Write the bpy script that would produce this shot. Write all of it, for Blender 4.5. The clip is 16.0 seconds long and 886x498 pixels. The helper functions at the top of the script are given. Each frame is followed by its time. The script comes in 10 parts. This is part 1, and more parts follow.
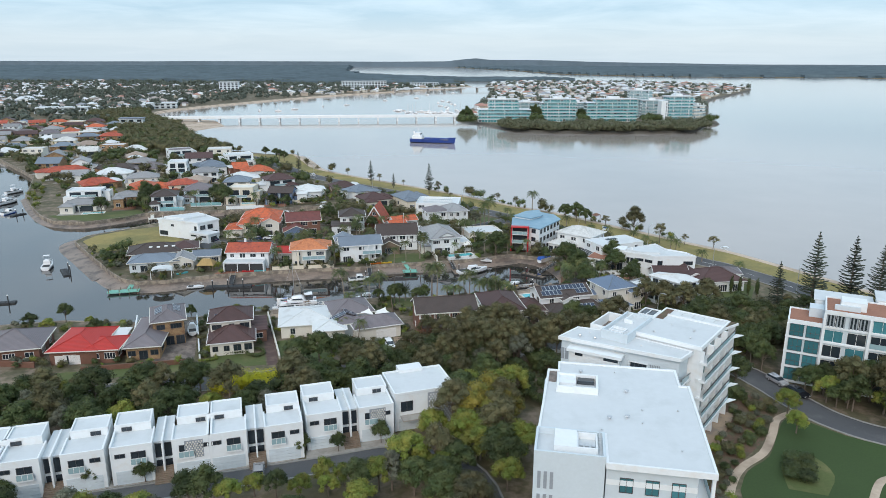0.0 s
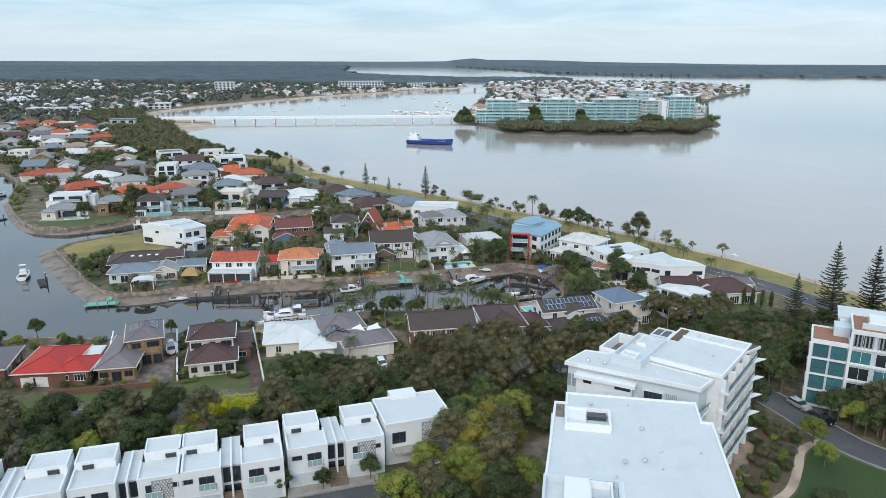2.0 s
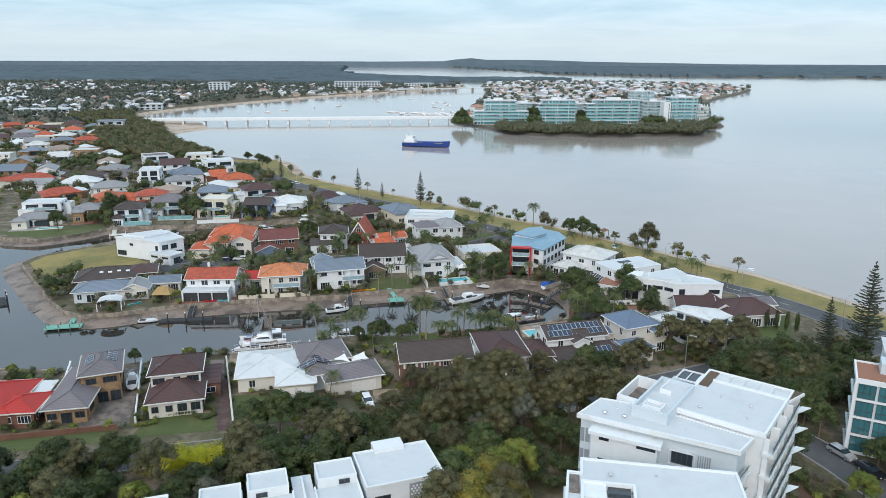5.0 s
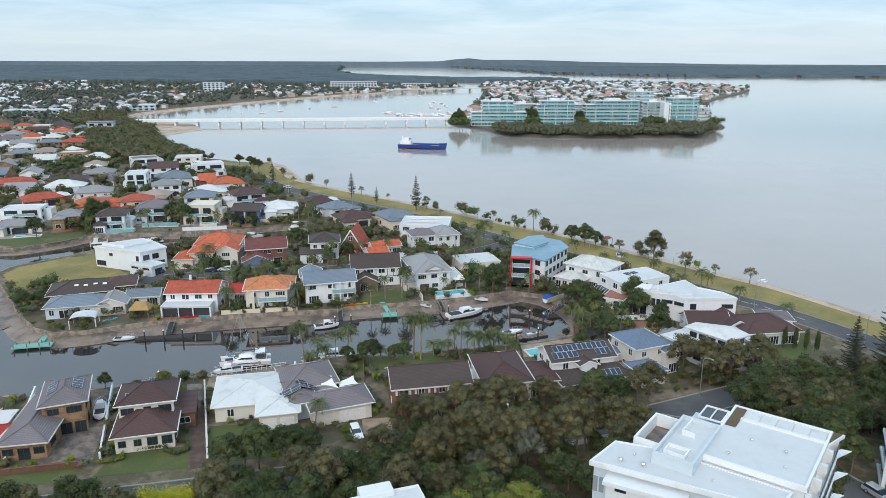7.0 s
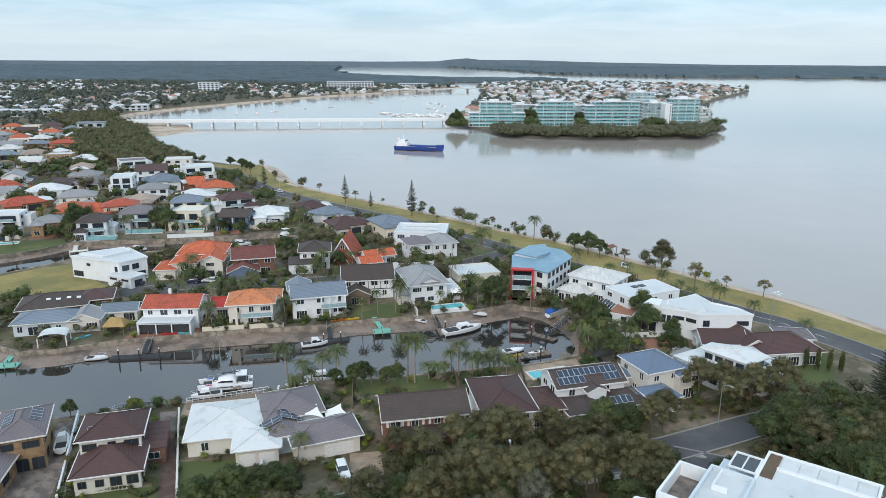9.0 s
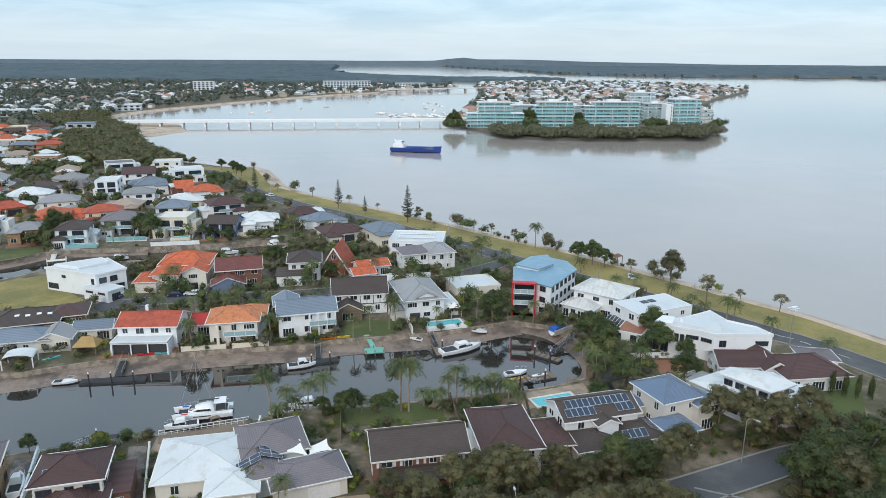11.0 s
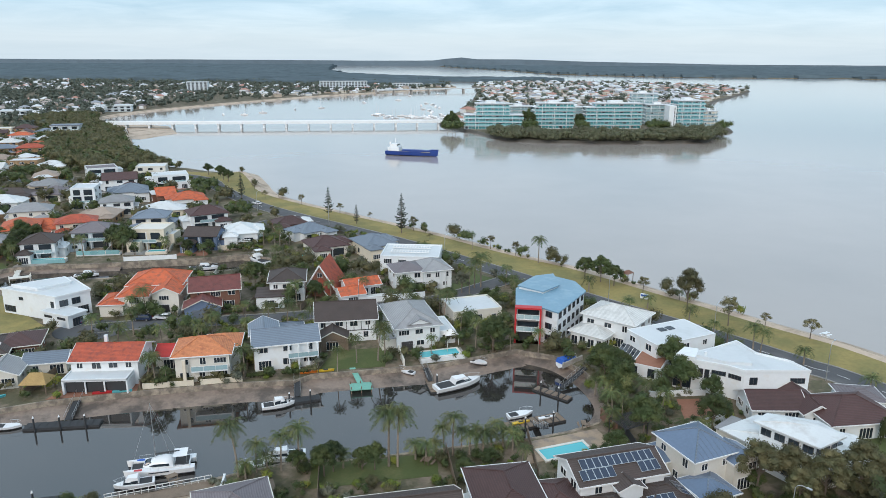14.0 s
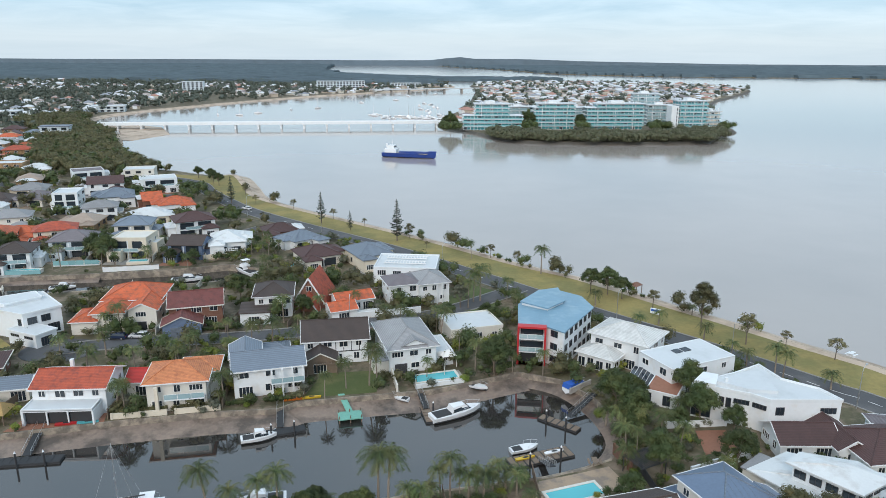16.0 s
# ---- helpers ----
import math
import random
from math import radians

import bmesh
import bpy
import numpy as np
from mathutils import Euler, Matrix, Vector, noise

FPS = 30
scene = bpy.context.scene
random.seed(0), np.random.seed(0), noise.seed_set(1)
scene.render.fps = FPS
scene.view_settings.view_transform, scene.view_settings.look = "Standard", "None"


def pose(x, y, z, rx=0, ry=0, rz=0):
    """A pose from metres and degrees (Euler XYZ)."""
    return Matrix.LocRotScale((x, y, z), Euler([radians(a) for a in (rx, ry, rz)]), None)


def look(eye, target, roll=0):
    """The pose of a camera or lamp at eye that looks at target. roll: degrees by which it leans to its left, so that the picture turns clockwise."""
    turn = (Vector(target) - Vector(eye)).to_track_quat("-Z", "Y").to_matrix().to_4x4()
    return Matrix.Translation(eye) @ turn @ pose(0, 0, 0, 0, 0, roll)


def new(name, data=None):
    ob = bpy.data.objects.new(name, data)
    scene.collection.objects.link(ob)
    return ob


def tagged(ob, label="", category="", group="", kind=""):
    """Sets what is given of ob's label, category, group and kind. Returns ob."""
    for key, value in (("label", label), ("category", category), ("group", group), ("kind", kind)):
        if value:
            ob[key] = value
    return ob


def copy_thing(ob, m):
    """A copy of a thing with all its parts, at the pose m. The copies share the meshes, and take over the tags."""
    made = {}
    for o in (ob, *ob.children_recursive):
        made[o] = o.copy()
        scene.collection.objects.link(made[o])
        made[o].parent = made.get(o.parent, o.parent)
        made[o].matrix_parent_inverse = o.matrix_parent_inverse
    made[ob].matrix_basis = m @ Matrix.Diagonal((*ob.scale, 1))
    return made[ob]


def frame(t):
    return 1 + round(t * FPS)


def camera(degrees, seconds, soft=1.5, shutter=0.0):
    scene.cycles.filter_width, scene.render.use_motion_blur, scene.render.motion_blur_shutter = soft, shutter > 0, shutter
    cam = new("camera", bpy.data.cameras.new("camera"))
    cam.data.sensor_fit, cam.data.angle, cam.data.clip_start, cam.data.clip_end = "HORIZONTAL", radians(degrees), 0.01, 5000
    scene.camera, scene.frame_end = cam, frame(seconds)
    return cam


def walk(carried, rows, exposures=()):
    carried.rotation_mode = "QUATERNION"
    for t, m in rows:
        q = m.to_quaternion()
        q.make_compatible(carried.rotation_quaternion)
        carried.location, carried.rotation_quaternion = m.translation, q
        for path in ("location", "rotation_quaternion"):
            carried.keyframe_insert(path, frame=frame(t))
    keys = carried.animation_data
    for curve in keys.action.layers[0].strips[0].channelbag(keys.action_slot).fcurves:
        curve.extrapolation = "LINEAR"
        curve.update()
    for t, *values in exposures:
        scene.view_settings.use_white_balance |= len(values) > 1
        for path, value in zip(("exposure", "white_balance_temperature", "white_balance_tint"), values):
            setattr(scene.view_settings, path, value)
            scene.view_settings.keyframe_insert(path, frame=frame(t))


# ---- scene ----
cam = camera(64.5, 16.0, soft=0.5)
PATH = [
    (0, (-0.003, -1.158, 65.461), (0.085, 0.769, 64.934), 0.1),
    (0.5, (0.175, 1.263, 65.449), (0.264, 3.19, 64.922), 0.1),
    (1, (0.409, 3.897, 65.413), (0.5, 5.824, 64.886), 0.2),
    (1.5, (0.671, 6.855, 65.351), (0.763, 8.782, 64.824), 0.1),
    (2, (0.897, 9.655, 65.245), (0.991, 11.582, 64.718), 0.1),
    (2.5, (1.188, 12.445, 65.266), (1.283, 14.372, 64.739), 0.2),
    (3, (1.49, 15.209, 65.247), (1.586, 17.136, 64.719), 0.1),
    (3.5, (1.758, 18.014, 65.236), (1.856, 19.941, 64.709), 0.1),
    (4, (2.046, 20.844, 65.199), (2.144, 22.771, 64.672), 0.1),
    (6.5, (3.402, 35.076, 65.176), (3.507, 37.002, 64.648), 0.1),
    (7, (3.606, 37.972, 65.125), (3.713, 39.898, 64.598), 0.1),
    (7.5, (3.904, 40.721, 65.075), (4.012, 42.647, 64.547), 0.2),
    (8, (4.138, 43.617, 65.019), (4.248, 45.543, 64.491), 0.1),
    (8.5, (4.367, 46.532, 64.997), (4.479, 48.458, 64.469), 0.2),
    (9, (4.568, 49.532, 64.994), (4.682, 51.458, 64.467), 0.2),
    (11.5, (5.705, 64.409, 65.125), (5.827, 66.334, 64.596), 0.3),
    (12, (6.068, 67.467, 65.11), (6.19, 69.392, 64.582), 0.3),
    (12.5, (6.341, 70.305, 65.091), (6.464, 72.23, 64.562), 0.3),
    (13, (6.562, 73.22, 65.074), (6.687, 75.145, 64.546), 0.3),
    (13.5, (6.846, 76.173, 65.119), (6.972, 78.097, 64.59), 0.3),
    (14, (7.126, 79.213, 65.173), (7.253, 81.137, 64.644), 0.3),
    (14.5, (7.474, 82.187, 65.119), (7.601, 84.112, 64.59), 0.3),
    (15, (7.81, 85.371, 65.045), (7.938, 87.296, 64.516), 0.3),
    (15.5, (8.012, 88.263, 65.11), (8.141, 90.187, 64.58), 0.3),
    (16, (8.296, 91.411, 65.006), (8.427, 93.335, 64.476), 0.3),
]
walk(cam, [(t, look(eye, target, roll)) for t, eye, target, roll in PATH], exposures=[(0, 0.02, 6500, 15), (16, 0.02, 6500, 15)])

# ---- light ----
SUN_EL, SUN_AZ = radians(32), radians(200)
world = bpy.data.worlds.new("overcast_sky")
scene.world = world
world.use_nodes = True
wn, wl = world.node_tree.nodes, world.node_tree.links
wn.clear()


def wnode(kind, **inputs):
    n = wn.new(kind)
    for k, v in inputs.items():
        n.inputs[k].default_value = v
    return n


w_out = wn.new("ShaderNodeOutputWorld")
w_bg = wnode("ShaderNodeBackground", Strength=1.4)
w_sky = wn.new("ShaderNodeTexSky")
w_sky.sky_type, w_sky.sun_disc = "NISHITA", False
w_sky.sun_elevation, w_sky.sun_rotation = SUN_EL, SUN_AZ
w_sky_gain = wn.new("ShaderNodeVectorMath")
w_sky_gain.operation = "SCALE"
w_sky_gain.inputs["Scale"].default_value = 0.11
w_tc = wn.new("ShaderNodeTexCoord")
w_sep = wn.new("ShaderNodeSeparateXYZ")
w_den = wn.new("ShaderNodeMath")
w_den.operation, w_den.inputs[1].default_value = "ADD", 0.09
w_abs = wn.new("ShaderNodeMath")
w_abs.operation = "ABSOLUTE"
w_dx = wn.new("ShaderNodeMath")
w_dx.operation = "DIVIDE"
w_dy = wn.new("ShaderNodeMath")
w_dy.operation = "DIVIDE"
w_comb = wn.new("ShaderNodeCombineXYZ")
w_n1 = wnode("ShaderNodeTexNoise", Scale=0.75, Detail=8.0, Roughness=0.58, Distortion=0.5)
w_r1 = wn.new("ShaderNodeValToRGB")
w_r1.color_ramp.elements[0].position, w_r1.color_ramp.elements[0].color = 0.36, (0.325, 0.495, 0.605, 1)
w_r1.color_ramp.elements[1].position, w_r1.color_ramp.elements[1].color = 0.7, (0.505, 0.66, 0.745, 1)
# pale clear band low over the horizon
w_band = wn.new("ShaderNodeValToRGB")
w_band.color_ramp.elements[0].position, w_band.color_ramp.elements[0].color = 0.0, (0.75, 0.75, 0.75, 1)
w_band.color_ramp.elements[1].position, w_band.color_ramp.elements[1].color = 0.06, (0, 0, 0, 1)
e = w_band.color_ramp.elements.new(0.022)
e.color = (0.75, 0.75, 0.75, 1)
w_mixb = wn.new("ShaderNodeMixRGB")
w_mixb.inputs["Color2"].default_value = (0.49, 0.595, 0.645, 1)
w_mix = wn.new("ShaderNodeMixRGB")
w_mix.inputs["Fac"].default_value = 0.86
# brighter towards the zenith, as under thin overcast
w_zen = wn.new("ShaderNodeMapRange")
w_zen.inputs["From Min"].default_value, w_zen.inputs["From Max"].default_value = 0.08, 0.9
w_zen.inputs["To Min"].default_value, w_zen.inputs["To Max"].default_value = 1.0, 1.4
w_fin = wn.new("ShaderNodeVectorMath")
w_fin.operation = "SCALE"
wl.new(w_tc.outputs["Generated"], w_sep.inputs[0])
wl.new(w_sep.outputs["Z"], w_abs.inputs[0])
wl.new(w_abs.outputs[0], w_den.inputs[0])
for axis, n in (("X", w_dx), ("Y", w_dy)):
    wl.new(w_sep.outputs[axis], n.inputs[0])
    wl.new(w_den.outputs[0], n.inputs[1])
wl.new(w_dx.outputs[0], w_comb.inputs[0])
wl.new(w_dy.outputs[0], w_comb.inputs[1])
wl.new(w_comb.outputs[0], w_n1.inputs["Vector"])
wl.new(w_n1.outputs["Fac"], w_r1.inputs[0])
wl.new(w_sep.outputs["Z"], w_band.inputs[0])
wl.new(w_band.outputs[0], w_mixb.inputs["Fac"])
wl.new(w_r1.outputs[0], w_mixb.inputs["Color1"])
wl.new(w_sky.outputs[0], w_sky_gain.inputs[0])
wl.new(w_sky_gain.outputs[0], w_mix.inputs["Color1"])
wl.new(w_mixb.outputs[0], w_mix.inputs["Color2"])
wl.new(w_sep.outputs["Z"], w_zen.inputs["Value"])
wl.new(w_mix.outputs[0], w_fin.inputs[0])
wl.new(w_zen.outputs[0], w_fin.inputs["Scale"])
# the overcast is a little warmer higher up
w_warm = wn.new("ShaderNodeValToRGB")
w_warm.color_ramp.elements[0].position, w_warm.color_ramp.elements[0].color = 0.06, (0.93, 0.93, 0.93, 1)
w_warm.color_ramp.elements[1].position, w_warm.color_ramp.elements[1].color = 0.26, (1.0, 0.93, 0.905, 1)
w_tint = wn.new("ShaderNodeVectorMath")
w_tint.operation = "MULTIPLY"
w_back = wn.new("ShaderNodeVectorMath")
w_back.operation, w_back.inputs["Scale"].default_value = "SCALE", 1.075
wl.new(w_sep.outputs["Z"], w_warm.inputs[0])
wl.new(w_fin.outputs[0], w_tint.inputs[0])
wl.new(w_warm.outputs[0], w_tint.inputs[1])
wl.new(w_tint.outputs[0], w_back.inputs[0])
wl.new(w_back.outputs[0], w_bg.inputs["Color"])
wl.new(w_bg.outputs[0], w_out.inputs[0])

sun = new("sun", bpy.data.lights.new("sun", "SUN"))
sun.data.energy, sun.data.angle, sun.data.color = 1.6, radians(28), (1.0, 0.915, 0.8)
# the sun stands behind and to one side, as the sky names it
sun_dir = Vector((math.sin(SUN_AZ) * math.cos(SUN_EL), math.cos(SUN_AZ) * math.cos(SUN_EL), math.sin(SUN_EL)))
sun.matrix_world = look(sun_dir * 300, (0, 0, 0))

# ---- materials ----
def mat(name, col, rough=0.65, metal=0.0, var=0.12, big=0.12, fine=2.5, bump=0.0, bscale=6.0, rnd=0.0, isl=0.0,
        courses=0.0, second=None, second_amount=0.5, spec=0.5, coat=0.0, ribs=0.0):
    m = bpy.data.materials.new(name)
    m.use_nodes = True
    nt = m.node_tree
    nd, ln = nt.nodes, nt.links
    bsdf = nd["Principled BSDF"]
    bsdf.inputs["Roughness"].default_value = rough
    bsdf.inputs["Metallic"].default_value = metal
    bsdf.inputs["Specular IOR Level"].default_value = spec
    bsdf.inputs["Coat Weight"].default_value = coat
    geo = nd.new("ShaderNodeNewGeometry")

    def noise_at(scale, detail=4.0, rough_=0.55):
        n = nd.new("ShaderNodeTexNoise")
        n.inputs["Scale"].default_value, n.inputs["Detail"].default_value = scale, detail
        n.inputs["Roughness"].default_value = rough_
        ln.new(geo.outputs["Position"], n.inputs["Vector"])
        return n

    nb, nf = noise_at(big), noise_at(fine)
    add = nd.new("ShaderNodeMath")
    add.operation = "ADD"
    ln.new(nb.outputs["Fac"], add.inputs[0])
    ln.new(nf.outputs["Fac"], add.inputs[1])
    mr = nd.new("ShaderNodeMapRange")
    mr.inputs["From Min"].default_value, mr.inputs["From Max"].default_value = 0.6, 1.4
    mr.inputs["To Min"].default_value, mr.inputs["To Max"].default_value = 1 - var, 1 + var
    ln.new(add.outputs[0], mr.inputs["Value"])
    gain = mr.outputs[0]

    def times(a, source, amount):
        r = nd.new("ShaderNodeMapRange")
        r.inputs["To Min"].default_value, r.inputs["To Max"].default_value = 1 - amount, 1 + amount
        ln.new(source, r.inputs["Value"])
        p = nd.new("ShaderNodeMath")
        p.operation = "MULTIPLY"
        ln.new(a, p.inputs[0])
        ln.new(r.outputs[0], p.inputs[1])
        return p.outputs[0]

    if rnd:
        info = nd.new("ShaderNodeObjectInfo")
        gain = times(gain, info.outputs["Random"], rnd)
    if isl:
        gain = times(gain, geo.outputs["Random Per Island"], isl)
    height = None
    if courses or ribs:
        sep = nd.new("ShaderNodeSeparateXYZ")
        ln.new(geo.outputs["Position"], sep.inputs[0])
        k = nd.new("ShaderNodeMath")
        k.operation, k.inputs[1].default_value = "MULTIPLY", 2 * math.pi / (courses or ribs)
        ln.new(sep.outputs["Z" if courses else "X"], k.inputs[0])
        s = nd.new("ShaderNodeMath")
        s.operation = "SINE"
        ln.new(k.outputs[0], s.inputs[0])
        height = s.outputs[0]
        half = nd.new("ShaderNodeMath")
        half.operation, half.inputs[1].default_value, half.inputs[2].default_value = "MULTIPLY_ADD", 0.5, 0.5
        ln.new(height, half.inputs[0])
        gain = times(gain, half.outputs[0], 0.12)
    rgb = nd.new("ShaderNodeRGB")
    rgb.outputs[0].default_value = (*col, 1)
    colour = rgb.outputs[0]
    if second:
        mx = nd.new("ShaderNodeMixRGB")
        mx.inputs["Color2"].default_value = (*second, 1)
        ns = noise_at(big * 1.7, 5.0, 0.6)
        rr = nd.new("ShaderNodeMapRange")
        rr.inputs["From Min"].default_value, rr.inputs["From Max"].default_value = 0.62 - 0.3 * second_amount, 0.78 - 0.3 * second_amount
        ln.new(ns.outputs["Fac"], rr.inputs["Value"])
        ln.new(rr.outputs[0], mx.inputs["Fac"])
        ln.new(colour, mx.inputs["Color1"])
        colour = mx.outputs[0]
    sc = nd.new("ShaderNodeVectorMath")
    sc.operation = "SCALE"
    ln.new(colour, sc.inputs[0])
    ln.new(gain, sc.inputs["Scale"])
    ln.new(sc.outputs[0], bsdf.inputs["Base Color"])
    if bump or height:
        bp = nd.new("ShaderNodeBump")
        bp.inputs["Strength"].default_value = bump or 0.4
        bp.inputs["Distance"].default_value = 0.05
        if height:
            ln.new(height, bp.inputs["Height"])
        else:
            ln.new(noise_at(bscale, 3.0).outputs["Fac"], bp.inputs["Height"])
        ln.new(bp.outputs[0], bsdf.inputs["Normal"])
    return m


def water_mat(name, col, rough, bump, scale, patch, ior=1.33):
    m = mat(name, col, rough=rough, var=patch, big=0.006, fine=0.03, spec=0.5)
    nd, ln = m.node_tree.nodes, m.node_tree.links
    bsdf = nd["Principled BSDF"]
    bsdf.inputs["IOR"].default_value = ior
    geo = nd.new("ShaderNodeNewGeometry")
    n = nd.new("ShaderNodeTexNoise")
    n.inputs["Scale"].default_value, n.inputs["Detail"].default_value = scale, 3.0
    bp = nd.new("ShaderNodeBump")
    bp.inputs["Strength"].default_value, bp.inputs["Distance"].default_value = bump, 0.1
    ln.new(geo.outputs["Position"], n.inputs["Vector"])
    ln.new(n.outputs["Fac"], bp.inputs["Height"])
    ln.new(bp.outputs[0], bsdf.inputs["Normal"])
    return m


def leaf_mat(name, a, b, rough=0.6):
    m = mat(name, a, rough=rough, var=0.3, big=0.3, fine=0.8, rnd=0.3, isl=0.1, second=b, second_amount=0.6, spec=0.25)
    return m


BAY = water_mat("bay_water", (0.38, 0.335, 0.3), 0.09, 0.08, 0.5, 0.06, 2.0)
CANAL = water_mat("canal_water", (0.034, 0.032, 0.03), 0.03, 0.02, 0.6, 0.15, 2.1)
LAND = mat("garden_ground", (0.1, 0.09, 0.05), 0.9, var=0.35, big=0.15, fine=0.9, second=(0.22, 0.17, 0.125), second_amount=0.5)
GRASS = mat("lawn_grass", (0.08, 0.102, 0.03), 0.9, var=0.22, big=0.1, fine=3, second=(0.13, 0.13, 0.05), second_amount=0.35, bump=0.3)
GREEN = mat("mown_green", (0.036, 0.066, 0.016), 0.9, var=0.2, big=0.07, fine=3, bump=0.3)
DRYGRASS = mat("dry_park_grass", (0.27, 0.215, 0.075), 0.9, var=0.2, big=0.05, fine=1.2, second=(0.19, 0.17, 0.06), second_amount=0.6, bump=0.3)
SAND = mat("wet_sand", (0.5, 0.395, 0.305), 0.85, var=0.15, big=0.06, fine=1.0, second=(0.3, 0.23, 0.17))
MUD = mat("tidal_mud", (0.235, 0.18, 0.145), 0.5, var=0.28, big=0.14, fine=1.4, second=(0.095, 0.075, 0.062), second_amount=0.5)
ASPHALT = mat("asphalt", (0.082, 0.083, 0.088), 0.85, var=0.15, big=0.08, fine=4, second=(0.115, 0.114, 0.116), second_amount=0.4)
CONCRETE = mat("concrete", (0.36, 0.34, 0.31), 0.85, var=0.15, big=0.2, fine=3, second=(0.27, 0.25, 0.22))
PAVING = mat("tan_paving", (0.36, 0.27, 0.19), 0.85, var=0.15, big=0.25, fine=3, second=(0.25, 0.2, 0.16))
SEAWALL = mat("seawall_stone", (0.33, 0.28, 0.22), 0.85, var=0.25, big=0.3, fine=2, second=(0.17, 0.145, 0.12), second_amount=0.7)
ROCK = mat("dark_shore_rock", (0.085, 0.078, 0.066), 0.85, var=0.3, big=0.2, fine=1.5, second=(0.14, 0.125, 0.1), second_amount=0.4)
KERB = mat("kerb_concrete", (0.27, 0.265, 0.25), 0.85)
BRICKPAVE = mat("red_brick_paving", (0.3, 0.14, 0.09), 0.85, var=0.2, big=0.3)
DARKPAVE = mat("dark_maroon_paving", (0.085, 0.05, 0.042), 0.8, var=0.25, big=0.3, fine=3, second=(0.13, 0.085, 0.07), second_amount=0.5)
STAINED = mat("stained_concrete", (0.23, 0.19, 0.165), 0.85, var=0.25, big=0.35, fine=2, second=(0.12, 0.1, 0.09), second_amount=0.65)
MULCH = mat("bark_mulch", (0.13, 0.08, 0.055), 0.95, var=0.35, big=0.3, fine=3, second=(0.09, 0.09, 0.05))

WHITE = mat("white_render", (0.73, 0.765, 0.78), 0.6, var=0.05, big=0.25, fine=1.5, rnd=0.03, second=(0.7, 0.7, 0.68), second_amount=0.25)
OFFWHITE = mat("offwhite_render", (0.66, 0.64, 0.58), 0.7, var=0.07, big=0.3, rnd=0.04)
CREAM = mat("cream_render", (0.66, 0.6, 0.49), 0.7, var=0.08, big=0.3, rnd=0.05)
GREYWALL = mat("grey_render", (0.56, 0.63, 0.67), 0.6, var=0.05, big=0.3)
TANBRICK = mat("tan_brick", (0.36, 0.24, 0.13), 0.85, var=0.25, big=0.6, fine=6, second=(0.24, 0.14, 0.08), second_amount=0.5, courses=0.086)
REDBRICK = mat("red_brown_brick", (0.2, 0.1, 0.07), 0.85, var=0.2, big=0.6, fine=6, courses=0.086)
BLUEWALL = mat("slate_blue_weatherboard", (0.13, 0.19, 0.3), 0.6, var=0.08, courses=0.18)
DARKTRIM = mat("charcoal_paint", (0.04, 0.042, 0.046), 0.5)
TIMBER = mat("weathered_timber", (0.2, 0.15, 0.11), 0.8, var=0.25, big=0.8, fine=5)
REDPAINT = mat("red_paint", (0.5, 0.03, 0.035), 0.45, var=0.06)
LOUVRE = mat("grey_louvre", (0.28, 0.31, 0.34), 0.5)

WHITEROOF = mat("white_roof_membrane", (0.58, 0.61, 0.625), 0.55, var=0.05, big=0.12, fine=0.9, rnd=0.02, second=(0.53, 0.56, 0.57), second_amount=0.35)
WHITEMETAL = mat("white_sheet_roof", (0.62, 0.64, 0.64), 0.45, var=0.05, big=0.2, rnd=0.05, second=(0.5, 0.5, 0.49), second_amount=0.35)
PALEROOF = mat("pale_tile_roof", (0.6, 0.6, 0.58), 0.7, var=0.1, big=0.3, courses=0.14, second=(0.5, 0.5, 0.48))
TERRACOTTA = mat("terracotta_tiles", (0.52, 0.115, 0.045), 0.75, var=0.2, big=0.5, fine=3, rnd=0.1, courses=0.14, second=(0.3, 0.09, 0.05), second_amount=0.45)
ORANGETILE = mat("orange_tiles", (0.55, 0.2, 0.085), 0.75, var=0.2, big=0.5, fine=3, courses=0.14, second=(0.4, 0.13, 0.06), second_amount=0.4)
REDTILE = mat("bright_red_tiles", (0.44, 0.03, 0.022), 0.6, var=0.12, big=0.4, fine=3, courses=0.14)
REDORANGE = mat("brick_red_tiles", (0.43, 0.085, 0.042), 0.7, var=0.2, big=0.5, fine=3, courses=0.14, second=(0.26, 0.06, 0.04))
MAROONRED = mat("red_maroon_tiles", (0.17, 0.05, 0.042), 0.65, var=0.2, big=0.5, fine=3, courses=0.14, second=(0.12, 0.04, 0.035))
MAROONTILE = mat("maroon_tiles", (0.075, 0.037, 0.034), 0.65, var=0.2, big=0.5, fine=3, rnd=0.12, courses=0.14)
DARKBROWN = mat("dark_brown_tiles", (0.062, 0.044, 0.038), 0.65, var=0.2, big=0.5, fine=3, rnd=0.1, courses=0.14)
GREYPURPLE = mat("grey_violet_tiles", (0.17, 0.15, 0.16), 0.65, var=0.15, big=0.4, fine=3, rnd=0.12, courses=0.14)
GREYTILE = mat("grey_tiles", (0.27, 0.272, 0.278), 0.7, var=0.15, big=0.4, fine=3, rnd=0.15, courses=0.14)
SLATEBLUE = mat("blue_grey_roof", (0.155, 0.19, 0.235), 0.5, var=0.12, big=0.3, rnd=0.12, courses=0.2)
BLUEMETAL = mat("blue_sheet_roof", (0.17, 0.31, 0.41), 0.4, var=0.08, big=0.25, second=(0.22, 0.36, 0.45))
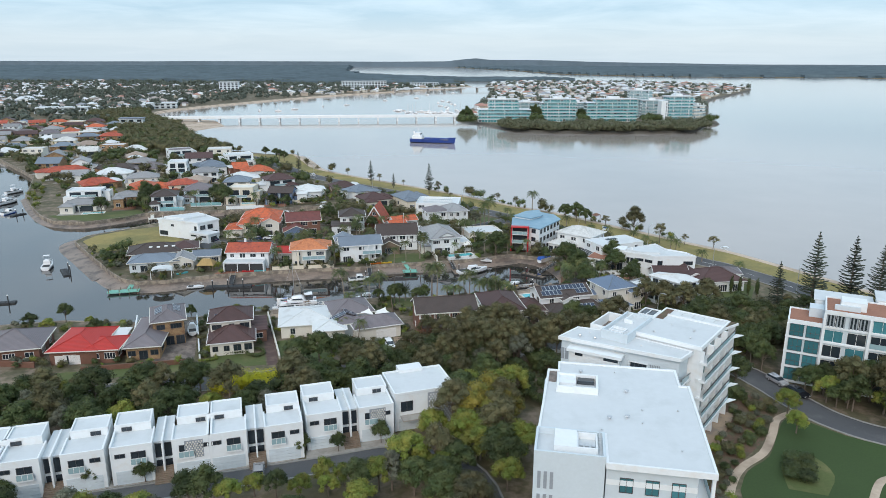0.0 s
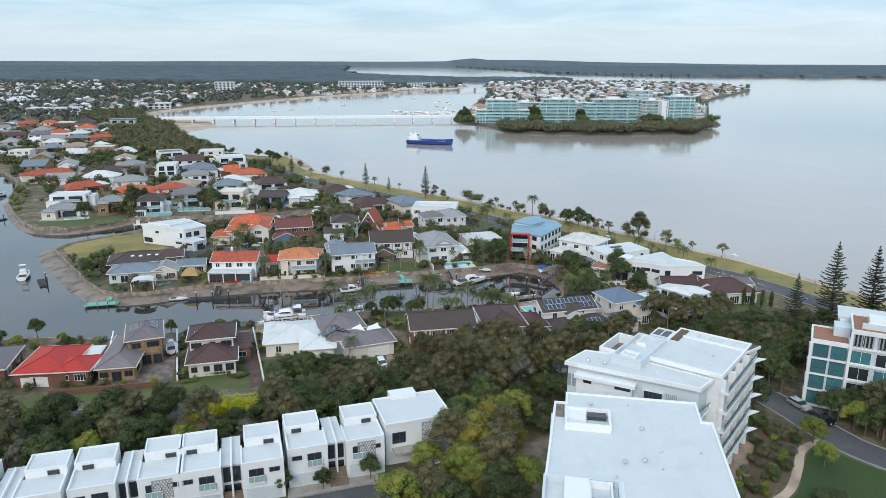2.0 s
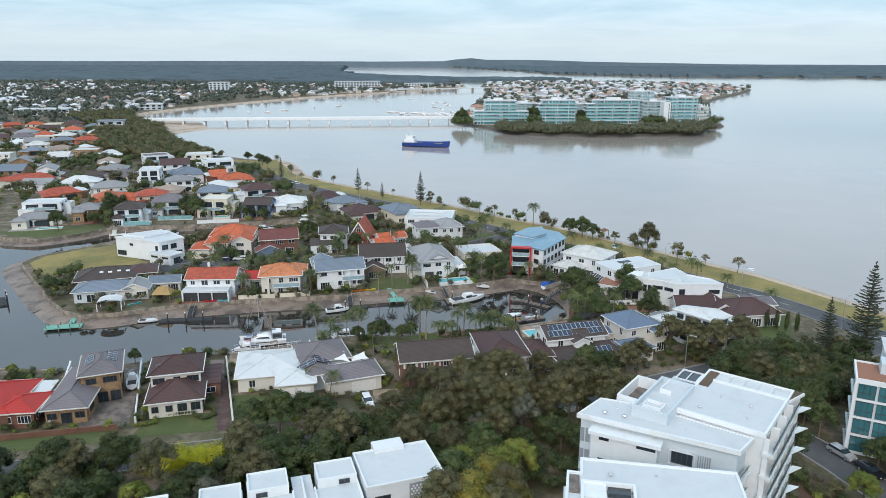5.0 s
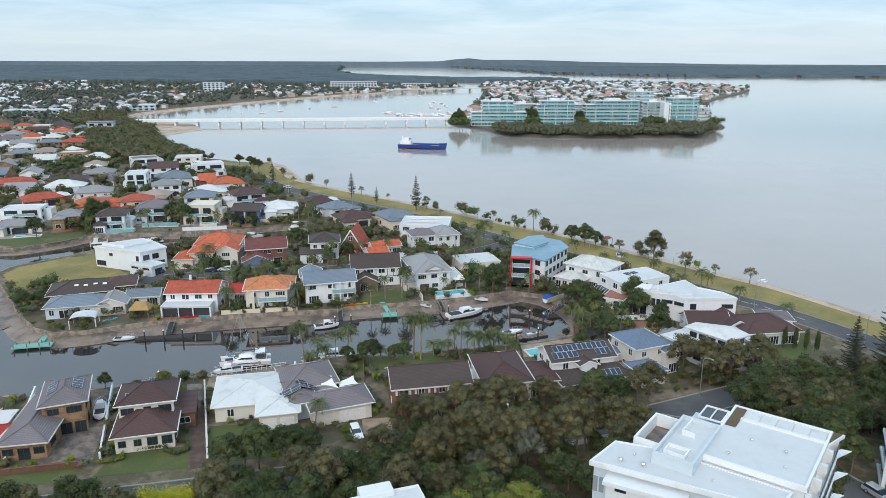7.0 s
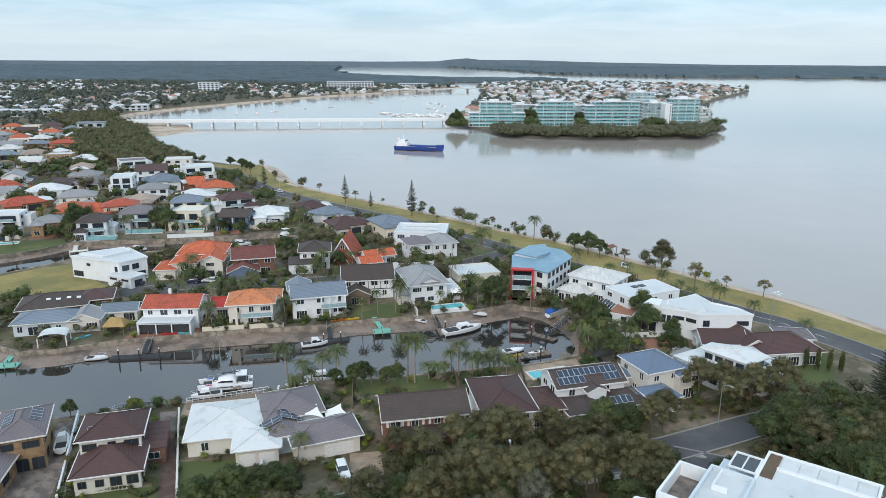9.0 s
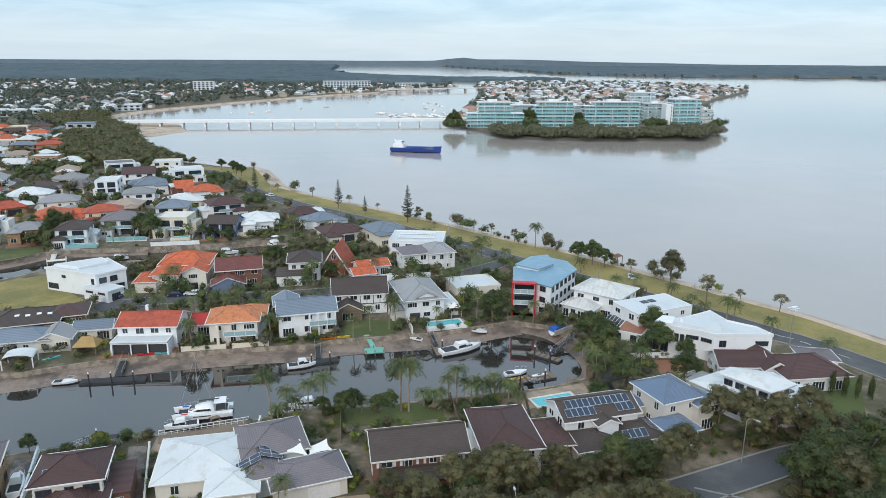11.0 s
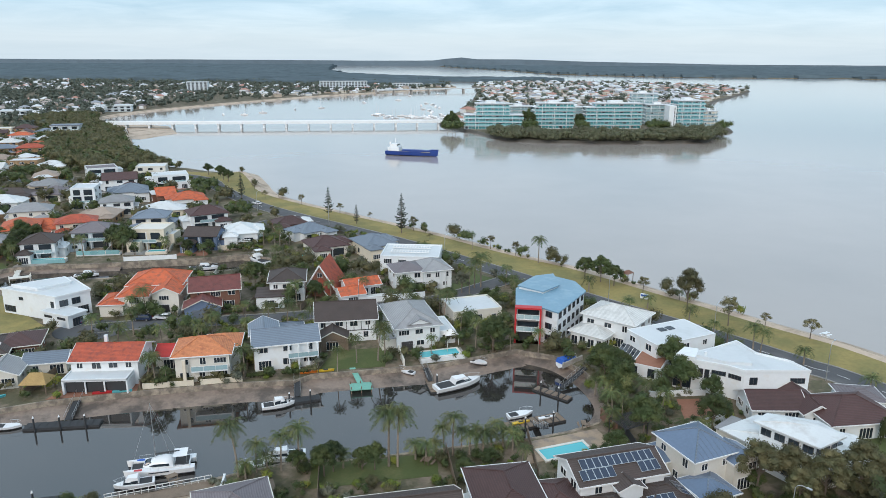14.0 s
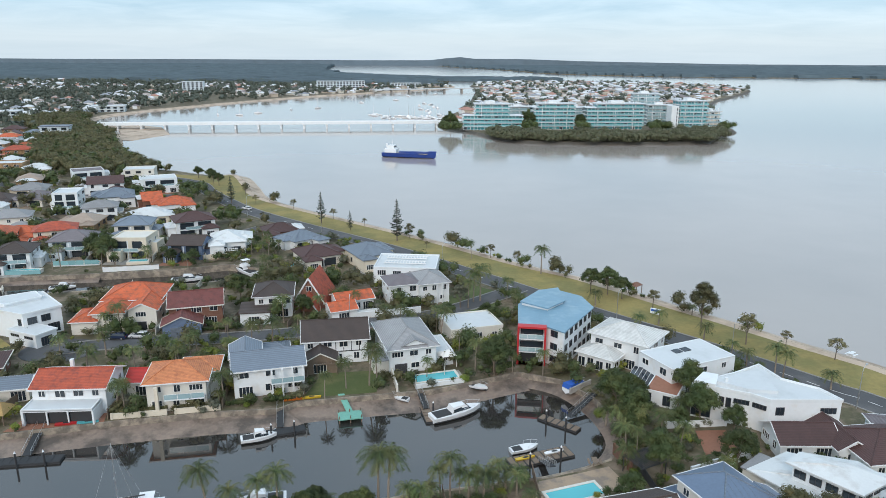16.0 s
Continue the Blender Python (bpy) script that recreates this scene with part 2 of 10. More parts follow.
BLUEHIP = mat("navy_sheet_roof", (0.12, 0.17, 0.25), 0.4, var=0.1, big=0.4)
TANROOF = mat("tan_tiles", (0.33, 0.26, 0.21), 0.75, var=0.15, big=0.4, rnd=0.12, courses=0.14)

GLASS = mat("window_glass", (0.025, 0.035, 0.045), 0.05, var=0.2, big=0.5, spec=0.8)
TURQUOISE = mat("turquoise_rail_glass", (0.24, 0.47, 0.5), 0.12, var=0.12, big=0.1, spec=0.6, rnd=0.15)
TOWERGLASS = mat("tower_teal_glass", (0.035, 0.2, 0.23), 0.08, var=0.2, big=0.2, spec=0.8, rnd=0.25)
TEALGLASS = mat("teal_glass", (0.05, 0.18, 0.21), 0.06, var=0.2, big=0.2, spec=0.8, rnd=0.25)
AQUAGLASS = mat("aqua_glass_rail", (0.28, 0.41, 0.44), 0.1, var=0.1, big=0.2, spec=0.7)
FRAMEW = mat("white_frame", (0.75, 0.75, 0.74), 0.5)
FRAMED = mat("dark_frame", (0.06, 0.06, 0.065), 0.45)
SOLAR = mat("solar_cells", (0.022, 0.032, 0.06), 0.1, var=0.2, spec=0.7)
ALU = mat("aluminium", (0.6, 0.61, 0.62), 0.35, metal=0.8)
POOLWATER = water_mat("pool_water", (0.1, 0.47, 0.52), 0.05, 0.05, 2.0, 0.05)
SAIL = mat("white_shade_cloth", (0.78, 0.77, 0.74), 0.8, var=0.04)
HULLW = mat("white_gelcoat", (0.78, 0.79, 0.8), 0.25, var=0.04, coat=0.3)
HULLB = mat("ship_blue_paint", (0.015, 0.05, 0.24), 0.45, var=0.15, big=0.2)
TARP = mat("blue_tarp", (0.02, 0.1, 0.42), 0.55)
TEAL = mat("faded_green_paint", (0.17, 0.42, 0.34), 0.7, var=0.15)
PONTOON = mat("black_pontoon", (0.035, 0.037, 0.04), 0.7, var=0.2)
TYRE = mat("tyre_rubber", (0.02, 0.02, 0.02), 0.8)
BARK = mat("grey_bark", (0.15, 0.12, 0.095), 0.9, var=0.25, big=0.8, fine=4, rnd=0.2)
PALMBARK = mat("palm_bark", (0.24, 0.2, 0.16), 0.9, var=0.2, big=1, rnd=0.15)
LEAF_DARK = leaf_mat("dark_green_leaves", (0.042, 0.063, 0.022), (0.075, 0.092, 0.032))
LEAF_OLIVE = leaf_mat("olive_leaves", (0.078, 0.08, 0.038), (0.12, 0.106, 0.05))
LEAF_BRIGHT = leaf_mat("yellow_green_leaves", (0.12, 0.16, 0.03), (0.19, 0.19, 0.04))
LEAF_GOLD = leaf_mat("golden_olive_leaves", (0.19, 0.155, 0.028), (0.12, 0.13, 0.03))
LEAF_LIME = leaf_mat("lime_leaves", (0.42, 0.39, 0.02), (0.32, 0.33, 0.025))
LEAF_GREY = leaf_mat("grey_green_leaves", (0.095, 0.105, 0.075), (0.14, 0.14, 0.1))
LEAF_PARK = leaf_mat("thin_brown_green_leaves", (0.12, 0.115, 0.055), (0.17, 0.15, 0.08))
LEAF_PINE = leaf_mat("pine_needles", (0.05, 0.066, 0.045), (0.072, 0.08, 0.052))
LEAF_PALM = leaf_mat("palm_fronds", (0.07, 0.1, 0.036), (0.14, 0.145, 0.055))
LEAF_MANGROVE = leaf_mat("mangrove_leaves", (0.078, 0.09, 0.048), (0.12, 0.115, 0.068))
# leaf green paled and greyed, so the far trees' haze sits in the colour
LEAF_HAZED = leaf_mat("distant_hazed_leaves", (0.088, 0.11, 0.085), (0.125, 0.14, 0.115))
# forest green shifted to blue-grey: distance haze painted into the base colour
HAZED_WOODS = mat("hazed_forest_canopy", (0.085, 0.115, 0.13), 0.9, var=0.35, big=0.012, fine=0.06, spec=0.1)
# the hills' blue-grey is aerial haze, held in the base colour
HAZED_HILLS = mat("hazed_hills", (0.15, 0.2, 0.24), 0.95, var=0.15, big=0.003, fine=0.02, spec=0.05)

# ---- building blocks ----
class Geo:
    """Collects vertices and faces of one mesh."""

    def __init__(self):
        self.v, self.f = [], []

    def add(self, verts, faces):
        n = len(self.v)
        self.v.extend(verts)
        self.f.extend([tuple(i + n for i in f) for f in faces])
        return self

    def box(self, x0, x1, y0, y1, z0, z1):
        return self.add([(x0, y0, z0), (x1, y0, z0), (x1, y1, z0), (x0, y1, z0), (x0, y0, z1), (x1, y0, z1), (x1, y1, z1), (x0, y1, z1)],
                        [(3, 2, 1, 0), (4, 5, 6, 7), (0, 1, 5, 4), (1, 2, 6, 5), (2, 3, 7, 6), (3, 0, 4, 7)])

    def obox(self, cx, cy, w, d, z0, z1, rot=0.0):
        c, s = math.cos(radians(rot)), math.sin(radians(rot))
        g = Geo().box(-w / 2, w / 2, -d / 2, d / 2, z0, z1)
        return self.add([(cx + x * c - y * s, cy + x * s + y * c, z) for x, y, z in g.v], g.f)

    def prism(self, pts, z0, z1):
        n = len(pts)
        return self.add([(x, y, z0) for x, y in pts] + [(x, y, z1) for x, y in pts],
                        [tuple(reversed(range(n))), tuple(range(n, 2 * n))] + [(i, (i + 1) % n, n + (i + 1) % n, n + i) for i in range(n)])

    def tube(self, p, q, r0, r1, n=6):
        p, q = Vector(p), Vector(q)
        rot = (q - p).to_track_quat("Z", "Y")
        ring = [Vector((math.cos(2 * math.pi * i / n), math.sin(2 * math.pi * i / n), 0)) for i in range(n)]
        return self.add([tuple(p + rot @ (a * r0)) for a in ring] + [tuple(q + rot @ (a * r1)) for a in ring],
                        [(i, (i + 1) % n, n + (i + 1) % n, n + i) for i in range(n)] + [tuple(range(n, 2 * n)), tuple(reversed(range(n)))])

    def merge(self, other, m=None):
        return self.add([tuple(m @ Vector(v)) for v in other.v] if m else other.v, other.f)

    def mesh(self, name, material, smooth=False):
        me = bpy.data.meshes.new(name)
        me.from_pydata(self.v, [], self.f)
        if material:
            me.materials.append(material)
        if smooth:
            me.polygons.foreach_set("use_smooth", [True] * len(me.polygons))
        me.update()
        return me


def part(name, geo, material, parent=None, label="", smooth=False, m=None):
    """Links one mesh under a thing or a part; geo may be a ready mesh that several parts share."""
    me = geo.mesh(name, material, smooth) if isinstance(geo, Geo) else geo
    ob = new(name, me)
    if parent:
        ob.parent = parent
    if m is not None:
        ob.matrix_basis = m
    if label:
        ob["label"] = label
    return ob


def thing(name, m, label, category, group="", kind=""):
    ob = new(name)
    ob.matrix_basis = m
    ob.empty_display_size = 0.5
    return tagged(ob, label, category, group, kind)


def structure(name, geo, material, label, category=""):
    return tagged(part(name, geo, material), label, category, kind="structure")


def offset(path, d):
    """The path moved d metres to its left."""
    out = []
    for i, (x, y) in enumerate(path):
        a, b = path[max(i - 1, 0)], path[min(i + 1, len(path) - 1)]
        t = Vector((b[0] - a[0], b[1] - a[1])).normalized()
        out.append((x - t.y * d, y + t.x * d))
    return out


def smooth_path(path, n=4):
    """Catmull-Rom through the points."""
    p = [Vector(a) for a in path]
    p = [2 * p[0] - p[1]] + p + [2 * p[-1] - p[-2]]
    out = []
    for i in range(1, len(p) - 2):
        for k in range(n):
            t = k / n
            out.append(tuple(0.5 * (2 * p[i] + (p[i + 1] - p[i - 1]) * t + (2 * p[i - 1] - 5 * p[i] + 4 * p[i + 1] - p[i + 2]) * t * t
                                    + (3 * p[i] - p[i - 1] - 3 * p[i + 1] + p[i + 2]) * t ** 3)))
    return out + [tuple(p[-2])]


def strip(path, profile):
    """A sheet swept along a path; profile: (metres to the left, z) from one edge to the other."""
    g = Geo()
    rows = [[(x, y, z) for x, y in offset(path, d)] for d, z in profile]
    n = len(path)
    g.v = [p for row in rows for p in row]
    for r in range(len(rows) - 1):
        for i in range(n - 1):
            g.f.append((r * n + i, (r + 1) * n + i, (r + 1) * n + i + 1, r * n + i + 1))
    return g


def inside(x, y, poly):
    hit, j = False, len(poly) - 1
    for i in range(len(poly)):
        (ax, ay), (bx, by) = poly[i], poly[j]
        if (ay > y) != (by > y) and x < (bx - ax) * (y - ay) / (by - ay) + ax:
            hit = not hit
        j = i
    return hit


def near_path(x, y, path, r):
    for (ax, ay), (bx, by) in zip(path, path[1:]):
        dx, dy = bx - ax, by - ay
        k = max(0, min(1, ((x - ax) * dx + (y - ay) * dy) / (dx * dx + dy * dy + 1e-9)))
        if (x - ax - k * dx) ** 2 + (y - ay - k * dy) ** 2 < r * r:
            return True
    return False


RECTS = []   # footprints: x, y, w, d, rot


def covered(x, y, margin):
    for cx, cy, w, d, c, s in RECTS:
        dx, dy = x - cx, y - cy
        if abs(dx) + abs(dy) > 60:
            continue
        if abs(dx * c + dy * s) < w / 2 + margin and abs(dy * c - dx * s) < d / 2 + margin:
            return True
    return False


def claim(x, y, w, d, rot):
    RECTS.append((x, y, w, d, math.cos(radians(rot)), math.sin(radians(rot))))

# ---- land and water ----
LZ = 2.0
BAY_NEAR = [(270, -120), (200, 60), (165, 125), (141, 168), (123, 205), (113.7, 223.5), (108.7, 230.6), (101.1, 240.4), (93, 252), (83.2, 265), (74.5, 277.5), (64, 291),
            (54, 300.5), (44.4, 311), (26.9, 332), (8.7, 351.5), (-12.1, 373), (-36, 398), (-53, 421), (-63, 450), (-76, 482), (-92, 481)]
BAY_FAR = [(-112, 497), (-133, 513), (-182, 596), (-205, 657), (-239, 713), (-283, 794), (-300, 870), (-284, 942), (-257, 1008), (-200, 1127),
           (-125, 1259), (-49, 1358), (39, 1475), (132, 1614), (130, 1800), (60, 2100), (-168, 2660)]
INLET = [(-265, 463), (-226, 415), (-206, 389), (-193, 360), (-182, 334), (-166, 308), (-152.5, 289), (-143.5, 280), (-130, 276.6), (-118, 285.5),
         (-112, 293.0), (-102, 295.6), (-80, 297.6), (-60, 300.4), (-44, 305.5), (-31, 299), (-34, 290), (-58, 284.5), (-88, 279.5), (-99, 276), (-110, 263),
         (-119, 254), (-119.5, 246), (-108, 230), (-99, 218), (-92, 208.5)]
BANK_FAR = [(-92, 208.5), (-86, 201.5), (-80, 198.2), (-73, 199.0), (-66, 201.8), (-60, 204.0), (-43, 207.4), (-25, 210), (-14, 210.5), (-11, 213), (6.6, 215.4), (15, 216.5), (24, 220), (33, 223.5)]
BANK_NEAR = [(41, 219.5), (45.5, 212), (47.4, 204), (47, 196.5), (42.5, 190), (36.5, 187.3), (30.5, 185.6), (24, 184.6), (14, 183), (0, 180.5), (-9, 181), (-20, 177),
             (-30, 173.5), (-37, 172), (-46, 170.5), (-58, 167), (-67, 164.5), (-87, 166.5), (-103, 163.5), (-160, 161), (-400, 156)]
shore = smooth_path(BAY_NEAR, 4)
shore_far = smooth_path([BAY_NEAR[-1]] + BAY_FAR, 3)
MAIN = (offset(shore, 4.5) + offset(shore_far, 5)[1:] + [(-300, 3200), (-400, 4950), (-4900, 4950), (-4900, 440)] + INLET + BANK_FAR[1:] + BANK_NEAR
        + [(-4900, 100), (-4900, -900), (500, -900)])
land = Geo()
land.v = [(x, y, LZ) for x, y in MAIN] + [(x, y, -3.0) for x, y in MAIN]
n = len(MAIN)
land.f = [tuple(range(n))]
structure("ground", land, LAND, "garden ground of the canal suburb and mainland", "ground")
wall_geo = Geo()
closed = INLET + BANK_FAR[1:] + BANK_NEAR
wall_geo.merge(strip(closed, [(0.0, LZ + 0.12), (-0.35, LZ + 0.12), (-0.36, -1.5)]))
wall_geo.merge(strip(closed, [(0.45, LZ - 0.3), (0.0, LZ + 0.12)]))
structure("canal_wall", wall_geo, SEAWALL, "stained stone and concrete seawall along the canals", "seawall")
structure("seabed", Geo().box(-4950, 4950, -900, 4980, -4.0, -3.5), MUD, "muddy bed under the water to the horizon", "seabed")
structure("bay_water", Geo().add([(-4900, -900, 0), (4900, -900, 0), (4900, 4980, 0), (-4900, 4980, 0)], [(0, 1, 2, 3)]), BAY,
          "calm pale silver-grey bay water", "water")
structure("canal_water", Geo().add([(-4900, 100, 0.03), (60, 100, 0.03), (60, 230, 0.03), (-20, 320, 0.03), (-120, 440, 0.03), (-4900, 440, 0.03)], [tuple(range(6))]),
          CANAL, "still dark canal water", "water")
structure("beach", strip(shore, [(8.0, LZ + 0.025), (4.6, LZ + 0.02), (2.0, 0.9), (-1.2, 0.06), (-7, -0.7)]), SAND, "narrow tan sand beach along the bay", "beach")
structure("far_beach", strip(shore_far, [(5.3, LZ + 0.02), (0, 0.1), (-6, -0.6)]), SAND, "pale sand shore below the far town", "beach")
structure("sand_spit", strip([(-205, 660), (-190, 700), (-215, 760), (-280, 800)], [(30, 1.0), (0, 0.25), (-20, -0.3)]), SAND, "low sand spit in the cove", "beach")
structure("canal_beach", strip(smooth_path(BANK_FAR, 3), [(-0.2, 1.05), (-3, 0.45), (-6.5, -0.35)]), MUD, "exposed muddy sand below the seawall", "beach")
structure("canal_end_beach", strip(smooth_path(BANK_FAR[-3:] + BANK_NEAR[:8], 4), [(-0.2, 1.2), (-2.4, 0.35), (-4.2, -0.35)]), MUD, "brown mud at the closed end of the canal", "beach")
structure("inlet_beach", strip(smooth_path(INLET[-6:], 4), [(-0.2, 0.9), (-3, 0.45), (-8, -0.35)]), MUD, "exposed muddy sand at the point", "beach")
structure("inlet_far_beach", strip(smooth_path(INLET[4:13], 3), [(-0.2, 0.8), (-2, 0.3), (-3.2, -0.35)]), MUD, "exposed mud along the second canal", "beach")

# ---- roads, verges and lawns ----
PARK_EDGE = [(150, 96), (128, 150), (112, 188), (101.6, 207.8), (97.2, 213.4), (91.4, 221.5), (83.1, 232.5), (72.7, 245.2), (63.5, 256.3), (50.8, 272.4), (36, 291),
             (24.8, 304.8), (8.6, 324.3), (-10.2, 343.8), (-31.9, 366), (-49.1, 385.6), (-62.7, 405.5), (-77.4, 430.7), (-92, 458), (-130, 485)]
edge = smooth_path(PARK_EDGE, 4)
zp = LZ + 0.03


def resample(path, count):
    acc = [0.0]
    for a, b in zip(path, path[1:]):
        acc.append(acc[-1] + math.dist(a, b))
    out, j = [], 0
    for i in range(count):
        s = acc[-1] * i / (count - 1)
        while j < len(acc) - 2 and acc[j + 1] < s:
            j += 1
        k = (s - acc[j]) / max(acc[j + 1] - acc[j], 1e-6)
        out.append((path[j][0] + k * (path[j + 1][0] - path[j][0]), path[j][1] + k * (path[j + 1][1] - path[j][1])))
    return out


PARK_POLY = [p for p in offset(shore, 7.2) if p[1] > 95] + list(reversed([p for p in edge if p[1] > 95]))
structure("park_strip", Geo().add([(x, y, zp) for x, y in PARK_POLY], [tuple(range(len(PARK_POLY)))]), DRYGRASS, "long strip of dry yellowish park grass by the bay", "grass")

ROADS = []


def road(path, width, label, kerb=True, material=None):
    path = smooth_path(path, 4)
    ROADS.append((path, width / 2))
    structure("road", strip(path, [(width / 2, LZ + 0.06), (0, LZ + 0.10), (-width / 2, LZ + 0.06)]), material or ASPHALT, label, "road")
    if kerb:
        for s in (1, -1):
            w = width / 2 * s
            structure("kerb", strip(path, [(w + 0.3 * (s > 0), LZ + 0.02), (w + 0.3 * (s > 0), LZ + 0.2), (w - 0.3 * (s < 0), LZ + 0.2), (w - 0.3 * (s < 0), LZ + 0.02)]),
                      KERB, "pale concrete kerb beside the road", "kerb")
    return path


ESPLANADE = road(offset(PARK_EDGE, 4.2), 7.6, "grey asphalt esplanade road along the park")
structure("footpath", strip(smooth_path([(8, 138.2), (18, 140.2), (26, 141.6), (38.5, 144.2), (47, 146.2), (53.5, 149.2)], 4), [(0.75, LZ + 0.08), (-0.75, LZ + 0.08)]), CONCRETE, "pale concrete footpath beside the street", "footpath")
dash = Geo()
for a, b in list(zip(ESPLANADE, ESPLANADE[1:]))[::2]:
    t = (Vector(b) - Vector(a)).normalized()
    ang = math.degrees(math.atan2(t.y, t.x))
    dash.obox(a[0], a[1], 2.6, 0.14, LZ + 0.104, LZ + 0.112, ang)
structure("road_line", dash, FRAMEW, "white broken centre line on the esplanade", "road marking")
road([(-160, 108), (-100, 119), (-60, 127), (-16, 134.5), (2, 140.6), (25, 145.9), (42, 149.3), (57, 154.6), (72, 160), (92, 163), (116, 172)], 6.5, "asphalt street between tree belts")
road([(-68, 240), (-56, 243), (-37, 244.5), (-16, 247.5), (0, 252.5), (18, 258), (34, 270), (42.3, 277.2)], 6.0, "asphalt cul-de-sac behind the canal houses")
structure("turning_circle", Geo().prism([(-66 + 8.5 * math.cos(a * math.pi / 12), 240 + 6.5 * math.sin(a * math.pi / 12)) for a in range(24)], LZ, LZ + 0.09), ASPHALT, "asphalt turning circle", "road")
road([(48, 149), (62, 141.5), (68.4, 132), (71.4, 124), (73.0, 117.5), (75.8, 110.5), (81.5, 104.5), (92, 100), (112, 95.5), (170, 85)], 6.5, "asphalt road beside the apartment garden")
road([(-110, 75.5), (-75, 84.6), (-45, 92), (-15, 99.4), (-3, 102.4), (6, 100), (11, 88), (9, 60)], 4.4, "asphalt lane in front of the townhouses", material=ASPHALT)
road([(-230, 470), (-190, 430), (-150, 385), (-110, 352), (-72, 337), (-50, 345), (-42.5, 353.5)], 6.0, "asphalt street in the second row")
road([(-330, 560), (-260, 505), (-180, 447), (-128, 420), (-95, 418)], 6.0, "asphalt street in the third row")


CLEAR = []


def sheet(name, pts, material, label, category, lift=0.04):
    if name != "garden_bed" and len(pts) < 12:
        CLEAR.append(pts)
    return structure(name, Geo().prism(pts, LZ - 0.05, LZ + lift), material, label, category)


CLEAR += [[(-111, 294), (-80, 298), (-63, 300), (-63, 309), (-76, 309.5), (-98, 309.5), (-111, 300)], [(45, 138.5), (59, 145), (66, 153.5), (68, 161), (53, 158.5)], [(-41, 117.5), (-26, 120.5), (-26, 128.5), (-41, 126)], [(28, 177), (42, 182.5), (41, 187), (26, 181)], [(10.5, 217.5), (21, 220), (20.5, 225), (10, 222.5)]]
# apartment garden
lawn = smooth_path([(49.5, 90), (53, 95), (58.5, 99), (63.5, 106), (67, 110.5), (70, 111), (75, 105), (81, 101), (95, 95), (105, 60), (60, 55), (44, 70)], 3)
sheet("lawn", lawn, GREEN, "smooth dark green lawn beside the apartments", "lawn", 0.05)
structure("garden_path", strip(smooth_path([(71, 113.8), (66, 111), (62.6, 106), (58, 100), (52.5, 96), (48.5, 91), (45, 84)], 4), [(0.7, LZ + 0.07), (-0.7, LZ + 0.07)]), SAND,
          "winding tan gravel path", "path")
structure("garden_path", strip(smooth_path([(66, 84), (71, 90), (74, 92), (80, 93), (90, 92)], 4), [(0.6, LZ + 0.07), (-0.6, LZ + 0.07)]), SAND, "curved tan gravel path", "path")
sheet("garden_bed", smooth_path([(45, 84), (52, 96), (60, 104), (66, 112), (68, 118), (62, 124), (56, 116), (46, 102), (38, 84)], 3), MULCH, "mulched bed of tussocks and shrubs", "garden bed", 0.03)
sheet("garden_bed", smooth_path([(62, 88), (66, 93), (66, 98), (63, 100), (59, 96), (57, 90)], 3), GRASS, "rough grass island bed in the lawn", "garden bed", 0.07)
# lots of the row along the street
sheet("lawn", [(-45.5, 136.8), (-31.4, 138.6), (-33.2, 145.2), (-44.4, 143.8)], GRASS, "green front lawn with a hedge", "lawn")
sheet("lawn", [(-28.6, 139.6), (-17.5, 141.5), (-20.5, 152), (-31.6, 151.8)], GRASS, "green front lawn", "lawn")
sheet("driveway", [(-31.0, 138.3), (-28.8, 138.7), (-31.9, 152), (-35.3, 161.6), (-37.6, 161.3), (-34.4, 151.4)], DARKPAVE, "dark maroon paved driveway", "driveway")
sheet("driveway", [(-58.2, 140.6), (-47.6, 142.0), (-48.7, 147), (-53.6, 166), (-57.0, 165.5), (-53.0, 151), (-58.4, 148.9)], STAINED, "wide concrete driveway with stains", "driveway")
sheet("terrace", [(-40.3, 168.7), (-37.3, 168.9), (-35.5, 161.8), (-38, 161.4)], STAINED, "stained concrete pad beside the canal", "terrace")
sheet("terrace", [(-36.2, 166.3), (-20, 171), (-21.2, 175.4), (-36.6, 171.5)], PAVING, "paved terrace behind the white-roofed house", "terrace")
sheet("driveway", [(-3.6, 142.8), (1.6, 143.6), (0.4, 153.3), (-4.6, 152.8)], PAVING, "brown paved driveway", "driveway")
sheet("lawn", [(-75, 131), (-48, 136), (-49, 140), (-75, 136)], GRASS, "grass verge beside the street", "lawn")
sheet("lawn", [(-7, 173), (13, 175.5), (13, 182), (0, 180), (-7, 180.5)], GRASS, "green back lawn by the canal", "lawn")
sheet("lawn", [(-10, 214.5), (4, 216), (5, 226), (-7, 225)], GRASS, "green back lawn above the seawall", "lawn")
sheet("lawn", [(-106, 231), (-117, 246), (-116, 254), (-108, 262), (-98, 268), (-92, 257), (-78, 243), (-90, 236)], DRYGRASS, "empty lot of dry grass on the point", "grass")
sheet("lawn", [(-150, 289), (-142, 282), (-129, 279), (-118, 284), (-112, 293), (-117, 299), (-141, 292.5)], GRASS, "grass bank beside the second canal", "grass")
sheet("lawn", [(24, 254), (33, 260), (38, 272), (30, 281), (20, 268)], GRASS, "lawn at the street corner", "lawn")
sheet("lawn", [(78, 165), (90, 172), (98, 186), (95, 193), (80, 182)], GRASS, "green side lawn behind the hedge", "lawn")
sheet("terrace", [(-60, 204.6), (-44, 207.2), (-45, 212), (-58, 211)], BRICKPAVE, "dark paved terrace above the seawall", "terrace")
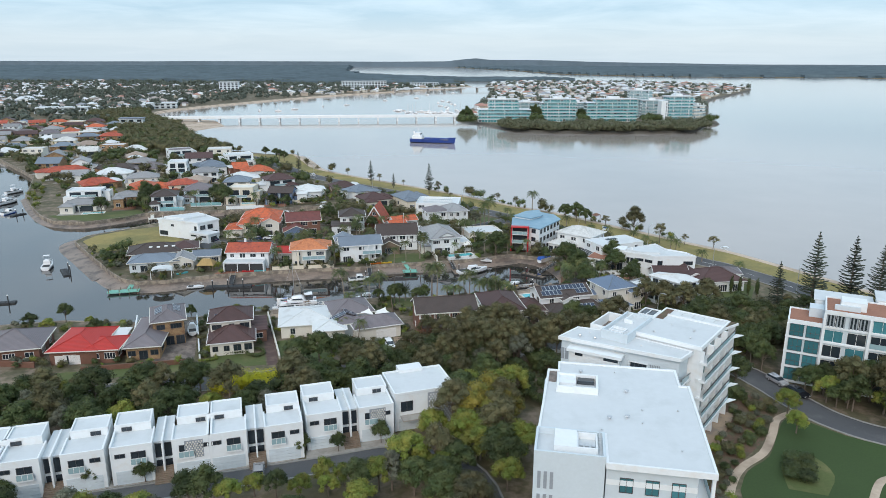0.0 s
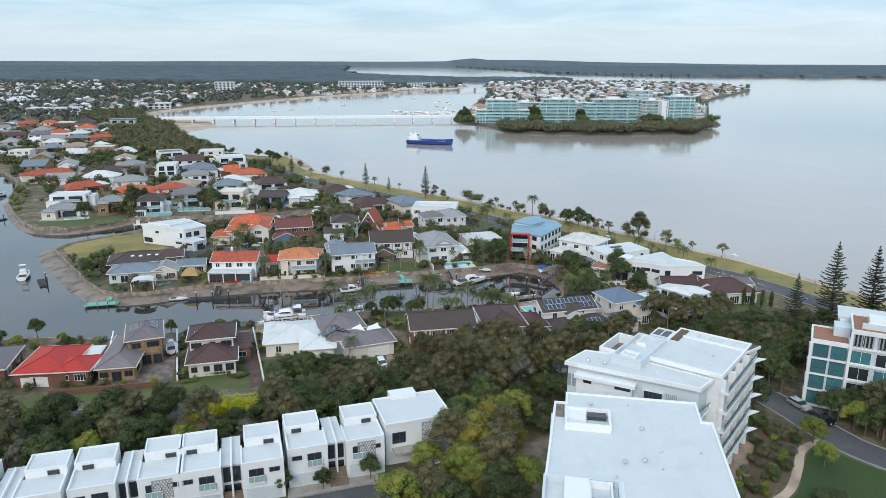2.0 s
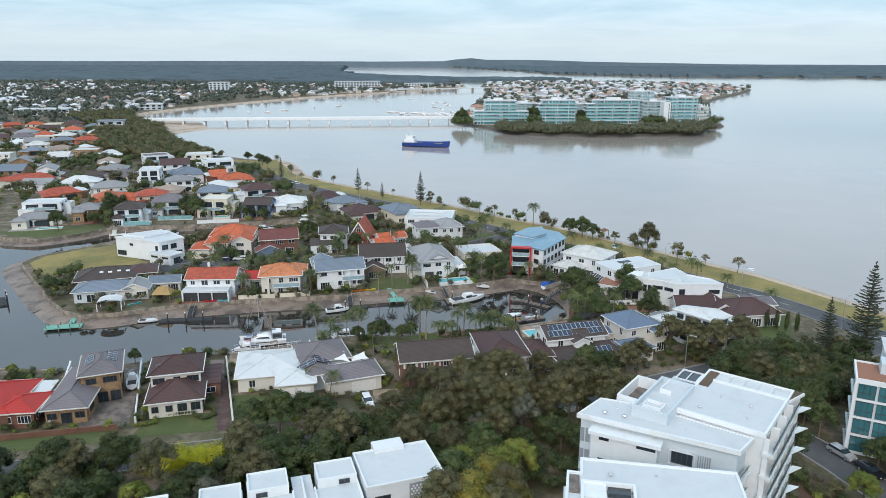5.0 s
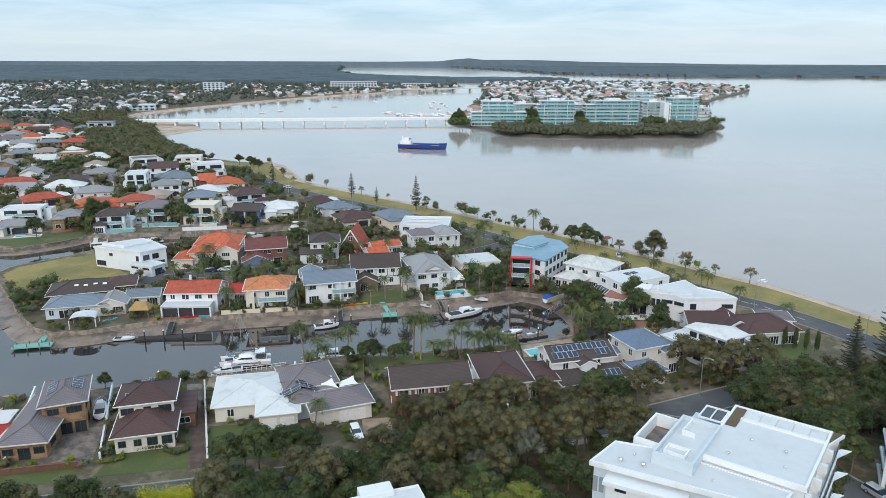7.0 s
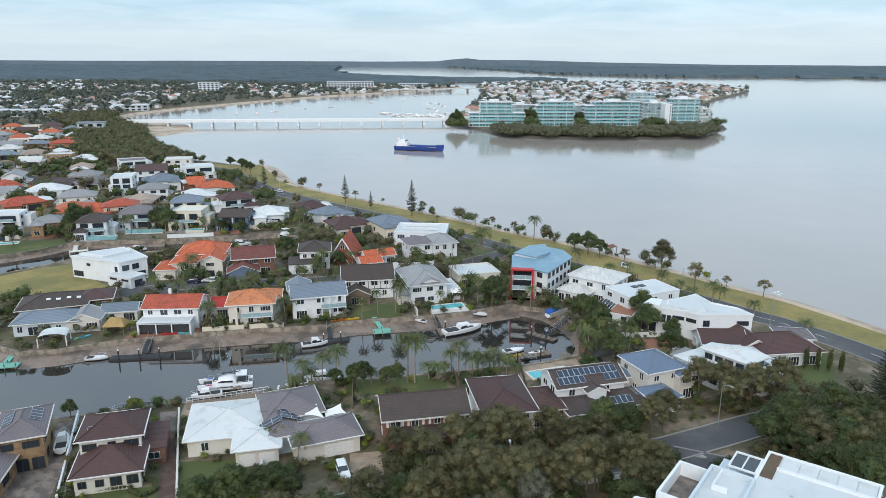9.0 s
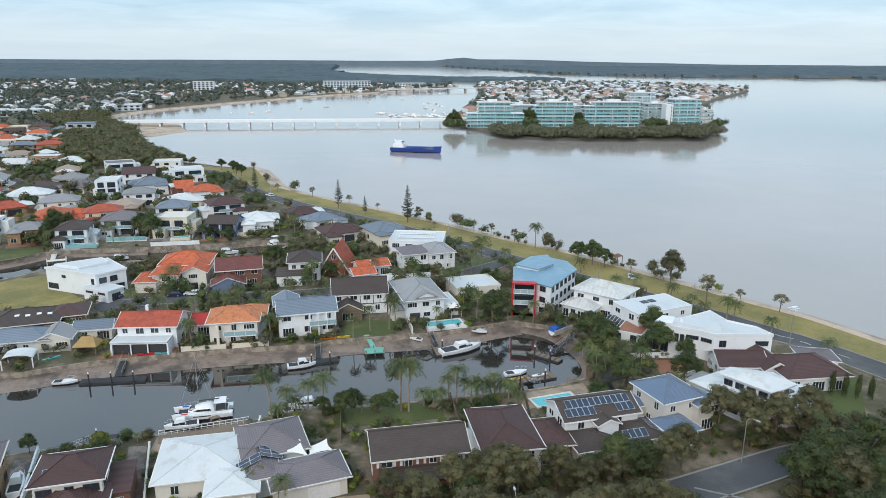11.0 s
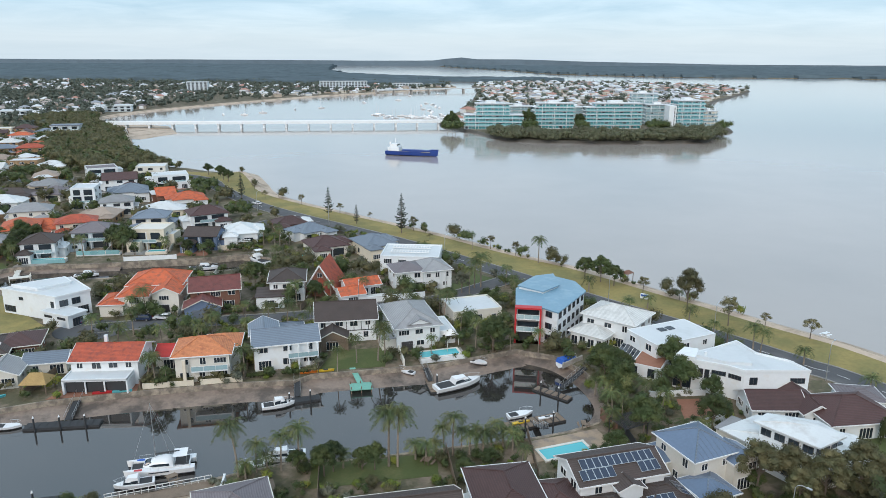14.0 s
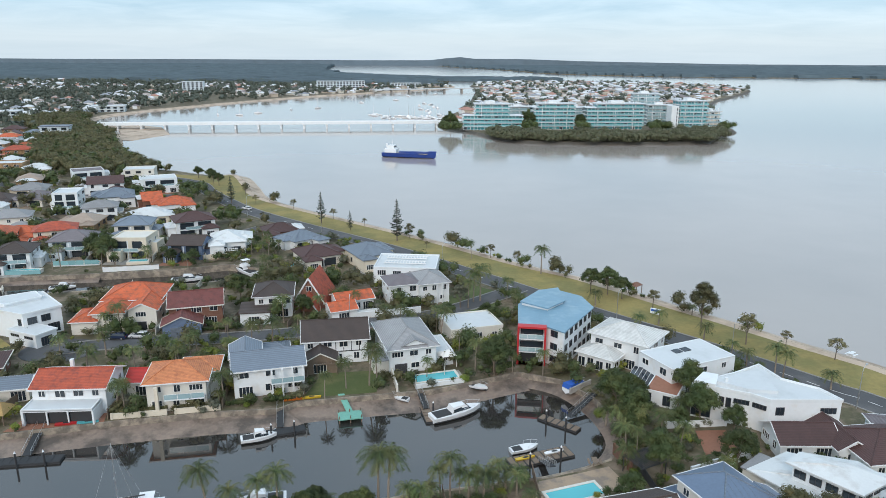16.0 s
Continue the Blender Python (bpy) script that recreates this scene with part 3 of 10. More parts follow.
sheet("terrace", [(27, 177.6), (43, 182.6), (41.6, 188.2), (36.4, 186.6), (29.6, 184.8)], PAVING, "pale paved pool terrace", "terrace")
sheet("terrace", [(58.5, 190.6), (65, 192.6), (65.4, 198.2), (60, 198.2)], BRICKPAVE, "orange paved courtyard with a small pool", "terrace")
for i in range(5):
    ax, ay = -19.5 - 14.0 * i, 102.6 - 3.44 * i
    sheet("driveway", [(ax - 13.2, ay - 4.6), (ax + 0.6, ay - 1.2), (ax + 0.2, ay + 2.6), (ax - 13.6, ay - 0.8)], CONCRETE, "grey concrete apron before the garages", "driveway", 0.05)
sheet("driveway", [(-17.5, 100.5), (-4, 103.8), (-4.6, 107.6), (-18, 104.3)], CONCRETE, "grey concrete apron before the garages", "driveway", 0.05)
sheet("terrace", [(46, 98), (50, 101.5), (55.5, 108), (59, 113), (56, 116), (51, 110), (44.5, 101.5)], PAVING, "pale paved terrace below the balconies", "terrace", 0.06)

# ---- houses ----
WIN = {}
rng = random.Random(7)


def lattice(xs, zs, bar, y0, y1):
    """One connected frame of bars on the lines xs and zs, each bar wide."""
    g, at = Geo(), {}
    ex = sorted({round(v, 4) for x in xs for v in (x, x + bar)})
    ez = sorted({round(v, 4) for z in zs for v in (z, z + bar)})
    solid_x = [any(abs(a - x) < 1e-3 for x in xs) for a in ex[:-1]]
    solid_z = [any(abs(a - z) < 1e-3 for z in zs) for a in ez[:-1]]

    def vert(i, j, y):
        if (i, j, y) not in at:
            at[i, j, y] = len(g.v)
            g.v.append((ex[i], y, ez[j]))
        return at[i, j, y]

    full = lambda i, j: 0 <= i < len(ex) - 1 and 0 <= j < len(ez) - 1 and (solid_x[i] or solid_z[j])
    for i in range(len(ex) - 1):
        for j in range(len(ez) - 1):
            if not full(i, j):
                continue
            g.f.append((vert(i, j, y0), vert(i + 1, j, y0), vert(i + 1, j + 1, y0), vert(i, j + 1, y0)))
            for di, dj, c, d in ((-1, 0, (i, j), (i, j + 1)), (1, 0, (i + 1, j + 1), (i + 1, j)), (0, -1, (i + 1, j), (i, j)), (0, 1, (i, j + 1), (i + 1, j + 1))):
                if not full(i + di, j + dj):
                    g.f.append((vert(*c, y0), vert(*d, y0), vert(*d, y1), vert(*c, y1)))
    return g


def window_meshes(w, h, dark):
    key = (round(w, 1), round(h, 1), dark)
    if key not in WIN:
        t = 0.07
        xs = [-w / 2, w / 2 - t] + ([-t / 2] if w > 1.1 else []) + ([-w / 4 - t / 2, w / 4 - t / 2] if w > 2.3 else [])
        f = lattice(sorted(xs), [-h / 2, h / 2 - t], t, -0.08, 0.02)
        p = Geo().box(-w / 2 + t, w / 2 - t, -0.02, 0.01, -h / 2 + t, h / 2 - t)
        both = Geo().merge(f).merge(p).mesh("window", FRAMED if dark else FRAMEW)
        both.materials.append(GLASS)
        for i in range(len(f.f), len(both.polygons)):
            both.polygons[i].material_index = 1
        WIN[key] = f.mesh("window", FRAMED if dark else FRAMEW), p.mesh("pane", GLASS), both
    return WIN[key]


def window(house, x, y, z, side, w=1.6, h=1.2, dark=False, pane=True):
    """side: the degrees by which the wall's outside is turned from -y."""
    f, p, _ = window_meshes(w, h, dark)
    if not pane:
        f = WIN[(round(w, 1), round(h, 1), dark)][2]
    ob = part("window", f, None, house, m=pose(x, y, z, 0, 0, side))
    if pane:
        part("pane", p, None, ob)
    return ob


def hip_roof(w, d, z, pitch, over, thick=0.18):
    w, d = w + 2 * over, d + 2 * over
    g = Geo()
    a, b = w / 2, d / 2
    rise = min(a, b) * math.tan(radians(pitch))
    e = max(a - b, 0.0), max(b - a, 0.0)
    v = [(-a, -b, z), (a, -b, z), (a, b, z), (-a, b, z), (-a, -b, z + thick), (a, -b, z + thick), (a, b, z + thick), (-a, b, z + thick)]
    f = [(3, 2, 1, 0), (0, 1, 5, 4), (1, 2, 6, 5), (2, 3, 7, 6), (3, 0, 4, 7)]
    if abs(a - b) < 0.05:
        v.append((0, 0, z + thick + rise))
        f += [(4, 5, 8), (5, 6, 8), (6, 7, 8), (7, 4, 8)]
        ridge = []
    elif a > b:
        v += [(-e[0], 0, z + thick + rise), (e[0], 0, z + thick + rise)]
        f += [(4, 5, 9, 8), (5, 6, 9), (6, 7, 8, 9), (7, 4, 8)]
        ridge = [(v[8], v[9]), (v[4], v[8]), (v[7], v[8]), (v[5], v[9]), (v[6], v[9])]
    else:
        v += [(0, -e[1], z + thick + rise), (0, e[1], z + thick + rise)]
        f += [(4, 5, 8), (5, 6, 9, 8), (6, 7, 9), (7, 4, 8, 9)]
        ridge = [(v[8], v[9]), (v[4], v[8]), (v[5], v[8]), (v[6], v[9]), (v[7], v[9])]
    return g.add(v, f), ridge, rise


def gable_roof(w, d, z, pitch, over, axis, thick=0.16):
    """axis: 'x' when the ridge runs across the front."""
    a, b = (w / 2, d / 2) if axis == "x" else (d / 2, w / 2)
    k = math.tan(radians(pitch))
    rise = b * k
    A, B = a + over * 0.7, b + over
    zl = z - over * k
    sec = [(-B, zl), (0, z + rise), (B, zl), (B, zl + thick), (0, z + rise + thick), (-B, zl + thick)]
    v = [(-A, y, h) for y, h in sec] + [(A, y, h) for y, h in sec]
    f = [(0, 1, 7, 6), (1, 2, 8, 7), (2, 3, 9, 8), (3, 4, 10, 9), (4, 5, 11, 10), (5, 0, 6, 11), (0, 5, 4, 1), (1, 4, 3, 2), (6, 7, 10, 11), (7, 8, 9, 10)]
    gv = [(-a, -b, z - 0.02), (-a, b, z - 0.02), (-a, 0, z + rise), (a, -b, z - 0.02), (a, b, z - 0.02), (a, 0, z + rise)]
    gf = [(0, 2, 1), (3, 4, 5), (0, 3, 5, 2), (1, 2, 5, 4), (0, 1, 4, 3)]
    ridge = [((-A, 0, z + rise + thick), (A, 0, z + rise + thick))]
    if axis == "y":
        turn = lambda p: (-p[1], p[0], p[2])
        v, gv, ridge = [turn(p) for p in v], [turn(p) for p in gv], [tuple(turn(p) for p in r) for r in ridge]
    return Geo().add(v, f), Geo().add(gv, gf), ridge, rise


def flat_roof(w, d, z, parapet=0.45, over=0.0):
    w, d = w + 2 * over, d + 2 * over
    t = 0.25
    rim = Geo()
    a, b = w / 2, d / 2
    rim.box(-a, a, -b, -b + t, z - 0.1, z + parapet).box(-a, a, b - t, b, z - 0.1, z + parapet)
    rim.box(-a, -a + t, -b + t, b - t, z - 0.1, z + parapet).box(a - t, a, -b + t, b - t, z - 0.1, z + parapet)
    return rim, Geo().box(-a + t, a - t, -b + t, b - t, z - 0.1, z + 0.08)


def ring_wall(g, x0, x1, y0, y1, z0, z1, t=0.25):
    """Four low walls round a rectangle, butted end to end."""
    return g.box(x0, x1, y0, y0 + t, z0, z1).box(x0, x1, y1 - t, y1, z0, z1).box(x0, x0 + t, y0 + t, y1 - t, z0, z1).box(x1 - t, x1, y0 + t, y1 - t, z0, z1)


def edge_band(pts, inset, z0, z1):
    """A band of even width that follows a many-sided roof's edge (counter-clockwise)."""
    n, g = len(pts), Geo()
    inner = []
    for i in range(n):
        p, q, r = Vector(pts[i - 1]), Vector(pts[i]), Vector(pts[(i + 1) % n])
        u, v = (q - p).normalized(), (r - q).normalized()
        nu, nv = Vector((-u.y, u.x)), Vector((-v.y, v.x))
        k = inset / max(0.3, 1 + nu.dot(nv))
        inner.append((q.x + (nu.x + nv.x) * k, q.y + (nu.y + nv.y) * k))
    g.v = [(x, y, z) for z in (z0, z1) for x, y in pts] + [(x, y, z) for z in (z1, z0) for x, y in inner]
    for r in range(4):
        g.f += [(r * n + i, r * n + (i + 1) % n, (r + 1) % 4 * n + (i + 1) % n, (r + 1) % 4 * n + i) for i in range(n)]
    return g, inner


def house(label, x, y, rot, group="canal suburb houses", name="house", category="house"):
    return thing(name, pose(x, y, LZ, 0, 0, rot), label, category, group)


def wing(h, x, y, w, d, z0, z1, wall, roof, kind="hip", pitch=22, over=0.5, axis="x", turn=0.0, f=(), r=(), l=(), b=(), dark=False, doors=True, pane=True, parapet=0.45,
         ridge_mat=None):
    """One block of a house in the house's own frame. f, r, l, b: windows on each storey of that side, from the ground up."""
    m = pose(x, y, 0, 0, 0, turn)
    hm = h.matrix_basis @ m
    claim(hm.translation.x, hm.translation.y, w, d, math.degrees(hm.to_euler().z))
    part("wall", Geo().box(-w / 2, w / 2, -d / 2, d / 2, z0 - (0.1 if z0 == 0 else 0), z1), wall, h, m=m)
    ridge = []
    if kind == "hip":
        g, ridge, _ = hip_roof(w, d, z1, pitch, over)
        part("roof", g, roof, h, m=m)
    elif kind == "gable":
        g, fill, ridge, _ = gable_roof(w, d, z1, pitch, over, axis)
        part("roof", g, roof, h, m=m)
        part("gable", fill, wall, h, m=m)
    elif kind == "flat":
        rim, top = flat_roof(w, d, z1, parapet)
        part("parapet", rim, wall, h, m=m)
        part("roof", top, roof, h, m=m)
    elif kind == "slab":
        part("roof", Geo().box(-w / 2 - over, w / 2 + over, -d / 2 - over, d / 2 + over, z1, z1 + 0.3), roof, h, m=m)
    elif kind == "skillion":
        k = math.tan(radians(pitch))
        a, bb = w / 2 + over, d / 2 + over
        sl = k * bb
        g = Geo().add([(-a, -bb, z1), (a, -bb, z1), (a, bb, z1 + 2 * sl), (-a, bb, z1 + 2 * sl), (-a, -bb, z1 + 0.2), (a, -bb, z1 + 0.2), (a, bb, z1 + 2 * sl + 0.2), (-a, bb, z1 + 2 * sl + 0.2)],
                      [(3, 2, 1, 0), (4, 5, 6, 7), (0, 1, 5, 4), (1, 2, 6, 5), (2, 3, 7, 6), (3, 0, 4, 7)])
        part("roof", g, roof, h, m=m)
        hw, hd = w / 2, d / 2
        z2 = z1 + 2 * sl * (d + over) / (d + 2 * over)
        part("gable", Geo().add([(-hw, -hd, z1), (hw, -hd, z1), (hw, hd, z1), (-hw, hd, z1), (-hw, hd, z2), (hw, hd, z2)], [(0, 1, 5, 4), (0, 4, 3), (1, 2, 5), (2, 3, 4, 5), (3, 2, 1, 0)]), wall, h, m=m)
    if pane and kind in ("hip", "gable"):
        if kind == "hip":
            a, bb, zz = w / 2 + over, d / 2 + over, z1 + 0.1
            g = edge_band([(-a - 0.1, -bb - 0.1), (a + 0.1, -bb - 0.1), (a + 0.1, bb + 0.1), (-a - 0.1, bb + 0.1)], 0.14, zz - 0.08, zz + 0.1)[0]
        else:
            k = math.tan(radians(pitch))
            a, bb = (w / 2, d / 2) if axis == "x" else (d / 2, w / 2)
            A, B, zl = a + over * 0.7, bb + over, z1 - over * k
            loop = [(-A, -B, zl), (-A, 0, z1 + bb * k), (-A, B, zl), (A, B, zl), (A, 0, z1 + bb * k), (A, -B, zl)]
            g = Geo()
            for px, py, pz in loop:
                ox, oy = math.copysign(0.1, px), (math.copysign(0.1, py) if py else 0)
                g.v += [(px, py, pz - 0.04), (px + ox, py + oy, pz - 0.04), (px + ox, py + oy, pz + 0.2), (px, py, pz + 0.2)]
            for i in range(6):
                j = (i + 1) % 6
                g.f += [(i * 4 + e, j * 4 + e, j * 4 + (e + 1) % 4, i * 4 + (e + 1) % 4) for e in range(4)]
            if axis == "y":
                g.v = [(-q[1], q[0], q[2]) for q in g.v]
        part("gutter", g, FRAMEW if wall in (WHITE, OFFWHITE, CREAM) else OFFWHITE, h, m=m)
    if ridge and ridge_mat is not False:
        cap = Geo()
        for p, q in ridge:
            cap.tube(p, q, 0.13, 0.13, 5)
        part("ridge_cap", cap, ridge_mat or roof, h, m=m)
    storey = (z1 - z0) / max(len(f), len(r), len(l), len(b), 1)
    for counts, side, length, depth in ((f, 0, w, d), (r, 90, d, w), (b, 180, w, d), (l, -90, d, w)):
        for k, count in enumerate(counts):
            for i in range(count):
                ground = k == 0 and z0 == 0
                ww = min(rng.choice((1.2, 1.8, 2.4)), length / count * 0.72)
                hh = 1.2 if rng.random() < 0.6 else 1.5
                if ground and doors and side == 0 and rng.random() < 0.5:
                    ww, hh = min(2.6, length / count * 0.8), 2.1
                along = (i + 0.5) / count * length - length / 2 + rng.uniform(-0.12, 0.12) * (length / count - ww)
                zc = z0 + storey * k + (1.15 if hh > 2 else min(1.65, storey * 0.58))
                q = m @ pose(0, 0, 0, 0, 0, side) @ Vector((along, -depth / 2, zc))
                window(h, q.x, q.y, q.z, side + turn, ww, hh, dark, pane)
    return h


def box_part(h, name, material, x0, x1, y0, y1, z0, z1, label=""):
    return part(name, Geo().box(x0, x1, y0, y1, z0, z1), material, h, label)


def balcony(h, x, y, w, d, z, glass=True, m=None):
    part("balcony_slab", Geo().box(x - w / 2, x + w / 2, y - d / 2, y + d / 2, z - 0.2, z), WHITE, h, m=m)
    g = Geo()
    for p in (-w / 2, -w / 6, w / 6, w / 2 - 0.06):
        g.box(x + p, x + p + 0.06, y - d / 2, y - d / 2 + 0.06, z, z + 1.0)
    g.box(x - w / 2, x + w / 2, y - d / 2, y - d / 2 + 0.07, z + 1.0, z + 1.06)
    part("handrail", g, FRAMEW, h, m=m)
    if glass:
        part("balustrade_glass", Geo().box(x - w / 2 + 0.06, x + w / 2 - 0.06, y - d / 2 + 0.02, y - d / 2 + 0.04, z + 0.05, z + 1.0), AQUAGLASS, h, m=m)


def posts(h, x0, x1, n, y, z0, z1, material=None, r=0.12):
    for i in range(n):
        x = x0 + (x1 - x0) * i / max(n - 1, 1)
        box_part(h, "post", material or WHITE, x - r, x + r, y - r, y + r, z0, z1)


def garage_door(h, x, y, z=0.0, w=2.5, hh=2.2, material=None, side=0, label=""):
    key = ("garage", round(w, 1), (material or GREYWALL).name)
    if key not in WIN:
        g = Geo()
        for i in range(4):
            g.box(-w / 2, w / 2, -0.06, 0.02, i * hh / 4 + 0.02, (i + 1) * hh / 4 - 0.02)
        WIN[key] = g.mesh("garage_door", material or GREYWALL)
    return part("garage_door", WIN[key], None, h, label, m=pose(x, y, z, 0, 0, side))


PANEL = Geo().box(-0.5, 0.5, -0.83, 0.83, 0.03, 0.07).mesh("solar_panel", SOLAR)
PANELRIM = Geo().box(-0.52, 0.52, -0.85, -0.8, 0.02, 0.085).box(-0.52, 0.52, 0.8, 0.85, 0.02, 0.085).box(-0.52, -0.47, -0.8, 0.8, 0.02, 0.085).box(0.47, 0.52, -0.8, 0.8, 0.02, 0.085).mesh("panel_rim", ALU)


def solar_array(h, m, cols, rows):
    """m: the pose of the array's middle on the roof's slope."""
    for i in range(cols):
        for j in range(rows):
            p = part("solar_panel", PANEL, None, h, m=m @ pose((i - (cols - 1) / 2) * 1.06, (j - (rows - 1) / 2) * 1.72, 0.05))
            part("panel_rim", PANELRIM, None, p)


def chimney(h, x, y, z0, z1, material=None):
    box_part(h, "chimney", material or WHITE, x - 0.3, x + 0.3, y - 0.3, y + 0.3, z0, z1)


def poly_wing(h, centre, pts, z0, z1, wall, roof, over=0.3, parapet=0.0, rise=0.0, thick=0.28):
    """A block on a many-sided plan (counter-clockwise, in the plan's metres) under a flat or low peaked roof."""
    cx, cy = centre
    loc = [(x - cx, y - cy) for x, y in pts]
    gx, gy = sum(p[0] for p in loc) / len(loc), sum(p[1] for p in loc) / len(loc)
    part("wall", Geo().prism(loc, z0 - (0.1 if z0 == 0 else 0), z1), wall, h)
    ring = lambda d: [(x + (x - gx) / math.hypot(x - gx, y - gy) * d, y + (y - gy) / math.hypot(x - gx, y - gy) * d) for x, y in loc]
    outer = ring(over)
    n = len(loc)
    g = Geo().prism(outer, z1, z1 + thick)
    if rise:
        g.f = [f for f in g.f if f != tuple(range(n, 2 * n))]
        k = 0.45
        g.v += [(gx + (x - gx) * k * abs((x - gx)) / (abs(x - gx) + abs(y - gy)), gy + (y - gy) * k * 0.3, z1 + thick + rise) for x, y in outer]
        g.f += [(n + i, n + (i + 1) % n, 2 * n + (i + 1) % n, 2 * n + i) for i in range(n)] + [tuple(range(2 * n, 3 * n))]
    part("roof", g, roof, h)
    if parapet:
        inn, out = ring(over - 0.3), ring(over + 0.03)
        p = Geo()
        p.v = [(x, y, z) for z in (z1, z1 + thick + parapet) for x, y in out] + [(x, y, z) for z in (z1 + thick + parapet, z1 + thick) for x, y in inn]
        for r in range(3):
            p.f += [(r * n + i, r * n + (i + 1) % n, (r + 1) * n + (i + 1) % n, (r + 1) * n + i) for i in range(n)]
        part("parapet", p, wall, h)
    xs, ys = [p[0] for p in pts], [p[1] for p in pts]
    claim(cx, cy, (max(xs) - min(xs)) * 0.85, (max(ys) - min(ys)) * 0.85, 0)


def edge_windows(h, centre, p, q, z, n, w, hh, dark=True, lo=0.0, hi=1.0):
    """Windows along the side of a many-sided block from p to q."""
    a = math.degrees(math.atan2(q[1] - p[1], q[0] - p[0]))
    nx, ny = math.sin(radians(a)) * 0.03, -math.cos(radians(a)) * 0.03
    for i in range(n):
        k = lo + (hi - lo) * (i + 0.5) / n
        window(h, p[0] + (q[0] - p[0]) * k - centre[0] + nx, p[1] + (q[1] - p[1]) * k - centre[1] + ny, z, a, w, hh, dark)

# ---- houses along the near bank ----
h = house("red-tiled brick bungalow with white arched garage doors", -71.1, 145.6, 4)
wing(h, -1.6, 1.5, 9.5, 13, 0, 3.0, REDBRICK, REDTILE, "hip", 20, 0.6, f=(1,), l=(3,), ridge_mat=REDTILE)
wing(h, 4.2, -1.4, 6.4, 7, 0, 3.0, REDBRICK, REDTILE, "hip", 20, 0.6, f=(2,), r=(2,))
for gx in (-4.2, -1.4):
    garage_door(h, gx, -5.02, 0, 2.3, 2.1, FRAMEW)
wing(h, 4.6, 5.6, 4, 4, 0, 2.6, OFFWHITE, WHITEMETAL, "skillion", 4, 0.3)

h = house("dark-tiled brick bungalow with a rooftop panel", -87.5, 147, 12)
wing(h, 0, 0, 12, 11.5, 0, 3.0, REDBRICK, GREYPURPLE, "hip", 22, 0.6, f=(3,), r=(2,), l=(2,))
solar_array(h, pose(2.5, -3.2, 3.95, 23, 0, 0), 2, 1)
wing(h, -6, -4.5, 6, 6, 0, 2.8, REDBRICK, GREYPURPLE, "gable", 24, 0.5, axis="y", f=(1,))

h = house("tan brick two-storey house with grey-violet tiled roofs", -57.5, 152, 8)
wing(h, -2.2, -0.8, 6.8, 17.5, 0, 3.0, TANBRICK, GREYPURPLE, "hip", 22, 0.6, f=(3,), r=(3,), l=(4,), dark=True)
wing(h, 1.05, 2.83, 6.6, 10.0, 0, 5.8, TANBRICK, GREYPURPLE, "hip", 22, 0.6, f=(3, 2), r=(2, 2), dark=True, turn=11)
solar_array(h, pose(1.05, 2.83, 0, 0, 0, 11) @ pose(-1.95, 0.3, 6.78, 22, 0, -90), 4, 1)
solar_array(h, pose(1.05, 2.83, 0, 0, 0, 11) @ pose(1.95, 0.9, 6.78, 22, 0, 90), 4, 1)

h = house("pink-rendered two-storey house with maroon tiled roofs", -41.6, 151.5, 12)
wing(h, 0.2, -3.2, 9.2, 8.6, 0, 3.0, OFFWHITE, MAROONTILE, "hip", 24, 0.6, f=(4,), r=(2,), l=(2,), dark=True)
wing(h, 0.0, 2.2, 8.8, 7.8, 0, 5.8, OFFWHITE, MAROONTILE, "hip", 24, 0.6, f=(0, 3), r=(1, 2), l=(0, 2), dark=True)
solar_array(h, pose(-1.8, -0.2, 6.5, 25, 0, 0), 3, 1)
wing(h, 6.0, 2.0, 3.4, 7.0, 0, 2.9, REDBRICK, MAROONTILE, "skillion", 5, 0.3, f=(1,))

h = house("bungalow under a broad white sheet-metal roof", -25.0, 158.8, 9)
wing(h, -0.3, 1.2, 12.4, 12.0, 0, 3.0, OFFWHITE, WHITEMETAL, "hip", 14, 0.6, f=(2,), l=(3,), r=(2,), b=(2,), ridge_mat=WHITEMETAL)
wing(h, 4.6, -6.0, 6.6, 7.0, 0, 3.0, OFFWHITE, WHITEMETAL, "hip", 14, 0.6, ridge_mat=WHITEMETAL)
for gx in (3.1, 6.1):
    garage_door(h, gx, -9.52, 0, 2.4, 2.2, FRAMEW)

h = house("grey-tiled house with white shade sails over a courtyard", -13.0, 160.5, 18)
wing(h, -1.5, 4.6, 9.5, 9.8, 0, 3.4, GREYWALL, GREYPURPLE, "hip", 22, 0.6, f=(2,), r=(2,), l=(2,))
wing(h, -4.4, -1.5, 5.0, 9.0, 0, 3.2, GREYWALL, GREYPURPLE, "hip", 20, 0.5, r=(1,), l=(2,))
wing(h, 2.2, -6.2, 10.6, 6.8, 0, 3.0, OFFWHITE, GREYPURPLE, "hip", 22, 0.6, l=(1,), r=(1,))
garage_door(h, 4.0, -9.62, 0, 4.8, 2.3, FRAMEW)
solar_array(h, pose(-2.3, -0.6, 3.95, 21, 0, 90), 3, 2)
solar_array(h, pose(-6.4, -2.6, 3.95, 21, 0, -90), 2, 3)
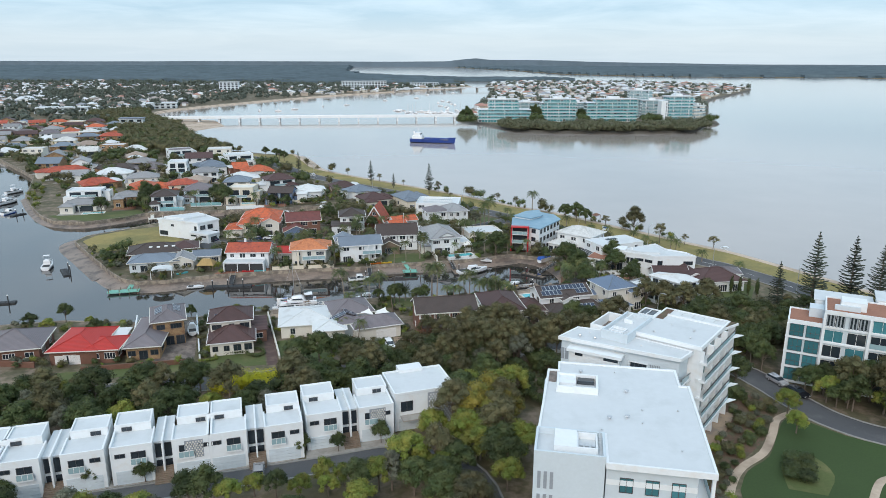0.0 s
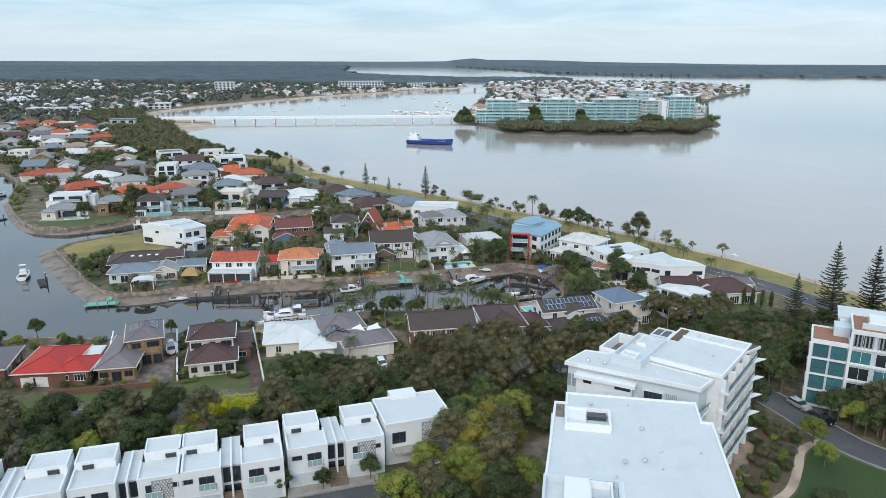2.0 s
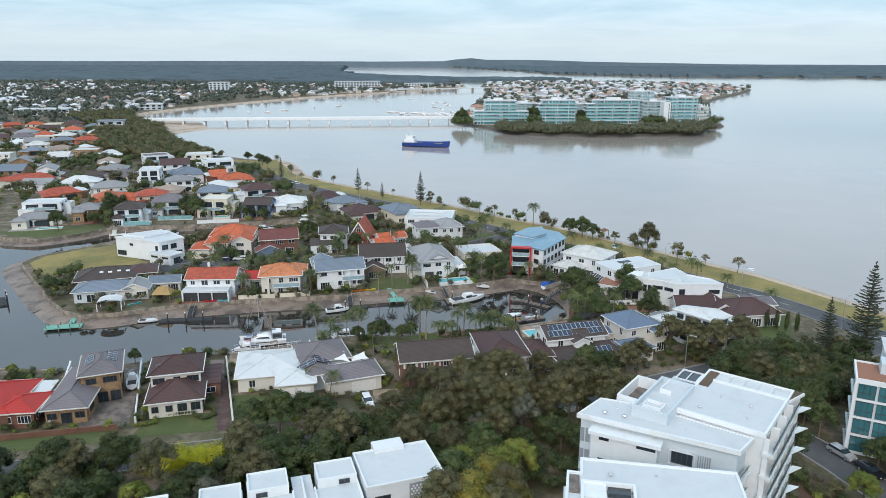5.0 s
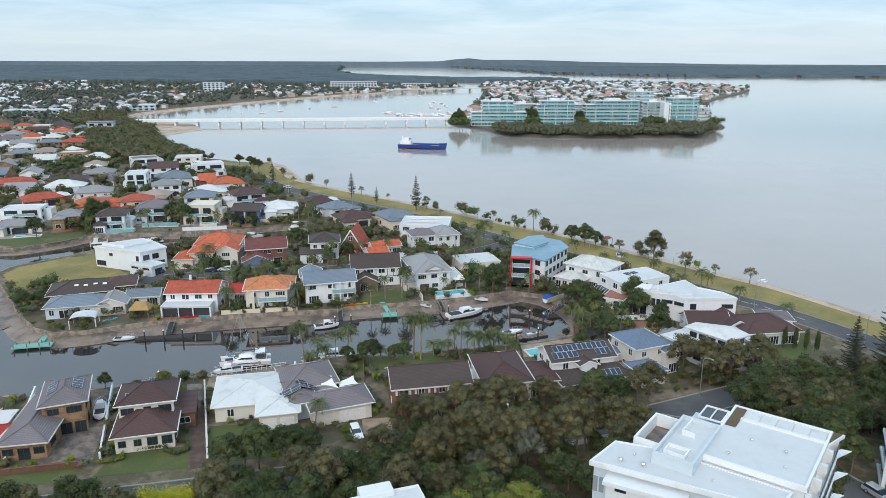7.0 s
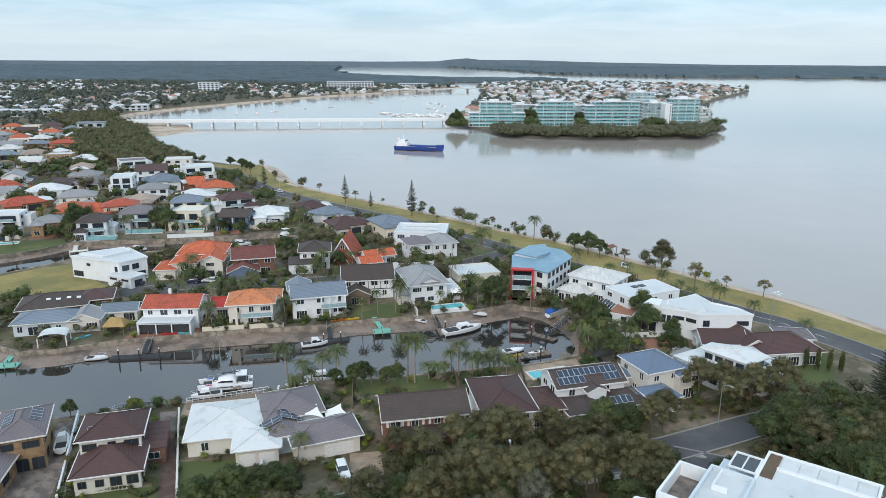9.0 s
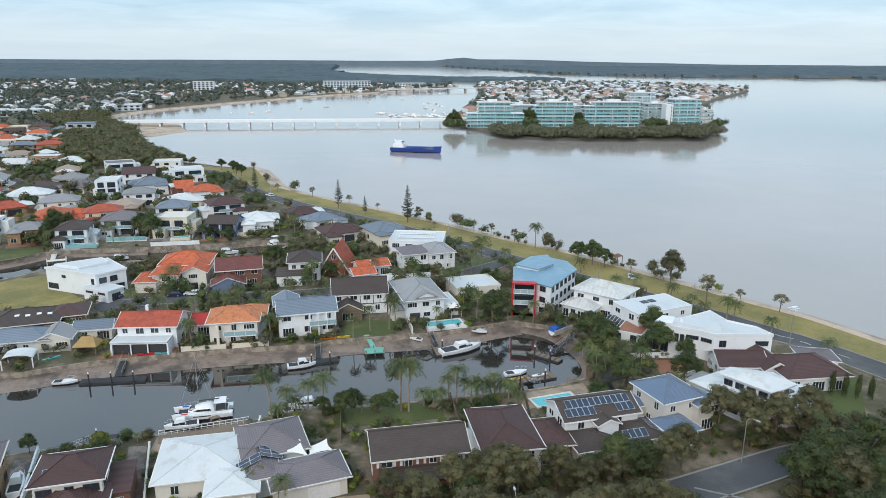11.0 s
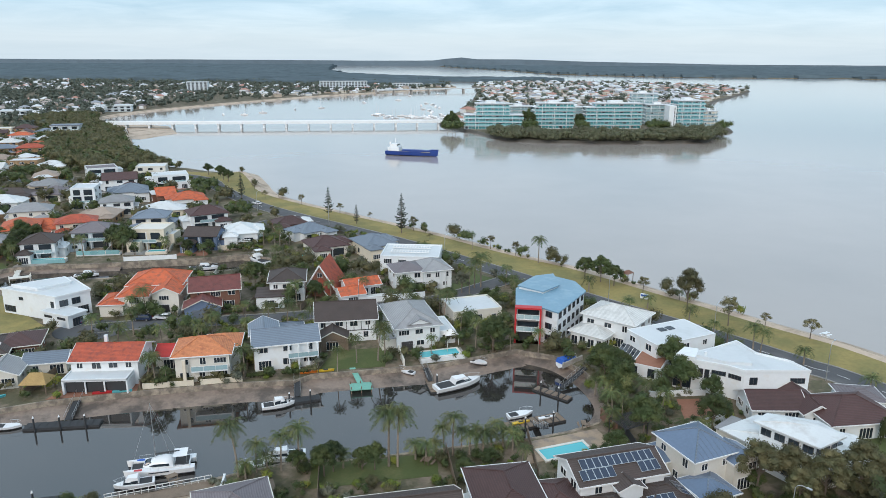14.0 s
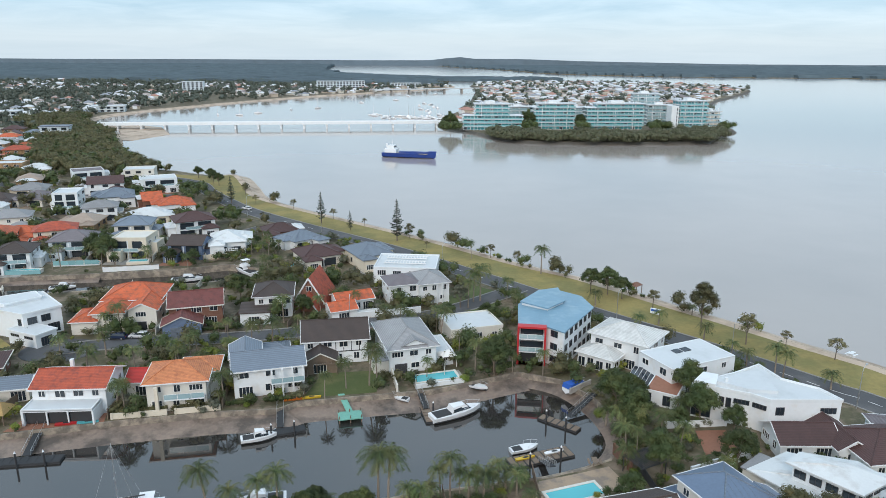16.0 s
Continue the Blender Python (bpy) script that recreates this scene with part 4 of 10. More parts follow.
for corners in (((0.2, -1.0, 3.6), (3.2, -2.6, 3.2), (2.6, 1.0, 4.3), (-0.5, 2.0, 4.4)), ((3.3, -2.4, 3.3), (7.0, -2.4, 3.4), (6.8, 0.6, 3.8), (3.2, 0.2, 3.1))):
    g = Geo()
    n = 8
    c = [Vector(p) for p in corners]
    mid = sum(c, Vector()) / 4
    for i in range(n + 1):
        for j in range(n + 1):
            u, v = i / n, j / n
            p = (c[0] * (1 - u) + c[1] * u) * (1 - v) + (c[3] * (1 - u) + c[2] * u) * v
            pull = 0.18 * (4 * u * (1 - u) * (2 * v - 1) ** 2 + 4 * v * (1 - v) * (2 * u - 1) ** 2)
            g.v.append(tuple(p + (mid - p) * pull))
    g.f = [(i * (n + 1) + j, (i + 1) * (n + 1) + j, (i + 1) * (n + 1) + j + 1, i * (n + 1) + j + 1) for i in range(n) for j in range(n)]
    part("shade_sail", g, SAIL, h, "taut white shade sail", smooth=True)
part("deck", Geo().box(-5, 5, 10, 13.4, 0.0, 0.9), TIMBER, h, "grey timber deck by the canal")

h = house("dark brick two-storey house with a brown tiled roof and white shutters", 7.6, 159.0, 8)
wing(h, 0, 0, 14.2, 8.2, 0, 5.6, REDBRICK, DARKBROWN, "gable", 27, 0.7, "x", f=(0, 4), r=(1, 1), l=(1, 1))
for gx in (-5.3, -1.8, 1.8, 5.3):
    for s in (-1.25, 1.25):
        box_part(h, "shutter", FRAMEW, gx + s - 0.2, gx + s + 0.2, -4.17, -4.11, 3.9, 5.3)
wing(h, 0.5, -5.2, 13, 3.2, 0, 2.8, REDBRICK, DARKBROWN, "skillion", 14, 0.5, f=(3,))

h = house("brown hip-roofed house with a cream side awning", 22.8, 163.5, 6)
wing(h, -1.0, 0, 9.0, 13.2, 0, 4.6, OFFWHITE, MAROONTILE, "hip", 23, 0.6, f=(2, 2), l=(2, 2), r=(2, 2))
wing(h, 6.0, -0.5, 6.4, 8.0, 0, 3.4, REDBRICK, MAROONTILE, "hip", 24, 0.6, f=(2,), r=(2,))
part("awning", Geo().add([(-7.8, -6.5, 3.0), (-5.3, -6.5, 3.5), (-5.3, 3.0, 3.5), (-7.8, 3.0, 3.0), (-7.8, -6.5, 3.08), (-5.3, -6.5, 3.58), (-5.3, 3.0, 3.58), (-7.8, 3.0, 3.08)],
                         [(3, 2, 1, 0), (4, 5, 6, 7), (0, 1, 5, 4), (1, 2, 6, 5), (2, 3, 7, 6), (3, 0, 4, 7)]), SAIL, h, "cream canvas side awning")
posts(h, -7.6, -7.6, 1, -6.3, 0, 3.0)

h = house("white two-storey house with solar panels on dark tiled roof", 38.0, 168.3, 12)
wing(h, 0, 0.4, 13.4, 7.4, 0, 5.5, WHITE, DARKBROWN, "gable", 24, 0.6, "x", f=(0, 2), l=(1, 2), r=(1, 2))
solar_array(h, pose(0.2, -0.75, 6.83, 24, 0, 0), 11, 1)
solar_array(h, pose(-3.6, -2.35, 6.12, 24, 0, 0), 5, 1)
solar_array(h, pose(4.6, -2.35, 6.12, 24, 0, 0), 3, 1)
wing(h, 0.2, -4.2, 3.6, 2.4, 0, 5.0, WHITE, DARKBROWN, "gable", 24, 0.4, "y")
wing(h, -3.4, -6.0, 6.6, 6.0, 0, 3.0, CREAM, DARKBROWN, "hip", 24, 0.5, f=(2,), l=(1,))
wing(h, 5.2, -5.2, 7.2, 6.0, 0, 3.0, CREAM, DARKBROWN, "hip", 24, 0.5, f=(1,), r=(1,))
solar_array(h, pose(4.0, -7.2, 3.75, 25, 0, 0), 4, 1)
solar_array(h, pose(7.9, -5.4, 3.8, 25, 0, 90), 3, 1)

h = house("pale two-storey house with navy metal hip roofs", 52.8, 173.3, 19)
wing(h, 0, 0, 8.2, 8.6, 0, 5.8, OFFWHITE, BLUEHIP, "hip", 26, 0.5, f=(1, 2), l=(1, 2), r=(1, 2), ridge_mat=SLATEBLUE)
wing(h, 4.4, -3.6, 4.6, 4.6, 0, 5.0, OFFWHITE, BLUEHIP, "gable", 26, 0.4, "y", f=(1, 2), r=(0, 1), ridge_mat=SLATEBLUE)
wing(h, -3.4, -6.6, 5.6, 5.4, 0, 2.9, OFFWHITE, BLUEHIP, "hip", 24, 0.5, ridge_mat=SLATEBLUE)
wing(h, -5.2, 3.4, 4.6, 4.6, 0, 2.9, OFFWHITE, BLUEHIP, "hip", 24, 0.5, l=(1,), ridge_mat=SLATEBLUE)
for hw, hd, hx, hy, zz in ((8.2, 8.6, 0, 0, 5.98), (5.6, 5.4, -3.4, -6.6, 3.08)):
    rib = Geo()
    k = math.tan(radians(26 if hw > 7 else 24))
    b_ = min(hw, hd) / 2 + 0.5
    for i in range(-4, 5):
        x_ = i * (hw / 9)
        run = min(b_, hd / 2 + 0.5, hw / 2 + 0.5 - abs(x_))
        if run > 0.5:
            rib.tube((x_ + hx, hy - hd / 2 - 0.5, zz + 0.03), (x_ + hx, hy - hd / 2 - 0.5 + run, zz + 0.03 + run * k), 0.03, 0.03, 4)
    part("roof_rib", rib, SLATEBLUE, h)

c = (70.8, 175.5)
h = house("long white house with broad low sheet roofs and an upper floor", *c, 0)
P = [(61.0, 180.0), (68.2, 167.6), (78.4, 170.4), (80.2, 177.0), (68.8, 183.6)]
poly_wing(h, c, P, 0, 3.6, WHITE, WHITEMETAL, 1.2, rise=0.9)
edge_windows(h, c, P[0], P[1], 1.7, 6, 1.8, 1.3)
edge_windows(h, c, P[1], P[2], 1.7, 4, 1.8, 1.5)
Q = [(64.8, 177.0), (69.9, 169.9), (75.0, 172.4), (73.4, 176.4), (67.9, 178.9)]
poly_wing(h, c, Q, 4.0, 6.6, WHITE, WHITEMETAL, 1.1, rise=0.9)
edge_windows(h, c, Q[0], Q[1], 5.5, 4, 1.6, 1.2)
edge_windows(h, c, Q[1], Q[2], 5.5, 3, 1.4, 1.2)
part("annexe_roof", Geo().prism([(-11.4, 5.8), (-8.2, 1.6), (-3.4, 5.4), (-6.6, 9.4)], 3.5, 3.75), GREYTILE, h, "flat grey annexe roof")
part("annexe_wall", Geo().prism([(-11.0, 5.8), (-8.2, 2.0), (-3.8, 5.4), (-6.6, 9.0)], -0.1, 3.5), OFFWHITE, h)
part("skylight", Geo().obox(4.6, -1.6, 2.2, 1.6, 4.4, 4.75, 20), GLASS, h, "raised glass roof lantern")

h = house("rambling maroon-tiled white house behind the esplanade", 82.0, 188.6, 0)
wing(h, -7.2, 3.0, 9.5, 6.8, 0, 3.0, WHITE, MAROONTILE, "gable", 28, 0.6, "x", f=(2,), l=(2,), turn=-4)
wing(h, 4.4, -1.2, 12.8, 10.5, 0, 3.0, WHITE, MAROONTILE, "hip", 24, 0.6, f=(3,), r=(2,), turn=4)
wing(h, -1.4, 2.0, 5, 9.0, 0, 3.0, WHITE, MAROONTILE, "gable", 30, 0.5, "y", f=(1,))
wing(h, 10.4, 4.4, 7.0, 6.0, 0, 2.9, WHITE, GREYPURPLE, "hip", 16, 0.5, r=(2,), turn=-12)

# ---- houses along the far bank ----
h = house("white house with a brick-red tiled roof and wide terrace", -50.9, 213.6, 0)
wing(h, 0, 1.2, 12.8, 8.6, 0, 5.3, WHITE, REDORANGE, "gable", 22, 0.6, "x", r=(1, 2), f=(0, 4))
wing(h, -0.6, -4.8, 12.2, 4.6, 2.6, 2.9, WHITE, WHITEROOF, "flat", parapet=0.25)
box_part(h, "wall", WHITE, -6.7, -6.3, -7.1, -3.1, 0, 2.6)
box_part(h, "wall", WHITE, 5.3, 5.6, -7.1, -3.1, 0, 2.6)
posts(h, -2.4, 1.2, 2, -6.9, 0, 2.6)
# dark cloth screens that also stand in for the shade inside the porch openings
for sx0, sx1 in ((-6.2, -2.55), (-2.25, 1.05), (1.35, 5.2)):
    box_part(h, "shade_screen", DARKTRIM, sx0, sx1, -6.6, -6.55, 0.25, 2.45)
box_part(h, "sliding_door", GLASS, -6.2, 5.2, -3.3, -3.22, 0.05, 2.5)
wing(h, 10.5, 6.5, 6, 6, 0, 3.0, OFFWHITE, REDTILE, "gable", 24, 0.5, "x", f=(1,))
chimney(h, -2.0, 3.8, 6.4, 7.8)

h = house("pale two-storey house with an orange tiled hip roof", -32.6, 214.8, 7)
wing(h, 0, 0.5, 10.4, 8.8, 0, 5.6, OFFWHITE, ORANGETILE, "hip", 24, 0.7, f=(3, 3), r=(2, 2), l=(2, 2), ridge_mat=ORANGETILE)
wing(h, 3.4, 4.0, 6.5, 6.5, 0, 5.2, OFFWHITE, ORANGETILE, "hip", 24, 0.6, r=(1, 1))
balcony(h, 1.5, -4.6, 7, 1.6, 2.9)
box_part(h, "pillar", CREAM, -3.6, -3.0, -5.4, -4.8, 0, 5.4)

h = house("white two-storey house with a blue-grey roof and balcony columns", -17.0, 219.6, 12)
wing(h, 0, 0.8, 13.2, 8.4, 0, 5.7, WHITE, SLATEBLUE, "gable", 24, 0.6, "x", f=(3, 3), r=(1, 1), l=(1, 1))
wing(h, -4.2, 6.2, 5.6, 7.0, 0, 5.7, WHITE, SLATEBLUE, "gable", 26, 0.5, "y", l=(1, 1))
posts(h, 0.4, 6.2, 4, -4.6, 0, 5.6, WHITE, 0.16)
balcony(h, 3.3, -4.2, 6.2, 1.6, 2.9, glass=True)
wing(h, 0.5, 12, 8, 5, 0, 3.0, WHITE, SLATEBLUE, "hip", 22, 0.5)

h = house("half-timbered white house with dark brown roof", -5.3, 234.4, 6)
wing(h, 0, 0, 13.4, 9.0, 0, 5.6, WHITE, DARKBROWN, "gable", 30, 0.7, "x", f=(3, 4), l=(1, 2), r=(1, 2))
for i in range(9):
    x_ = -6.6 + i * 1.65
    box_part(h, "timber_stud", DARKTRIM, x_ - 0.07, x_ + 0.07, -4.56, -4.5, 2.7, 5.5)
box_part(h, "timber_rail", DARKTRIM, -6.7, 6.7, -4.57, -4.5, 2.6, 2.8)
wing(h, -3.2, -6.2, 6.4, 6.0, 0, 2.8, TIMBER, DARKBROWN, "gable", 28, 0.5, "y", f=(1,), l=(1,))

h = house("white house with a long grey tiled roof above a raised pool", 10.2, 230.0, 13)
wing(h, 0, 2.5, 9.8, 15.5, 0, 5.3, WHITE, GREYTILE, "hip", 24, 0.7, f=(1, 3), l=(2, 3), r=(1, 3))
ga, fill, rdg, _ = gable_roof(4.8, 3.6, 6.0, 24, 0.35, "y", 0.14)
part("gablet_roof", ga, GREYTILE, h, m=pose(0.3, -3.6, 0))
part("gablet", fill, WHITE, h, "white louvred gablet", m=pose(0.3, -3.6, 0))
garage_door(h, -2.6, -5.27, 0, 2.6, 2.1, FRAMED)
wing(h, 6.8, 0.5, 4.4, 9, 0, 2.8, WHITE, WHITEROOF, "flat", f=(1,))
wing(h, -6.2, -1.5, 3.6, 5, 0, 2.6, OFFWHITE, GREYTILE, "skillion", 4, 0.3)
tent = Geo().add([(6.2, -5.6, 2.5), (9.4, -5.6, 2.5), (9.4, -2.4, 2.5), (6.2, -2.4, 2.5), (7.8, -4.0, 3.5)], [(0, 1, 4), (1, 2, 4), (2, 3, 4), (3, 0, 4), (3, 2, 1, 0)])
part("sun_canopy", tent, SAIL, h, "white pointed sun canopy")
for px_, py_ in ((6.3, -5.5), (9.3, -5.5), (9.3, -2.5), (6.3, -2.5)):
    box_part(h, "post", FRAMEW, px_ - 0.05, px_ + 0.05, py_ - 0.05, py_ + 0.05, 0, 2.5)

h = house("white flat-roofed bungalow behind a clipped garden", 25.2, 244.6, 13)
wing(h, 0, 0, 12.6, 10.2, 0, 3.3, OFFWHITE, WHITEROOF, "flat", f=(3,), r=(2,), parapet=0.35)

c = (42.6, 236.5)
h = house("three-storey white house with curved blue roof and red balcony frame", *c, 0)
P = [(34.0, 229.2), (39.3, 228.0), (42.4, 224.2), (52.0, 238.2), (51.3, 245.6), (46.9, 250.2), (41.8, 248.0), (36.2, 241.0)]
poly_wing(h, c, P, 0, 8.2, WHITE, BLUEMETAL, 0.5, rise=0.25)
Q = [(36.5, 240.6), (41.4, 236.0), (46.0, 240.6), (46.6, 249.2), (41.8, 247.4)]
poly_wing(h, c, Q, 8.2, 9.2, WHITE, BLUEMETAL, 0.5)
for z_ in (1.6, 4.4, 7.2):
    edge_windows(h, c, P[2], P[3], z_, 6, 1.5, 1.5)
    edge_windows(h, c, P[1], P[2], z_, 1, 1.8, 1.4)
    edge_windows(h, c, P[7], P[0], z_, 3, 1.4, 1.3)
fr = pose(36.6 - c[0], 228.5 - c[1], 0, 0, 0, -12)
g = lattice([-3.0, 2.6], [-0.4, 8.2], 0.4, -1.9, -0.1)
part("balcony_frame", g, REDPAINT, h, "bright red portal frame", m=fr)
for z_ in (3.0, 5.9):
    balcony(h, 0, -1.0, 5.2, 1.7, z_, m=fr)
    part("recess", Geo().box(-2.4, 2.4, -0.16, -0.1, z_ + 0.1, z_ + 2.2), GLASS, h, m=fr)
part("garage_door", Geo().box(-2.3, 1.0, -0.18, -0.11, 0.0, 2.4), DARKTRIM, h, m=fr)

h = house("white two-storey house with pale tiled hip roofs", 57.6, 229.0, -42)
wing(h, 0, 0.0, 12.4, 10.0, 0, 6.0, WHITE, PALEROOF, "hip", 20, 0.6, f=(2, 3), l=(1, 2), r=(2, 3))
wing(h, -2.8, -6.2, 8.0, 6.6, 0, 3.0, WHITE, PALEROOF, "hip", 20, 0.5, f=(4,), l=(2,), r=(2,))

h = house("white two-storey house with roof skylights and a glazed sunroom", 65.4, 217.6, 21)
wing(h, 0.4, -0.2, 16.0, 9.6, 0, 5.9, WHITE, WHITEROOF, "flat", f=(2, 3), r=(1, 2), l=(1, 2), parapet=0.15)
for sx in (-1.6, 0.6):
    g = Geo()
    for i in range(4):
        g.box(sx + i * 0.45, sx + i * 0.45 + 0.36, 0.6, 2.2, 5.9, 6.15)
    part("skylight", g, GLASS, h, "barrel skylight in the roof")
lo = pose(-9.0, -2.5, 0, 0, 0, -55)
part("wall", Geo().box(-1.0, 5.0, -4.5, 4.5, 0, 2.9), WHITE, h, m=lo)
part("roof_deck", Geo().box(-0.7, 4.7, -4.2, 4.2, 2.9, 3.05), BRICKPAVE, h, "planted brown roof deck", m=lo)
g = Geo()
for i in range(6):
    g.tube((-5.5 + i * 0.9, -4, 2.2), (-5.5 + i * 0.9, 4.5, 3.0), 0.05, 0.05, 4)
part("sunroom_rib", g, FRAMEW, h, m=lo)
part("sunroom_glass", Geo().add([(-5.6, -4, 2.15), (-1.0, -4, 2.15), (-1.0, 4.5, 2.95), (-5.6, 4.5, 2.95), (-5.6, -4, 0), (-1.0, -4, 0)], [(0, 1, 2, 3), (4, 5, 1, 0)]), GLASS, h, m=lo)
for sy in (-2.5, 1.0):
    q = lo @ Vector((2.0 + sy, -4.5, 1.4))
    window(h, q.x, q.y, q.z, -55, 1.4, 2.0, True)
claim(57, 215, 12, 10, -34)

c = (73.0, 202.5)
h = house("large white modern house with flat roofs and tall glazing", *c, 0)
P = [(61.2, 203.6), (69.6, 199.0), (71.9, 196.6), (84.2, 195.8), (82.7, 200.3), (78.0, 204.4), (77.0, 210.6), (70.6, 207.2)]
poly_wing(h, c, P, 0, 6.0, WHITE, WHITEROOF, 0.15, parapet=0.35)
edge_windows(h, c, P[0], P[1], 4.2, 2, 1.6, 2.4, lo=0.0, hi=0.36)
edge_windows(h, c, P[0], P[1], 1.6, 2, 1.6, 2.4, lo=0.0, hi=0.36)
edge_windows(h, c, P[0], P[1], 4.0, 2, 0.9, 1.9, lo=0.46, hi=0.7)
edge_windows(h, c, P[0], P[1], 4.6, 1, 2.6, 0.9, lo=0.72, hi=1.0)
edge_windows(h, c, P[1], P[2], 4.6, 1, 2.4, 0.9)
edge_windows(h, c, P[2], P[3], 4.3, 1, 1.5, 1.5, lo=0.05, hi=0.25)
edge_windows(h, c, P[2], P[3], 4.4, 1, 2.8, 1.1, lo=0.7, hi=0.95)
edge_windows(h, c, P[2], P[3], 1.5, 2, 1.6, 1.2, lo=0.2, hi=0.9)
edge_windows(h, c, P[3], P[4], 4.4, 1, 1.6, 1.2)
for z_ in (1.6, 4.3):
    edge_windows(h, c, P[7], P[0], z_, 3, 2.3, 2.2)
part("roof_step", Geo().prism([(-11.7, 1.0), (-8.6, -0.9), (-6.2, 3.2), (-8.6, 4.4)], 6.3, 7.1), WHITE, h)
part("roof_step", Geo().prism([(-8.5, 1.6), (-3.4, -2.6), (1.5, -3.6), (2.6, 4.6), (-2.0, 4.0)], 6.28, 6.9), WHITEROOF, h)
part("roof_vent", Geo().box(-6.2, -5.7, 0.4, 0.9, 6.2, 7.6), WHITE, h)

# ---- the point and the second row ----
h = house("maroon hip-roofed brick bungalow with skylights", -81.6, 223.5, 16)
wing(h, -2, 0.5, 15, 10.5, 0, 2.9, REDBRICK, DARKBROWN, "hip", 20, 0.7, f=(4,), l=(2,))
wing(h, 7, 2.5, 8, 8, 0, 2.9, REDBRICK, MAROONTILE, "hip", 20, 0.7, f=(2,), r=(2,))
for i in range(4):
    part("skylight", Geo().box(-0.5, 0.5, -0.35, 0.35, 0, 0.12), FRAMEW, h, "white skylight", m=pose(-3 + i * 2.3, -1.8 - 0.5 * (i % 2), 4.3, 20, 0, 0))

h = house("grey-tiled waterside bungalow with pale walls", -78.0, 212.0, 10)
wing(h, -1.5, 0, 14, 7.5, 0, 2.9, GREYWALL, SLATEBLUE, "hip", 22, 0.6, f=(5,), l=(2,))
wing(h, 6.5, -0.6, 7, 6.5, 0, 2.9, OFFWHITE, GREYTILE, "gable", 24, 0.5, "y", f=(2,), r=(1,))
wing(h, 13.5, 4.0, 8, 5.5, 0, 2.8, OFFWHITE, SLATEBLUE, "gable", 22, 0.5, "x", f=(2,))

carport = thing("carport", pose(-74.6, 202.6, 2.0, 0, 0, 12), "white barrel-vaulted boat shelter on posts", "carport")
g = Geo()
for i in range(9):
    a, b_ = math.pi * i / 9, math.pi * (i + 1) / 9
    g.add([(-3 * math.cos(a), -2.2, 2.2 + 0.9 * math.sin(a)), (-3 * math.cos(b_), -2.2, 2.2 + 0.9 * math.sin(b_)), (-3 * math.cos(b_), 2.2, 2.2 + 0.9 * math.sin(b_)), (-3 * math.cos(a), 2.2, 2.2 + 0.9 * math.sin(a))], [(0, 1, 2, 3)])
part("vault", g, WHITEMETAL, carport, smooth=True)
for px_ in (-2.9, 2.9):
    for py_ in (-2.1, 2.1):
        part("post", Geo().box(px_ - 0.1, px_ + 0.1, py_ - 0.1, py_ + 0.1, 0, 2.2), FRAMEW, carport)

hut = thing("tiki_hut", pose(-63.0, 208.5, 2.0), "thatched straw shelter above the seawall", "shelter")
part("thatch", Geo().add([(-2.6, -2.2, 2.2), (2.6, -2.2, 2.2), (2.6, 2.2, 2.2), (-2.6, 2.2, 2.2), (-1.2, 0, 3.9), (1.2, 0, 3.9)], [(0, 1, 5, 4), (1, 2, 5), (2, 3, 4, 5), (3, 0, 4), (3, 2, 1, 0)]),
     mat("straw_thatch", (0.36, 0.24, 0.1), 0.95, var=0.25, big=0.8, fine=5), hut)
for px_ in (-2.2, 2.2):
    for py_ in (-1.8, 1.8):
        part("post", Geo().tube((px_, py_, 0), (px_, py_, 2.3), 0.1, 0.1), TIMBER, hut)

c = (-80.5, 253.5)
h = house("white modern flat-roofed house on the second canal", *c, 0)
P = [(-92.6, 253.6), (-76.3, 246.2), (-70.4, 252.0), (-79.2, 262.0)]
poly_wing(h, c, P, 0, 6.0, WHITE, WHITEROOF, 0.35, parapet=0.25)
Q = [(-90.2, 254.4), (-82.5, 251.2), (-77.0, 256.6), (-80.2, 260.4)]
poly_wing(h, c, Q, 6.2, 6.75, WHITE, WHITEROOF, 0.3, parapet=0.12)
edge_windows(h, c, P[0], P[1], 4.5, 1, 1.4, 0.8, lo=0.3, hi=0.42)
edge_windows(h, c, P[0], P[1], 4.2, 1, 1.0, 1.6, lo=0.9, hi=0.98)
edge_windows(h, c, P[1], P[2], 4.3, 2, 2.0, 1.6, lo=0.05, hi=0.75)
edge_windows(h, c, P[1], P[2], 1.5, 1, 2.6, 2.2, lo=0.55, hi=0.95)
edge_windows(h, c, P[2], P[3], 4.3, 4, 1.8, 1.5)
edge_windows(h, c, P[3], P[0], 4.3, 3, 1.8, 1.5)
edge_windows(h, c, P[0], P[1], 1.4, 1, 3.6, 1.6, lo=0.0, hi=0.25)
G = [(-79.2, 244.9), (-71.4, 241.0), (-68.8, 245.2), (-76.6, 249.2)]
poly_wing(h, c, G, 0, 3.0, WHITE, WHITEROOF, 0.35, parapet=0.1)
edge_windows(h, c, G[0], G[1], 2.3, 2, 2.6, 0.6)
edge_windows(h, c, G[1], G[2], 1.25, 1, 2.6, 2.0)
for i in range(9):
    part("roof_slat", Geo().box(-3.0, 3.0, -0.06, 0.06, 6.95, 7.02), FRAMEW, h, m=pose(-1.0 + i * 0.35, 4.4 - i * 0.33, 0, 0, 0, 44))

